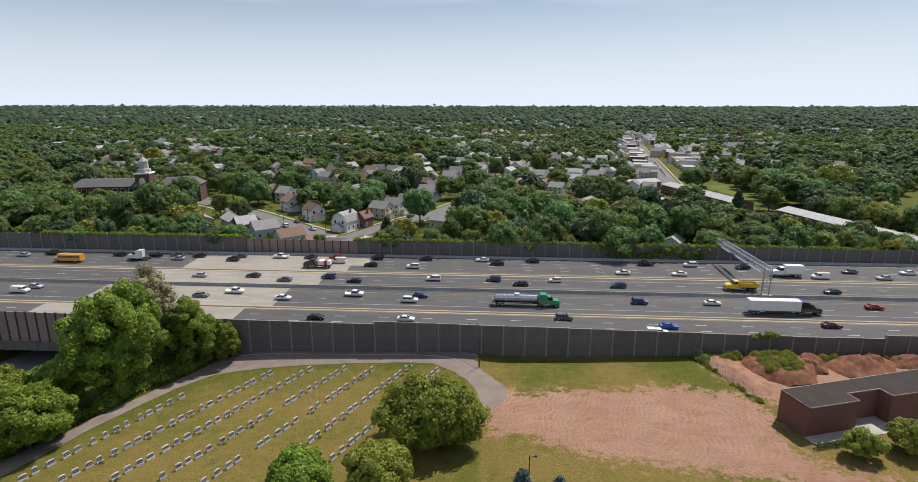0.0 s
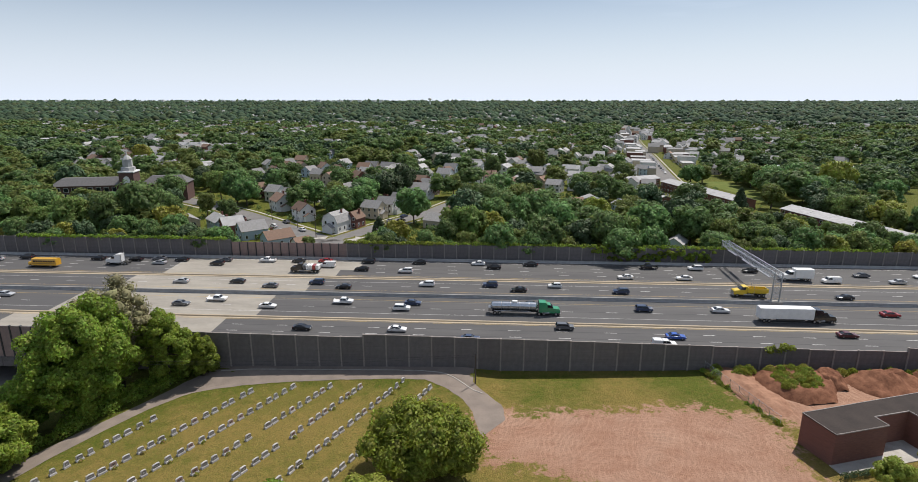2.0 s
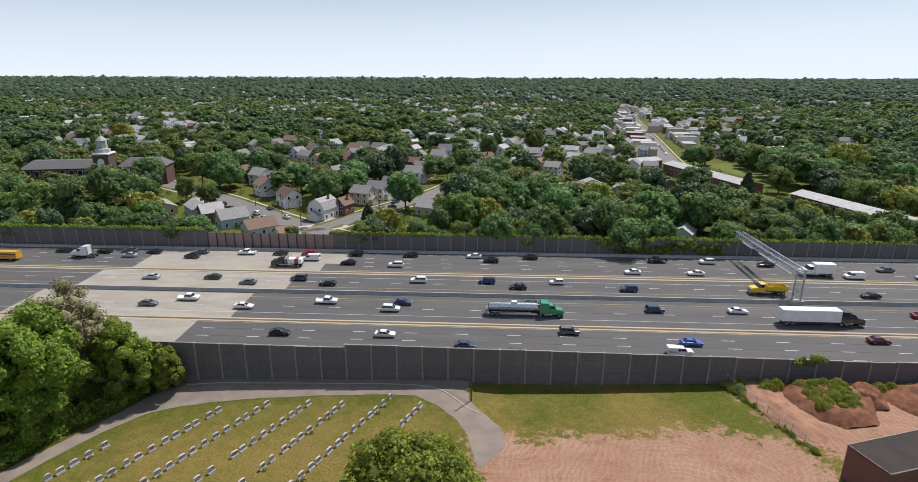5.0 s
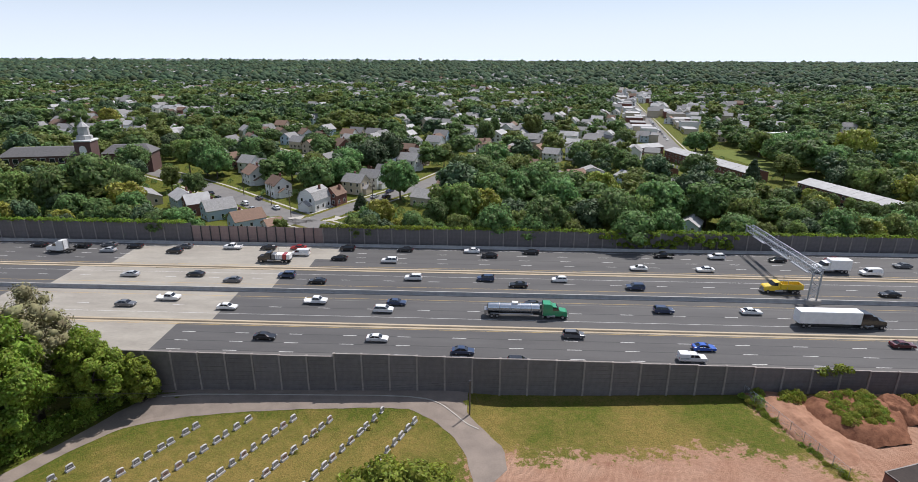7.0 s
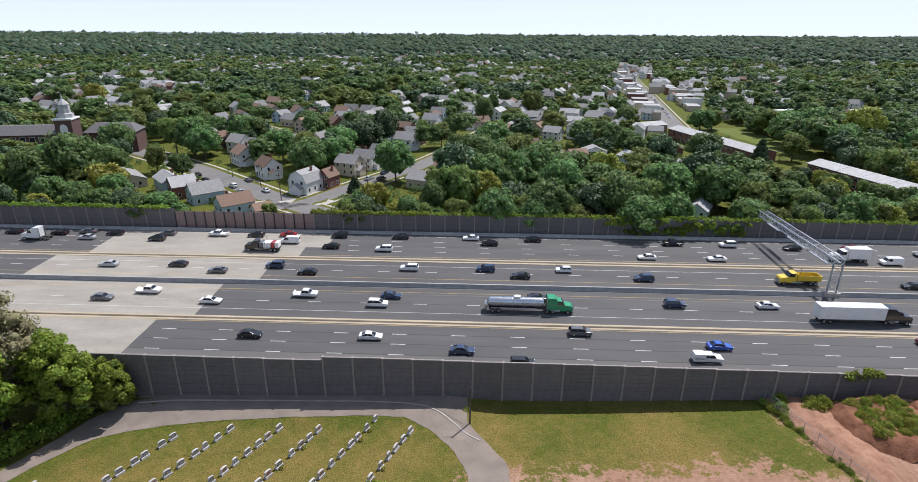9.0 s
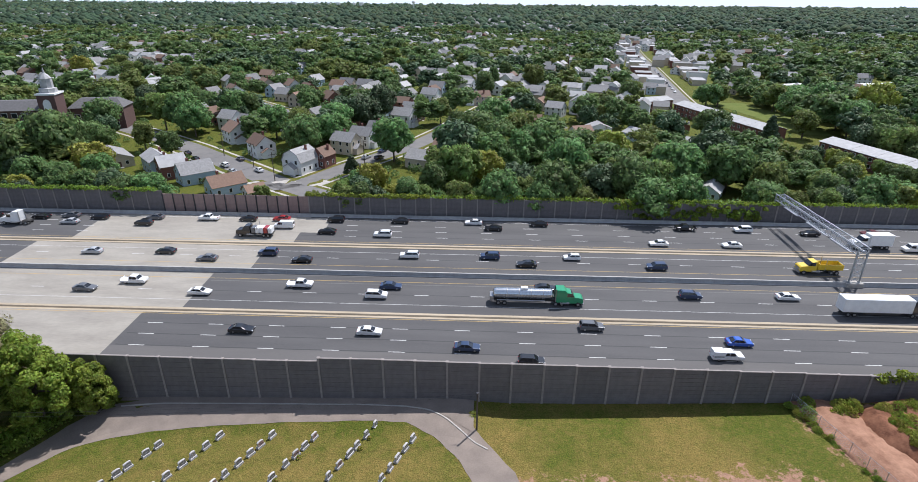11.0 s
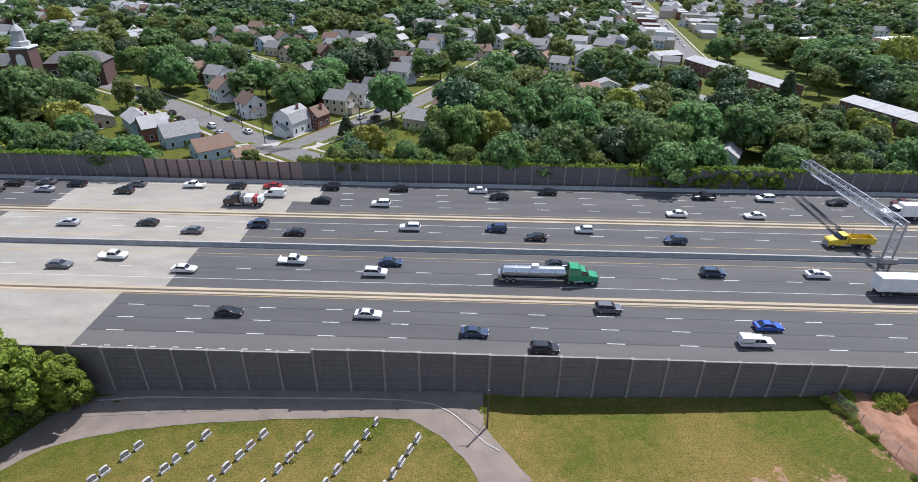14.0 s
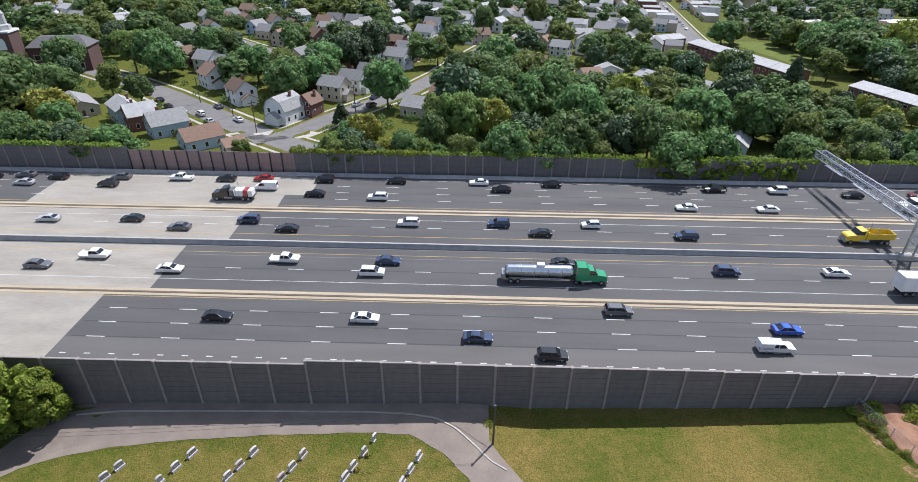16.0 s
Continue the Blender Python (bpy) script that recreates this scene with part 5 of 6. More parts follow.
for row in ((53, 262, 200, 8.5, 10, 5.4, 3.0, W, G, LBW), (63, 267, 200, 8, 11, 5.4, 3.2, TN, BR, LBT), (61.6, 356, 200, 9, 10, 5.6, 3, W, G, LBW), (48.5, 372, 200, 9, 10, 5.6, 3, BL, G, LBB),
            (-83, 296, -50, 9, 11, 5.4, 3.6, TN, BR, LBT), (-64, 293, -50, 9, 11, 5.4, 3.6, W, BR, LBW), (-48, 276, -50, 9, 11, 5.4, 3.4, BRICK, BR, "brick house with a brown roof"),
            (-24, 240, -50, 9, 10, 5.4, 3.6, BRICK, BR, "brick house with a brown gabled roof"), (-8, 236, -50, 8, 11, 4.6, 3.0, W, G, LBW), (-36, 392, -70, 13, 14, 5.4, 2.8, W, PA, "wide white house with a pale roof"),
            (-218, 293, -60, 10, 12, 5, 3.4, W, PA, LBW), (-203, 295, -60, 10, 12, 5, 3.4, TN, PA, LBT), (-193, 309, -60, 10, 10, 5, 3.4, W, G, LBW), (-171, 312, -60, 8, 9, 5.4, 3.4, BL, PA, LBB),
            (-78, 118.5, -46, 10, 18, 3.2, 2.0, TN, G, "low building with a long grey roof", 0, False, False, 1), (-92, 265, -50, 9, 11, 5.4, 3.4, W, BR, LBW), (-115, 312, -50, 9, 11, 5.4, 3.4, W, G, LBW)):
    house(*row)
hr = random.Random(11)
kinds = [(W, G, LBW), (W, G, LBW), (W, G, LBW), (BL, G, LBB), (W, PA, LBW), (TN, G, LBT), (BL, G, LBB), (W, BR, "white house with a brown shingle roof"), (BRICK, BR, "brick house with a brown roof"), (TN, BR, LBT)]
placed = 0
while placed < 80:
    y = hr.uniform(235, 520)
    x = hr.uniform(-0.82 * y - 40, 0.55 * y) if placed % 4 else hr.uniform(0.5 * y, 0.9 * y + 30)
    if placed < 40:
        x, y = hr.uniform(-125, 95), hr.uniform(150, 350)
    if not street_clear(x, y, 8) or any(math.hypot(x - a, y - b) < 14.5 for a, b, _ in HOUSES) or (170 < x < 275 and 90 < y < 330) or (-210 < x < -95 and y < 240):
        continue
    wl_, rf_, lb_ = hr.choice(kinds)
    house(x, y, hr.choice((-22, 68, 158, -112)) + hr.uniform(-6, 6), hr.uniform(7.5, 9.5), hr.uniform(9, 12), hr.uniform(4.6, 5.8), hr.uniform(2.6, 3.6), wl_, rf_, lb_, 0, placed % 2 == 0, fine=False)
    placed += 1


# ---- long brick apartment rows ----
def apartment_row(x, y, turn, length, w, h):
    z = town_z(x, y) - 0.3
    for k in range(8):
        c = (k / 7 - 0.5) * length
        HOUSES.append((x - math.sin(radians(turn)) * c, y + math.cos(radians(turn)) * c, 11))
    b = thing("apartment_row", "long two-storey brick apartment row with a pale low roof", "building", pose(x, y, z, 0, 0, turn), "apartment rows")
    g = [(-w / 2, -0.5), (w / 2, -0.5), (w / 2, h), (0, h + 1.7), (-w / 2, h)]
    part("wall", Shape().loft([[(a, o, c) for a, c in g] for o in (-length / 2, length / 2)]), BRICK, b)
    s = Shape()
    for o in (-1, 1):
        s.loft([[(o * (w / 2 + 0.5), e, h - 0.12), (0, e, h + 1.72), (0, e, h + 1.92), (o * (w / 2 + 0.5), e, h + 0.08)] for e in (-length / 2 - 0.4, length / 2 + 0.4)])
    part("roof", s, ROOF_PALE, b)
    seams = Shape()
    for k in range(1, int(length / 12)):
        e = -length / 2 + k * 12
        for o in (-1, 1):
            seams.rod((o * (w / 2 + 0.5), e, h + 0.1), (0, e, h + 1.94), 0.05, 4)
    part("roof_seams", seams, ROOF_GREY, b)
    for zz in (1.0, 3.9):
        for k in range(int(length / 4)):
            c = -length / 2 + 2 + k * 4
            for o in (-1, 1):
                win = part("window", Shape().box(*sorted((o * (w / 2 - 0.05), o * (w / 2 + 0.05))), c - 0.9, c + 0.9, zz, zz + 1.5), TRIM, b)
                part("pane", Shape().box(*sorted((o * (w / 2 - 0.05), o * (w / 2 + 0.07))), c - 0.78, c + 0.78, zz + 0.1, zz + 1.4), WINDOW, win)
        for o in (-1, 1):
            win = part("window", Shape().box(-1, 1, *sorted((o * (length / 2 - 0.05), o * (length / 2 + 0.05))), zz, zz + 1.5), TRIM, b)
            part("pane", Shape().box(-0.88, 0.88, *sorted((o * (length / 2 - 0.05), o * (length / 2 + 0.07))), zz + 0.1, zz + 1.4), WINDOW, win)


for x, y in ((212, 186), (205, 176), (220, 184), (196, 214), (190, 232), (186, 250), (201, 200)):
    HOUSES.append((x, y, 8))
apartment_row(203.5, 241, 14.5, 80, 14, 6.6)
apartment_row(232, 132, 14.5, 76, 13, 6.2)
apartment_row(169, 288, 116, 40, 13, 7.0)
apartment_row(172, 232, 14, 18, 10, 3.4)
lawn = Shape()
lawn.v = [(x, y, town_z(x, y) + 0.12) for x, y in ((226, 320), (235, 268), (238, 222), (252, 216), (262, 250), (250, 324))]
lawn.f = [(0, 1, 2, 3, 4, 5)]
single("apartment_lawn", lawn, mat("mown_grass", (0.095, 0.125, 0.028), (0.135, 0.155, 0.04), 0.95, 0.2, 0.02, spec=0.1), "open mown lawn behind the apartment rows", "lawn", "structure")


# ---- school with a tower ----
def school():
    z = town_z(-135, 160) - 0.3
    b = thing("school_building", "dark brick school with a pale cupola on its tower", "building", pose(-131.5, 162, z, 0, 0, 14))
    part("main_wing", Shape().box(-39, -3.6, 0, 15, 0, 11.0), BRICK_DARK, b)
    part("main_roof", Shape().box(-39.6, -3.4, -0.6, 15.6, 11.0, 14.6, 4, 6.5), SLATE, b)
    part("side_wing", Shape().box(3.6, 27, 6, 20, 0, 10.5), BRICK_DARK, b)
    part("side_roof", Shape().box(3.4, 27.6, 5.4, 20.6, 10.5, 14.2, 4, 6.2), SLATE, b)
    part("tower", Shape().box(-3.6, 3.6, -3.6, 5.6, 0, 18), BRICK_DARK, b)
    part("tower_cornice", Shape().box(-4.0, 4.0, -4.0, 6.0, 18, 18.7), TRIM, b)
    oct_ = lambda r, zz: [(r * math.cos(t), 1 + r * math.sin(t), zz) for t in (math.pi / 8 + math.pi / 4 * i for i in range(8))]
    part("cupola", Shape().loft([oct_(3.6, 18.7), oct_(3.5, 20.6), oct_(2.5, 20.9), oct_(2.4, 24.6), oct_(2.6, 24.8), oct_(1.5, 26.2), oct_(0.5, 27.2), oct_(0.1, 29.4)]), ROOF_PALE, b, "pale metal-clad cupola")
    for c in (-1.9, 1.9):
        for zz in (2, 7):
            part("tower_window", Shape().box(c - 0.9, c + 0.9, -3.68, -3.5, zz, zz + 2.6), WINDOW, b)
    arch = [(-1.6 + 0, 11.5), (1.6, 11.5), (1.6, 14.5), (1.1, 15.7), (0, 16.2), (-1.1, 15.7), (-1.6, 14.5)]
    part("arched_window", Shape().loft([[(a, o, c) for a, c in arch] for o in (-3.7, -3.5)]), TRIM, b, "tall arched white window")
    for x0, x1, yf, tiers in ((-38, -4, 0, (1.2, 4.4, 7.6)), (5, 27, 6, (1.5, 5.2))):
        for zz in tiers:
            for k in range(int((x1 - x0) / 4)):
                c = x0 + 2 + k * 4
                win = part("window", Shape().box(c - 1.25, c + 1.25, yf - 0.06, yf + 0.1, zz, zz + 2.4), TRIM, b)
                part("pane", Shape().box(c - 1.1, c + 1.1, yf - 0.09, yf + 0.1, zz + 0.12, zz + 2.28), WINDOW, win)
    for k in range(6):
        HOUSES.append((-171 + k * 8, 152 + k * 2, 11))
    for k in range(4):
        HOUSES.append((-122 + k * 8, 176 + k * 2, 9))


school()

# ---- flat shops along the far road ----
sr = random.Random(21)
for k in range(26):
    f = k / 26
    x, y = 222 + 110 * f + sr.uniform(0, 6), 370 + 620 * f
    for o in (-1, 1):
        w, d, h = sr.uniform(10, 18), sr.uniform(12, 22), sr.uniform(4, 8)
        cx, cy = x + o * (14 + w / 2 + (o < 0) * 2), y + sr.uniform(-6, 6)
        if o > 0 and k < 2:
            continue
        s = thing("shop_building", "flat-roofed shop building with a pale roof", "building", pose(cx, cy, town_z(cx, cy), 0, 0, -10), "shops along the main road")
        part("wall", Shape().box(-w / 2, w / 2, -d / 2, d / 2, -0.3, h), sr.choice((BRICK, SIDING_TAN, SIDING)), s)
        part("roof", Shape().box(-w / 2 - 0.1, w / 2 + 0.1, -d / 2 - 0.1, d / 2 + 0.1, h, h + 0.3, 0.2, 0.2), sr.choice((ROOF_PALE, ROOF_PALE, ROOF_GREY)), s)
        part("shop_window", Shape().box(*sorted((-o * (w / 2 - 0.1), -o * (w / 2 + 0.05))), -d / 2 + 1, d / 2 - 1, 0.5, 2.8), WINDOW, s)
        HOUSES.append((cx, cy, 13))
for k, (x, y) in enumerate(((300, 383), (322, 396), (345, 402), (360, 388), (388, 404), (372, 372), (410, 410))):
    s = thing("store_shed", "low wide building with a white flat roof", "building", pose(x, y, town_z(x, y), 0, 0, 20), "white roofed sheds")
    part("wall", Shape().box(-10, 10, -7, 7, -0.3, 4.0), SIDING_TAN, s)
    part("roof", Shape().box(-10.3, 10.3, -7.3, 7.3, 4.0, 4.6, 0.4, 4), TRIM, s)
    HOUSES.append((x, y, 12))

# parked cars in the town
for x, y, rz, kind, paint in ((-55.5, 131.0, 47, S, "black"), (-48.2, 122.6, 47, U, "black"), (-41.1, 118.2, 47, S, "white"), (-33.7, 116.0, 47, U, "white"), (-27.8, 109.0, 47, S, "silver"),
                              (-18.7, 111.0, 47, S, "white"), (-31.0, 124.5, 47, S, "grey"), (-64.0, 139.0, 47, S, "silver"), (17.9, 129.8, -26, S, "silver"), (23.2, 129.0, -26, U, "black"), (22.9, 139.0, -26, S, "navy"),
                              (131.1, 181.5, 60, S, "white"), (130.0, 190.0, 60, S, "navy"), (118.0, 216.0, 20, S, "white"), (128.0, 218.0, 20, S, "grey"), (150.0, 218.0, 20, S, "red"), (-60.0, 231.0, 50, S, "silver"), (-66.0, 243.0, 50, S, "white")):
    drive_car(kind, paint, x, y, rz, town_z(x, y) + 0.16)
for k in range(10):
    x, y = 214 + 3.4 * k + (k % 2) * 6, 372 + 17 * k
    drive_car(S, ("white", "silver", "grey", "black")[k % 4], x + 2 - (x - np.interp(y, [353, 534, 689, 1185], [212, 245, 271, 363])), y, 170, town_z(x, y) + 0.16)

# utility poles in the town
for x, y, h in ((-9.0, 100.5, 10.5), (18.5, 123.0, 9.5), (-40, 130, 9.5), (30, 160, 9.5), (-22.5, 116, 9.5), (124, 184, 9)):
    z = town_z(x, y)
    p = thing("utility_pole", "tall wooden utility pole with a crossarm", "pole", pose(x, y, z, 0, 0, 40), "utility poles")
    part("shaft", Shape().rod((0, 0, -0.2), (0, 0, h), 0.17, 8, 0.12), BARK, p)
    part("crossarm", Shape().box(-1.2, 1.2, -0.07, 0.07, h - 0.9, h - 0.75), BARK, p)
flag = thing("flag_pole", "tall white flag pole with a striped flag", "flag", pose(262, 215, town_z(262, 215)))
part("shaft", Shape().rod((0, 0, 0), (0, 0, 14), 0.09, 8, 0.05), TRIM, flag)
for k in range(7):
    part("stripe", Shape().loft([[(0.1, 0.0, 13.6 - k * 0.22), (1.2, 0.25, 13.5 - k * 0.22), (2.6, -0.1, 13.2 - k * 0.22)], [(0.1, 0.0, 13.4 - k * 0.22), (1.2, 0.25, 13.3 - k * 0.22), (2.6, -0.1, 13.0 - k * 0.22)]], False), PAINTS["red"] if k % 2 == 0 else TRIM, flag)
tower_w = thing("water_tower", "pale spherical water tower far off", "water tower", pose(-330, 3300, town_z(0, 3300)))
part("stem", Shape().rod((0, 0, 0), (0, 0, 36), 3, 10), TRIM, tower_w)
part("tank", Shape().loft([[(r * math.cos(t), r * math.sin(t), zz) for t in (2 * math.pi * i / 14 for i in range(14))] for r, zz in ((3, 34), (9, 38), (11, 43), (9, 48), (3, 51))]), TRIM, tower_w)


# ---- trees ----
ICO = bmesh.new()
bmesh.ops.create_icosphere(ICO, subdivisions=1, radius=1)
ICO1_V, ICO1_F = np.array([v.co[:] for v in ICO.verts]), np.array([[v.index for v in f.verts] for f in ICO.faces])
ICO.free()


def np_mesh(name, verts, faces, material, smooth=False):
    """A mesh from numpy arrays of vertices and equal-sided faces."""
    m = bpy.data.meshes.new(name)
    n, k = len(faces), faces.shape[1]
    m.vertices.add(len(verts))
    m.vertices.foreach_set("co", np.ascontiguousarray(verts, np.float32).ravel())
    m.loops.add(n * k)
    m.loops.foreach_set("vertex_index", np.ascontiguousarray(faces, np.int32).ravel())
    m.polygons.add(n)
    m.polygons.foreach_set("loop_start", np.arange(0, n * k, k, dtype=np.int32))
    m.materials.append(material)
    m.update(calc_edges=True)
    if smooth:
        m.polygons.foreach_set("use_smooth", np.ones(n, bool))
    return m


def leaf_cloud(rng, lumps, count, size, heart=None):
    """Leaf blades over the outsides of a set of lumps (x, y, z, r)."""
    w = lumps[:, 3] ** 2
    pick = rng.choice(len(lumps), count, p=w / w.sum())
    d = rng.normal(size=(count, 3))
    d[:, 2] = np.abs(d[:, 2]) * 0.9 - 0.25
    d /= np.linalg.norm(d, axis=1, keepdims=True)
    c = lumps[pick, :3] + d * lumps[pick, 3:] * rng.uniform(0.82, 1.14, (count, 1))
    nrm = d * 0.75 + rng.normal(size=(count, 3)) * 0.45
    if heart is not None:
        away = c - np.array(heart)
        nrm += away / np.linalg.norm(away, axis=1, keepdims=True) * 0.3
    nrm /= np.linalg.norm(nrm, axis=1, keepdims=True)
    u = np.cross(nrm, rng.normal(size=(count, 3)))
    u /= np.linalg.norm(u, axis=1, keepdims=True)
    v = np.cross(nrm, u)
    s = size * rng.uniform(0.6, 1.35, (count, 1))
    droop = nrm * s * 0.25
    verts = np.stack([c - u * s, c - v * s * 0.62 - droop, c + u * s, c + v * s * 0.62 - droop], 1).reshape(-1, 3)
    return verts, np.arange(count * 4).reshape(-1, 4)


def crown_meshes(seed, height, radius, leaves, size, leaf_mat, shape="round", bare=0.24, gap=0.0, n=34, grain=1.0):
    """Trunk with limbs, and a domed crown of clumps with leaf blades over a dim inner mass."""
    rng = np.random.default_rng(seed)
    lumps = []
    mid, half = height * (1 + bare) / 2, height * (1 - bare) / 2
    lean = rng.uniform(0, 6.28)
    for k in range(n):
        # spread evenly over a dome, fuller above than below
        f = 1 - (1.95 if bare < 0.1 else 1.74) * (k + 0.5) / n
        a = k * 2.39996 + rng.uniform(-0.35, 0.35)
        out = math.sqrt(max(0.0, 1 - f * f))
        bulge = 1 + 0.17 * math.sin(2 * a + lean) + 0.10 * math.sin(3 * a - 2 * lean + 3 * f) + rng.uniform(-0.14, 0.1)
        if shape == "cone":
            t = (k + 0.5) / n
            out, f, r = 0.95 * t, 1 - 2 * t, radius * (0.2 + 0.2 * t)
        elif shape == "tall":
            r = radius * rng.uniform(0.3, 0.46) * grain
            f = f * 1.02
        else:
            r = radius * rng.uniform(0.26, 0.44) * grain
        depth = rng.uniform(0.62, 0.86) if k % 4 else 0.5
        if shape == "cone":
            depth, bulge = 0.9, 1 + rng.uniform(-0.12, 0.12)
        lumps.append((math.cos(a) * out * radius * depth * bulge, math.sin(a) * out * radius * depth * bulge, min(mid + f * half * (0.8 if k % 4 else 0.55) * bulge, height - r * 0.75), r))
    lumps = np.array(lumps)
    verts, faces, base = [], [], 0
    for x, y, z, r in lumps:
        jig = 1 + rng.normal(size=(len(ICO1_V), 1)) * 0.16
        verts.append(ICO1_V * jig * r * 0.74 * (1 - gap) + (x, y, z))
        faces.append(ICO1_F + base)
        base += len(ICO1_V)
    lv, lf = leaf_cloud(rng, lumps, leaves, size, (0, 0, mid - half * 0.4))
    core_v, core_f = np.concatenate(verts), np.concatenate(faces)
    # leaves as pairs of triangles beside the inner mass
    lt = np.concatenate([lf[:, [0, 1, 2]], lf[:, [0, 2, 3]]]) + len(core_v)
    crown = np_mesh("crown", np.concatenate([core_v, lv]), np.concatenate([core_f, lt]), leaf_mat)
    s = Shape()
    tr = 0.022 * height + 0.05
    s.rod((0, 0, -0.4), (0.1, 0.05, height * 0.45), tr, 8, tr * 0.6)
    for k in range(7):
        x, y, z, r = lumps[rng.integers(len(lumps))]
        s.rod((0.05, 0.03, height * rng.uniform(0.22, 0.45)), (x * 0.8, y * 0.8, z), tr * 0.45, 6, 0.04)
    return s.mesh("trunk", BARK), crown


def plant(meshes, x, y, z, scale, turn, label, category="tree", group="", flat=1.0):
    t = thing("tree" if category == "tree" else category, label, category, pose(x, y, z, 0, 0, turn) @ Matrix.Diagonal((scale, scale, scale * flat, 1)), group)
    part("trunk", meshes[0], None, t)
    part("crown", meshes[1], None, t)
    return t


# by the cemetery
for x, y, h, r, leaves, size, m, shape, label in (
        (-14.2, -29.8, 24.5, 10.2, 24000, 0.33, LEAF_NEAR, "round", "huge spreading broadleaf tree beside the drive"), (-14.0, -19.8, 26.5, 8.4, 9500, 0.22, LEAF_DRY, "round", "tall sparse brownish tree behind the great tree"),
        (-3.6, -19.0, 17.5, 5.6, 8000, 0.28, LEAF_NEAR, "tall", "slender broadleaf tree near the wall"), (2.8, -16.2, 11.0, 3.9, 6500, 0.26, LEAF_NEAR, "round", "bushy tree at the foot of the wall"),
        (-19, -49, 12.5, 7.0, 8000, 0.3, LEAF_NEAR, "round", "broadleaf tree below the drive"), (-29, -44, 13.5, 7.0, 7000, 0.3, LEAF_NEAR, "round", "broadleaf tree below the drive"), (-24, -36, 11.5, 6.0, 7000, 0.3, LEAF_NEAR, "round", "broadleaf tree below the drive"), (-31, -58, 12, 7, 7000, 0.3, LEAF_NEAR, "round", "broadleaf tree below the drive"), (-17.5, -45.5, 10.5, 5.6, 7000, 0.3, LEAF_NEAR, "round", "broadleaf tree below the drive"), (-36, -37, 12, 6.5, 7000, 0.3, LEAF_NEAR, "round", "broadleaf tree below the drive"),
        (56.4, -46.5, 11.2, 9.0, 16000, 0.3, LEAF_NEAR, "round", "broad dense tree at the edge of the lawn"), (49.5, -59.5, 7.6, 5.6, 8000, 0.26, LEAF_PALE, "round", "yellow-green tree at the edge of the lawn"), (37.8, -62.0, 6.6, 5.8, 9000, 0.24, LEAF_NEAR, "round", "round dense dark green tree"),
        (71.5, -64.5, 8.0, 2.6, 3500, 0.2, NEEDLE, "cone", "young blue spruce tree beside a lamp pole"), (77.0, -64.0, 6.5, 2.2, 3000, 0.2, NEEDLE, "cone", "small blue spruce tree beside a lamp pole"),
        (127.8, -49.4, 5.0, 3.1, 3500, 0.2, LEAF_PALE, "round", "small yellow-green tree in front of the brick building"), (136.2, -47.2, 5.6, 3.5, 3500, 0.2, LEAF_PALE, "round", "small yellow-green tree in front of the brick building")):
    plant(crown_meshes(int(x * 10 + 900), h, r, int(leaves * 1.5), size * 0.95, m, shape, 0.04, n=110 if r > 8 else 60, grain=0.6), x, y, near_z(x), 1.0, 0, label)

# hedges, weeds on the mounds, ivy on the walls
weed = [tuft(k, 420, 1.6, 0.2, 1.5).mesh("foliage", LEAF_PALE if k % 2 else LEAF_NEAR) for k in range(4)]
wr = random.Random(7)
for x, y, sc, dz in [(126.8 + u, -19.2 + v, wr.uniform(0.35, 0.8), 1.3) for u, v in ((wr.uniform(-2.0, 7.2), wr.uniform(-2.6, 6.0)) for _ in range(95))] + [(132.5 + u, -17.5 + v, wr.uniform(0.4, 0.7), 1.2) for u, v in ((wr.uniform(-2, 1), wr.uniform(0, 2)) for _ in range(6))] + [(113.8 + 5.5 * f + wr.uniform(-0.9, 0.5), -12.5 - 20.5 * f + wr.uniform(-0.4, 0.4), wr.uniform(0.2, 0.48), -0.1) for f in np.linspace(0, 1, 52)] + \
        [(wr.uniform(115, 124), wr.uniform(-14.5, -11.5), wr.uniform(0.6, 1.0), 0.2) for _ in range(8)] + [(wr.uniform(140, 165), wr.uniform(-13.6, -11.5), wr.uniform(0.6, 1.0), 0.3) for _ in range(9)] + [(63.1, -15.2, 0.62, -0.1)]:
    single("weed_clump", weed[wr.randrange(4)], None, "clump of green weeds", "weeds", group="weeds on the earth heaps", at=pose(x, y, near_z(x) + dz, 0, 0, wr.uniform(0, 360)) @ Matrix.Scale(sc, 4))
hedge = np.array([(x, wr.uniform(-0.2, 0.2), 0.45, 0.5) for x in np.linspace(0, 8.5, 18)])
hv, hf = leaf_cloud(np.random.default_rng(8), hedge, 1400, 0.12)
single("hedge", np_mesh("hedge", hv, hf, LEAF_DARK), None, "low clipped dark hedge before the brick building", "hedge", at=pose(121.6, -47.6, 1.2, 0, 0, 15))


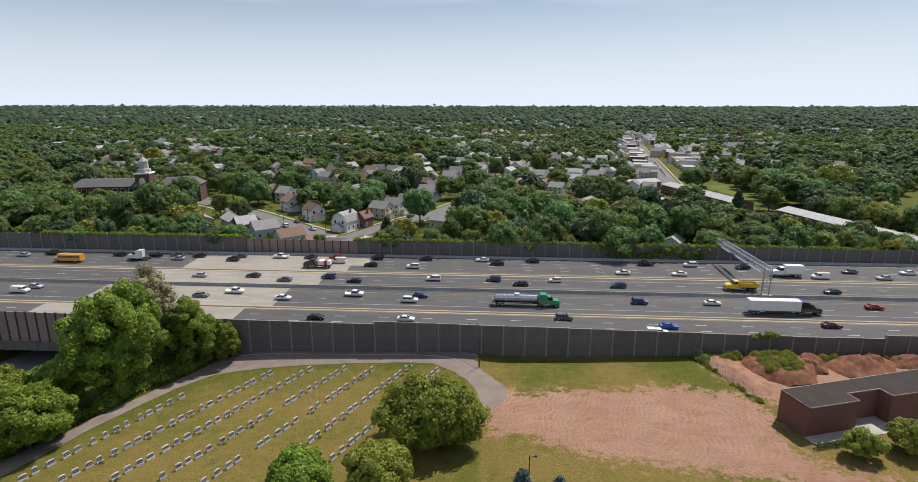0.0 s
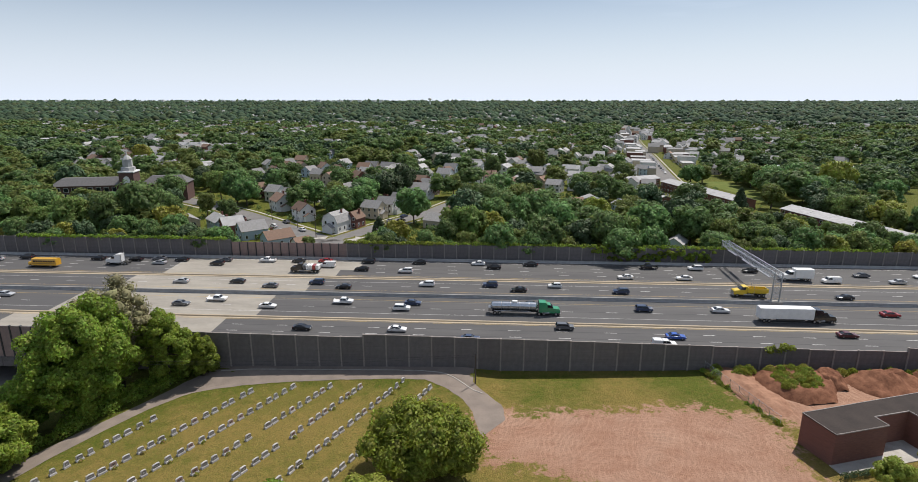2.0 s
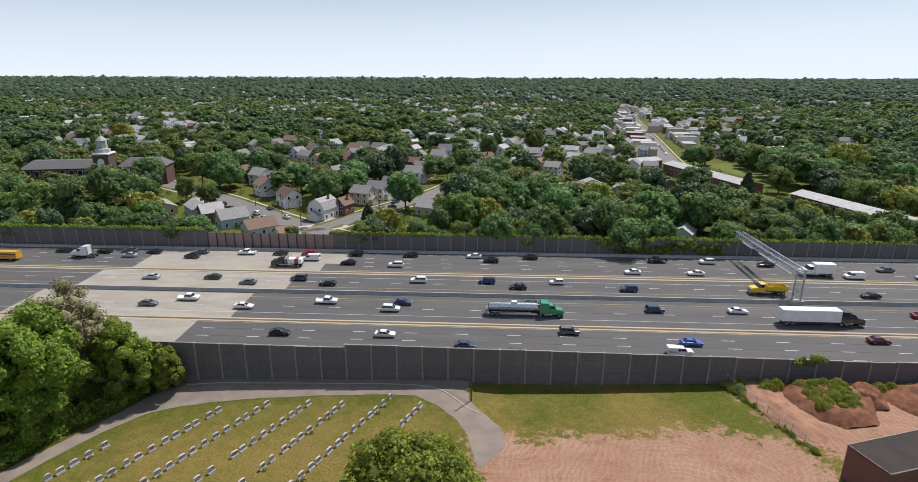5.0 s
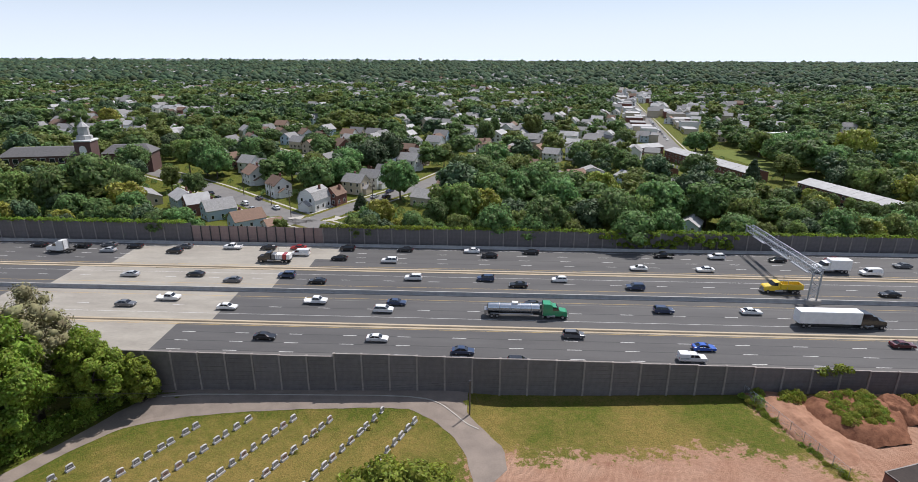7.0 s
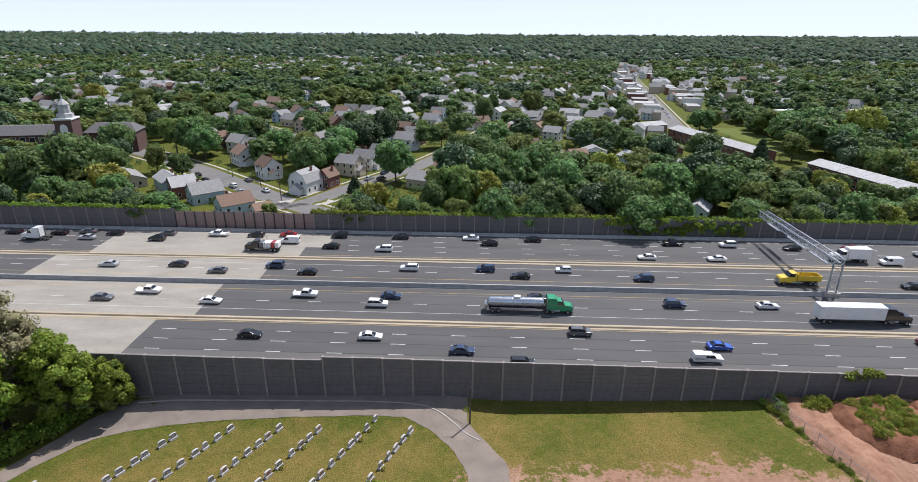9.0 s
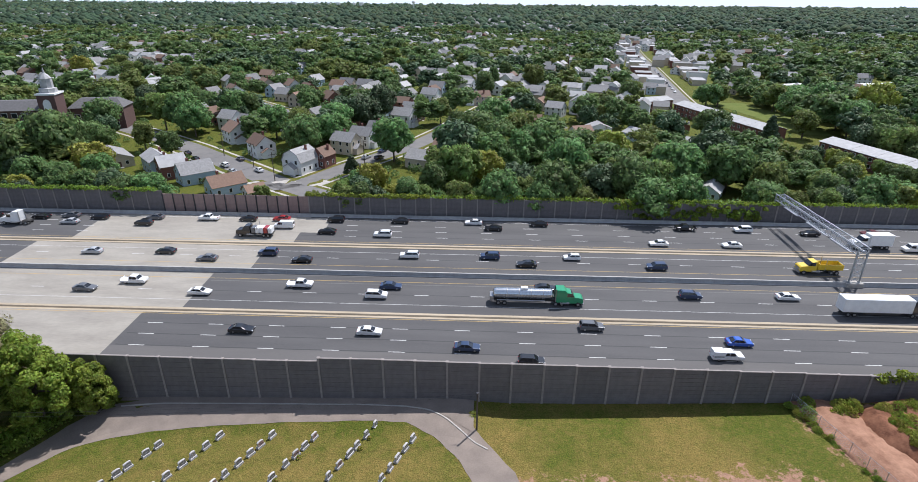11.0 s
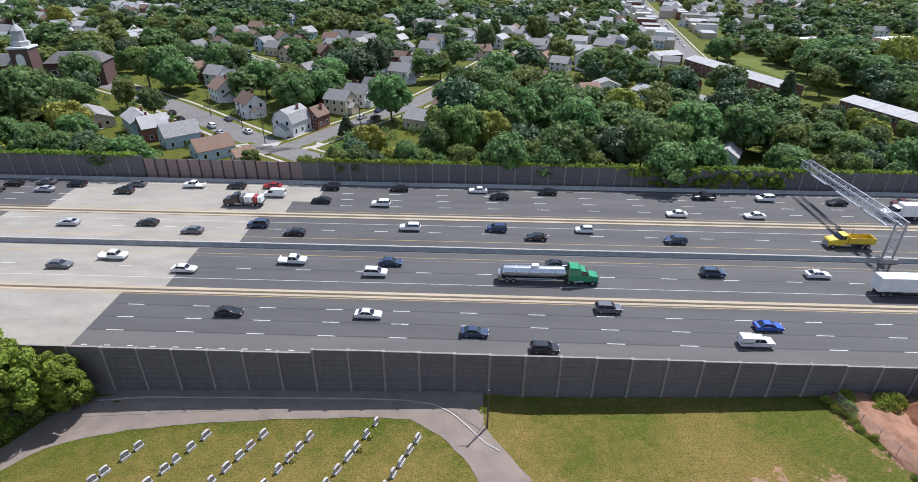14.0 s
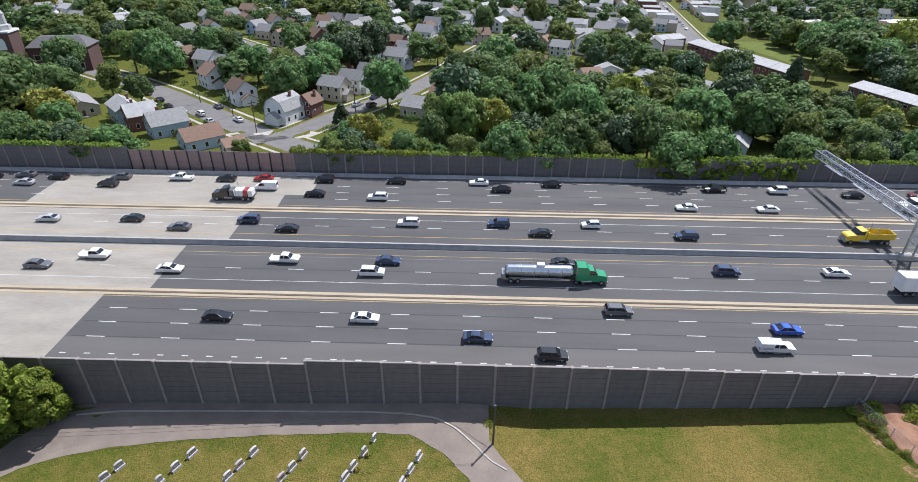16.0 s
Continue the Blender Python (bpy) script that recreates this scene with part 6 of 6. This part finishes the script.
def ivy(name, x0, x1, y, z0, z1, count, seed, label, depth=0.35):
    rng = np.random.default_rng(seed)
    xs = np.arange(x0, x1, 1.1)
    lumps = np.stack([xs + rng.uniform(-0.4, 0.4, len(xs)), np.full(len(xs), y) + rng.uniform(-depth, depth * 0.4, len(xs)), rng.uniform(z0, z1, len(xs)), rng.uniform(0.5, 1.0, len(xs))], 1)
    v, f = leaf_cloud(rng, lumps, count, 0.26)
    single(name, np_mesh(name, v, f, LEAF_NEAR), None, label, "ivy", "stuff")


ivy("ivy", 102, 143, 63.2, 3.0, 8.2, 5200, 1, "dense green ivy hanging over the noise wall", 0.5)
ivy("ivy", 104, 142, 63.2, 4.5, 8.4, 4200, 2, "dense green ivy hanging over the noise wall", 0.5)
ivy("ivy", 15, 50, 63.8, 8.0, 8.3, 2600, 3, "green ivy along the top of the noise wall", 0.3)
ivy("ivy", -110, -30, 63.8, 8.6, 8.9, 4200, 4, "green ivy along the top of the noise wall", 0.3)
ivy("ivy", 50, 200, 64.0, 8.0, 8.4, 4200, 5, "green ivy along the top of the noise wall", 0.3)
ivy("ivy", 127, 132, -10.7, 5.2, 6.1, 450, 6, "green creeper over the top of the near wall", 0.3)

# the belt of trees behind the far wall, and the town's trees
MID = [crown_meshes(100 + k, 12, r, 2000, 0.5, m, sh, 0.14) for k, (r, m, sh) in enumerate(((5.2, LEAF, "round"), (4.6, LEAF_GOLD, "round"), (5.8, LEAF, "round"), (3.8, LEAF, "tall"), (4.4, LEAF_GOLD, "tall"), (5.0, LEAF_DARK, "round"), (3.2, LEAF_DARK, "cone"), (4.8, LEAF_PALE, "round")))]
tr_ = random.Random(17)
LABELS = ["full-crowned green broadleaf tree"] * 5 + ["dark green full-crowned broadleaf tree", "dark green pointed conifer tree", "yellow-green full-crowned broadleaf tree"]
TREES = []


HOME = np.array([p for p in HOUSES if not (p[0] > 215 and p[1] < 175)])
_away = np.array((62.0, -85.0)) - HOME[:, :2]
HOME_DIR = _away / np.linalg.norm(_away, axis=1, keepdims=True)


HOME_REACH = np.where(HOME[:, 0] > 160, 26.0, 17.0)


def open_front(x, y):
    """Yards on the highway side of the houses stay clear of tall trees."""
    d = np.array((x, y)) - HOME[:, :2]
    s = (d * HOME_DIR).sum(1)
    p = np.abs(d[:, 0] * HOME_DIR[:, 1] - d[:, 1] * HOME_DIR[:, 0])
    return not ((s > 0) & (s < HOME_REACH) & (p < HOME[:, 2] * 0.85 + 1.0)).any()


def try_tree(x, y, i, scale, group, apart, clear=1.0):
    if scale > 0.65 and y > 84 and clear > 0.9 and not open_front(x, y):
        return False
    r = 4.4 * scale
    if any(math.hypot(x - a, y - b) < r * 0.55 + c * clear for a, b, c in HOUSES) or not street_clear(x, y, 2.0) or any((x - a) ** 2 + (y - b) ** 2 < (apart * scale) ** 2 for a, b in TREES):
        return False
    TREES.append((x, y))
    plant(MID[i], x, y, town_z(x, y), scale, tr_.uniform(0, 360), LABELS[i], group=group, flat=tr_.uniform(0.85, 1.15))
    return True


made = 0
for _ in range(3000):
    if made >= 135:
        break
    x = tr_.uniform(-190, 270)
    y = 67 + abs(tr_.gauss(0, 1)) * (13 if not 45 < x < 118 else 30)
    if -33 < x < 16 and (y > 73 or tr_.random() < 0.6):
        continue
    low = -33 < x < 20
    if -60 < x < 20 and y > 80:
        continue
    made += try_tree(x, y, tr_.choices(range(8), (3, 3, 3, 2, 2, 1.5, 0.2, 0.8))[0], tr_.uniform(0.4, 0.58) if low else tr_.uniform(0.55, 1.0) if x < 50 else tr_.uniform(0.7, 1.3) if x < 140 else tr_.uniform(0.6, 1.05), "trees behind the far noise wall", 3.9)
for x, y, i, sc in ((55.6, 116, 5, 1.75), (66, 112, 0, 1.4), (78, 118, 3, 1.35), (86, 128, 2, 1.45), (72, 132, 0, 1.5), (62, 150, 2, 1.5), (80, 152, 1, 1.55), (70, 172, 2, 1.6), 
                    (-88, 105, 2, 1.7), (-98, 96, 0, 1.4), (-112, 92, 1, 1.3), (-60, 127, 0, 0.8), (-8, 133, 2, 1.35), (0, 146, 0, 1.3), (-14, 150, 1, 1.4), (-2, 165, 2, 1.4), (-28, 158, 0, 1.2), (8, 176, 5, 1.5), (14, 192, 5, 1.4), (40, 232, 5, 1.5),
                    (-75, 168, 0, 1.4), (-66, 160, 2, 1.2), (-95, 185, 1, 1.3), (-84, 200, 2, 1.5), (-60, 190, 0, 1.3), (17, 108, 6, 0.85), (12, 122, 7, 0.6), (33, 141, 1, 0.6), (-108, 160, 2, 1.3), (-98, 166, 0, 1.3), (-168, 138, 0, 1.2), (-86, 172, 1, 1.3), (255, 265, 2, 1.5), (266, 285, 0, 1.6), (285, 240, 7, 1.9), (300, 215, 0, 1.5), (262, 232, 1, 1.2),
                    (215, 300, 0, 1.5), (190, 215, 5, 1.4), (205, 190, 6, 1.3), (180, 200, 0, 1.5), (160, 215, 1, 1.2), (250, 190, 6, 1.3)):
    try_tree(x, y, i, sc, "town trees", 1.0, 0.55)
# round the apartment rows: low trees before the nearer row, tall ones behind it
for k in range(24):
    c, front = -38 + (k % 12) * 6.8 + tr_.uniform(-2, 2), k < 12
    off = tr_.uniform(11.5, 15) if front else -tr_.uniform(13, 26)
    x, y = 232 - 0.25 * c - 0.97 * off, 132 + 0.97 * c - 0.25 * off
    i = tr_.choices(range(8), (3, 3, 3, 1, 1, 2, 0.3, 2))[0]
    TREES.append((x, y))
    plant(MID[i], x, y, town_z(x, y), tr_.uniform(0.52, 0.66) if front else tr_.uniform(0.95, 1.4), tr_.uniform(0, 360), LABELS[i], group="town trees")
for x, y, i, sc in ((194, 136, 2, 0.8), (186, 122, 0, 0.95), (203, 131, 1, 0.7), (196, 112, 7, 0.9), (182, 138, 5, 0.8), (214, 112, 2, 0.7)):
    TREES.append((x, y))
    plant(MID[i], x, y, town_z(x, y), sc, tr_.uniform(0, 360), LABELS[i], group="town trees")
made = 0
for _ in range(14000):
    if made >= 105:
        break
    y = 95 + (tr_.random() ** 1.35) * 330
    x = tr_.uniform(-0.84 * y - 75, 0.84 * y + 80)
    if (-65 < x < 55 and y < 125) or (229 < x < 249 and 222 < y < 300):
        continue
    made += try_tree(x, y, tr_.choices(range(8), (3, 3, 3, 2, 1.5, 2, 0.5, 1))[0], tr_.uniform(0.8, 1.3) if -130 < x < 100 else tr_.uniform(0.9, 1.55), "town trees", 5.6)


# undergrowth along the back of the far wall
ur = np.random.default_rng(31)
ux = ur.uniform(-200, 300, 420)
ux = ux[(ux < -30) | (ux > 18)]
ul = np.stack([ux, 66 + np.abs(ur.normal(size=len(ux))) * 6, np.zeros(len(ux)), ur.uniform(1.4, 3.0, len(ux))], 1)
ul[:, 2] = [town_z(a, b) + c * 0.8 for a, b, c in zip(ul[:, 0], ul[:, 1], ul[:, 3])]
uv, uf = leaf_cloud(ur, ul, 26000, 0.45)
single("undergrowth", np_mesh("undergrowth", uv, uf, LEAF), None, "thick green undergrowth behind the noise wall", "undergrowth", "stuff")


# shrubs under the trees beside the drive
sr_ = np.random.default_rng(44)
line = np.array(resample([(2.5, -14.8), (-2.0, -19.0), (-6.5, -27.5), (-11.0, -36.0), (-18.0, -46.5), (-28, -61)], 64))
sl = np.stack([line[:, 0] - np.abs(sr_.normal(size=64)) * 2.2 - 0.6, line[:, 1] + np.abs(sr_.normal(size=64)) * 0.8, np.zeros(64), sr_.uniform(0.9, 2.3, 64)], 1)
sl[:, 2] = [land_z(a, b) + c * 0.6 for a, b, c in zip(sl[:, 0], sl[:, 1], sl[:, 3])]
bv, bf = leaf_cloud(sr_, sl, 15000, 0.24)
single("shrubs", np_mesh("shrubs", bv, bf, LEAF_NEAR), None, "dense green shrubs under the trees beside the drive", "shrubs", "stuff")
# garden shrubs and hedges among the town houses
yards = []
while len(yards) < 900:
    y = 88 + sr_.random() * 260
    x = sr_.uniform(-0.8 * y - 40, 0.8 * y + 60)
    if street_clear(x, y, 2.5) and np.hypot(HOME[:, 0] - x, HOME[:, 1] - y).min() > 4.5 and not (226 < x < 262 and 216 < y < 324):
        c = sr_.uniform(0.6, 2.0)
        yards.append((x, y, town_z(x, y) + c * 0.55, c))
bv, bf = leaf_cloud(sr_, np.array(yards), 60000, 0.34)
single("garden_shrubs", np_mesh("garden_shrubs", bv, bf, LEAF), None, "green shrubs and hedges in the gardens of the town", "shrubs", "stuff")


# ---- far woods and roofs, to the horizon ----
# blue added to all three greens stands in for haze over the distance
LEAF_FAR = mat("hazed_distant_leaves", (0.040, 0.074, 0.041), (0.072, 0.115, 0.064), 0.8, 0.012, island=0.34, spec=0.12, fine=9, through_light=0.25)
LEAF_FAR_GOLD = mat("hazed_distant_pale_leaves", (0.054, 0.082, 0.038), (0.090, 0.124, 0.060), 0.8, 0.012, island=0.34, spec=0.12, fine=9, through_light=0.25)
LEAF_FAR_DARK = mat("hazed_distant_dark_leaves", (0.030, 0.056, 0.036), (0.052, 0.084, 0.052), 0.8, 0.012, island=0.34, spec=0.12, fine=9, through_light=0.25)
fr = np.random.default_rng(9)
FAR_HOMES = []
while len(FAR_HOMES) < 2100:
    y = 250 + fr.random() ** 1.5 * 2700
    x = fr.uniform(-0.9, 0.9) * y + fr.uniform(-40, 40)
    street = math.sin((x * 0.93 - y * 0.38) / 14.0)
    dense = noise.noise(Vector((x * 0.0035, y * 0.0025, 4.2)))
    if (dense > (-0.12 if x < 0.25 * y else -0.3) or fr.random() < 0.12) and abs(street) > 0.45 and (y > 560 or (street_clear(x, y, 9) and np.hypot(HOME[:, 0] - x, HOME[:, 1] - y).min() > 18 and not 205 < x < 275)):
        FAR_HOMES.append((x, y))
FAR_XY = np.array(FAR_HOMES)


def low_crown(seed, leaf_count, size, shape, n=22):
    """Points and faces of a lighter crown, 12 m tall, for the woods."""
    crown = crown_meshes(seed, 12, 5.0 if shape == "round" else 3.9, leaf_count, size, LEAF, shape, 0.14, n=n)[1]
    pts = np.empty(len(crown.vertices) * 3, np.float32)
    crown.vertices.foreach_get("co", pts)
    tri = np.empty(len(crown.polygons) * 3, np.int32)
    crown.polygons.foreach_get("vertices", tri)
    bpy.data.meshes.remove(crown)
    return pts.reshape(-1, 3), tri.reshape(-1, 3)


def far_woods():
    """Crowns of many sizes, in rows that thin out with distance, open where houses stand."""
    rng = np.random.default_rng(5)
    near_kinds = [low_crown(300 + k, 900, 0.62, "tall" if k % 3 == 2 else "round") for k in range(6)]
    mid_kinds = [low_crown(320 + k, 200, 0.95, "tall" if k % 3 == 2 else "round", 14) for k in range(6)]
    far_kinds = [low_crown(340 + k, 80, 1.5, "tall" if k % 4 == 3 else "round", 9) for k in range(6)]
    piles = {key: [[], [], 0] for key in ("near_green", "near_gold", "near_dark", "far_green", "far_gold", "far_dark")}

    def put(key, pts, tri):
        v, f, n = piles[key]
        v.append(pts)
        f.append(tri + n)
        piles[key][2] += len(pts)

    d, hi = 95.0, 4850.0
    TREE_XY = np.array(TREES)
    near_homes = np.array([(p, q, c) for p, q, c in HOUSES])
    while d < hi:
        cell = 11.5 + max(0, d - 330) * 0.0092
        half = 0.92 * d + 110
        n = int(2 * half / cell)
        x = -half + (np.arange(n) + rng.uniform(0.0, 1.0, n)) * cell
        y = d + rng.uniform(-0.6, 0.6, n) * cell
        keep = rng.random(n) < (0.84 if d < 900 else 0.9)
        if d < 600:
            gap = np.hypot(x[:, None] - near_homes[None, :, 0], y[:, None] - near_homes[None, :, 1] + 4) - near_homes[None, :, 2] * 0.9 - 3
            keep &= gap.min(1) > 0
            if d < 460:
                keep &= np.hypot(x[:, None] - TREE_XY[None, :, 0], y[:, None] - TREE_XY[None, :, 1]).min(1) > 5.5
                keep &= np.array([street_clear(a, b, 4.0) and street_clear(a, b + 9, 2.0) and street_clear(a, b + 17, 0.0) and open_front(a, b) for a, b in zip(x, y)])
                keep &= ~((x > -68) & (x < 56) & (y < 128)) & ~((x > 229) & (x < 249) & (y > 222) & (y < 300))
        if 240 < d < 2990:
            dx, dy = np.abs(x[:, None] - FAR_XY[None, :, 0]), y[:, None] - FAR_XY[None, :, 1]
            keep &= ~((dx < 7.0) & (dy > -27) & (dy < 7)).any(1)
        keep &= np.abs(x - np.interp(y, [353, 534, 689, 1185, 1500], [214, 245, 271, 363, 425])) > np.where(y < 1250, np.where(y < 900, 34, 20), 0)
        thin = (x > -130) & (x < 100) & (y > 125) & (y < 350)
        keep &= ~thin | (rng.random(n) < 0.7)
        for a, b in zip(x[keep], y[keep]):
            big = float(np.clip(rng.lognormal(0, 0.4), 0.45, 2.0))
            stand = noise.noise(Vector((a * 0.006, b * 0.006, 1.0)))
            h, r = (12.0 + 4.5 * stand) * (0.5 + 0.5 * big) + rng.uniform(-1, 1), cell * 0.56 * big
            z = town_z(a, b)
            tone = noise.noise(Vector((a * 0.011, b * 0.008, 7.0))) + rng.normal() * 0.3
            tone = "dark" if tone < -0.3 else "gold" if tone > 0.33 else "green"
            if d < 1150:
                if -130 < a < 100 and 125 < b < 350:
                    h = h * 0.85
                pts, tri = (near_kinds if d < 330 else mid_kinds if d < 620 else far_kinds)[rng.integers(6)]
                t = rng.uniform(0, 6.28)
                c, s_ = math.cos(t), math.sin(t)
                k, kz = min(r, h * 0.62) / 5.0, h / 12.0
                put("near_" + tone, np.stack([(pts[:, 0] * c - pts[:, 1] * s_) * k + a, (pts[:, 0] * s_ + pts[:, 1] * c) * k + b, pts[:, 2] * kz + z], 1), tri)
                continue
            lumps = 5 if d < 1700 else 3
            turn = rng.uniform(0, 6.28)
            for k in range(lumps):
                # one clump on top, the rest in a ring round the shoulders
                ring = 0.0 if k == 0 else r * rng.uniform(0.42, 0.62)
                ang = turn + k * 6.283 / max(1, lumps - 1) + rng.uniform(-0.3, 0.3)
                jig = 1 + rng.normal(size=(len(ICO1_V), 1)) * 0.14
                rr = r * rng.uniform(0.46, 0.6)
                zc = z + h - rr * 0.8 - (0 if k == 0 else r * rng.uniform(0.3, 0.6))
                put("far_" + tone, ICO1_V * jig * (rr, rr, rr * 0.9) + (a + math.cos(ang) * ring, b + math.sin(ang) * ring, zc), ICO1_F)
        d += cell * 0.86
    for key, m, label in (("near_green", LEAF, "green trees standing between the town houses"), ("near_gold", LEAF_GOLD, "yellow-green trees standing between the town houses"), ("near_dark", LEAF_DARK, "dark green trees standing between the town houses"),
                          ("far_green", LEAF_FAR, "green tree canopy out to the horizon"), ("far_gold", LEAF_FAR_GOLD, "yellow-green stands in the canopy out to the horizon"), ("far_dark", LEAF_FAR_DARK, "dark green stands in the canopy out to the horizon")):
        name = "town_woods" if "near" in key else "far_woods"
        single(name, np_mesh(name, np.concatenate(piles[key][0]), np.concatenate(piles[key][1]), m), None, label, "woods", "stuff")


far_woods()
sets = [(SIDING, ROOF_GREY, Shape(), Shape()), (SIDING, ROOF_PALE, Shape(), Shape()), (SIDING_TAN, ROOF_GREY, Shape(), Shape()), (BRICK, ROOF_BROWN, Shape(), Shape())]
far_panes = Shape()
for x, y in FAR_HOMES:
    wall_m, roof_m, walls, roofs = sets[fr.choice(4, p=(0.48, 0.27, 0.18, 0.07))]
    a = math.radians(fr.choice((-22, 68)) + fr.uniform(-8, 8))
    w, d, h, rise = fr.uniform(3.8, 5.2), fr.uniform(4.5, 6.5), fr.uniform(5.6, 8.5), fr.uniform(2.4, 3.6)
    z = town_z(x, y)
    c, s_ = math.cos(a), math.sin(a)
    put = lambda u, v, t: (x + u * c - v * s_, y + u * s_ + v * c, z + t)
    walls.loft([[put(u, v, t) for u, t in ((-w, 0), (w, 0), (w, h), (0, h + rise), (-w, h))] for v in (-d, d)])
    for o in (-1, 1):
        roofs.loft([[put(o * (w + 0.4), v, h - 0.2), put(0, v, h + rise + 0.03), put(0, v, h + rise + 0.28), put(o * (w + 0.4), v, h + 0.05)] for v in (-d - 0.4, d + 0.4)])
    if y < 900:
        for zz in (1.5, 4.4):
            for u in (-w * 0.45, w * 0.45):
                far_panes.add([put(u + e, -d - 0.05, zz + g) for e, g in ((-0.7, 0), (0.7, 0), (0.7, 1.5), (-0.7, 1.5))], [(0, 1, 2, 3)])
for wall_m, roof_m, walls, roofs in sets:
    single("far_house_walls", walls, wall_m, "distant house walls among the trees", "houses", "stuff")
    single("far_house_roofs", roofs, roof_m, "distant house roofs among the trees", "roofs", "stuff")
single("far_house_windows", far_panes, WINDOW, "dark windows of distant houses", "windows", "stuff")
# pale tanks and sheds of a far industrial edge
tanks = Shape()
for k in range(46):
    x, y = -3600 + k * 62 + fr.uniform(-20, 20), 4300 + fr.uniform(-150, 150)
    tanks.prism([(x + 18 * math.cos(t), y + 18 * math.sin(t)) for t in (2 * math.pi * i / 8 for i in range(8))], town_z(x, y), town_z(x, y) + fr.uniform(12, 26))
single("far_storage_tanks", tanks, TRIM, "pale storage tanks on the horizon", "tanks", "stuff")
hills = Shape()
for x, w, h in ((2350, 520, 26), (3600, 900, 30), (4300, 700, 34), (-3200, 900, 12)):
    hills.loft([[(x + w * f, 4880, 10) for f in (-1, 1)] + [(x + w * 0.4, 4880, 33 + h * 0.4), (x, 4880, 36 + h * 0.5), (x - w * 0.4, 4880, 33 + h * 0.4)],
                [(x + w * f, 4895, 10) for f in (-1, 1)] + [(x + w * 0.4, 4895, 33 + h * 0.4), (x, 4895, 36 + h * 0.5), (x - w * 0.4, 4895, 33 + h * 0.4)]])
single("far_hills", hills, LEAF_FAR, "low wooded hills on the horizon", "hills", "structure")
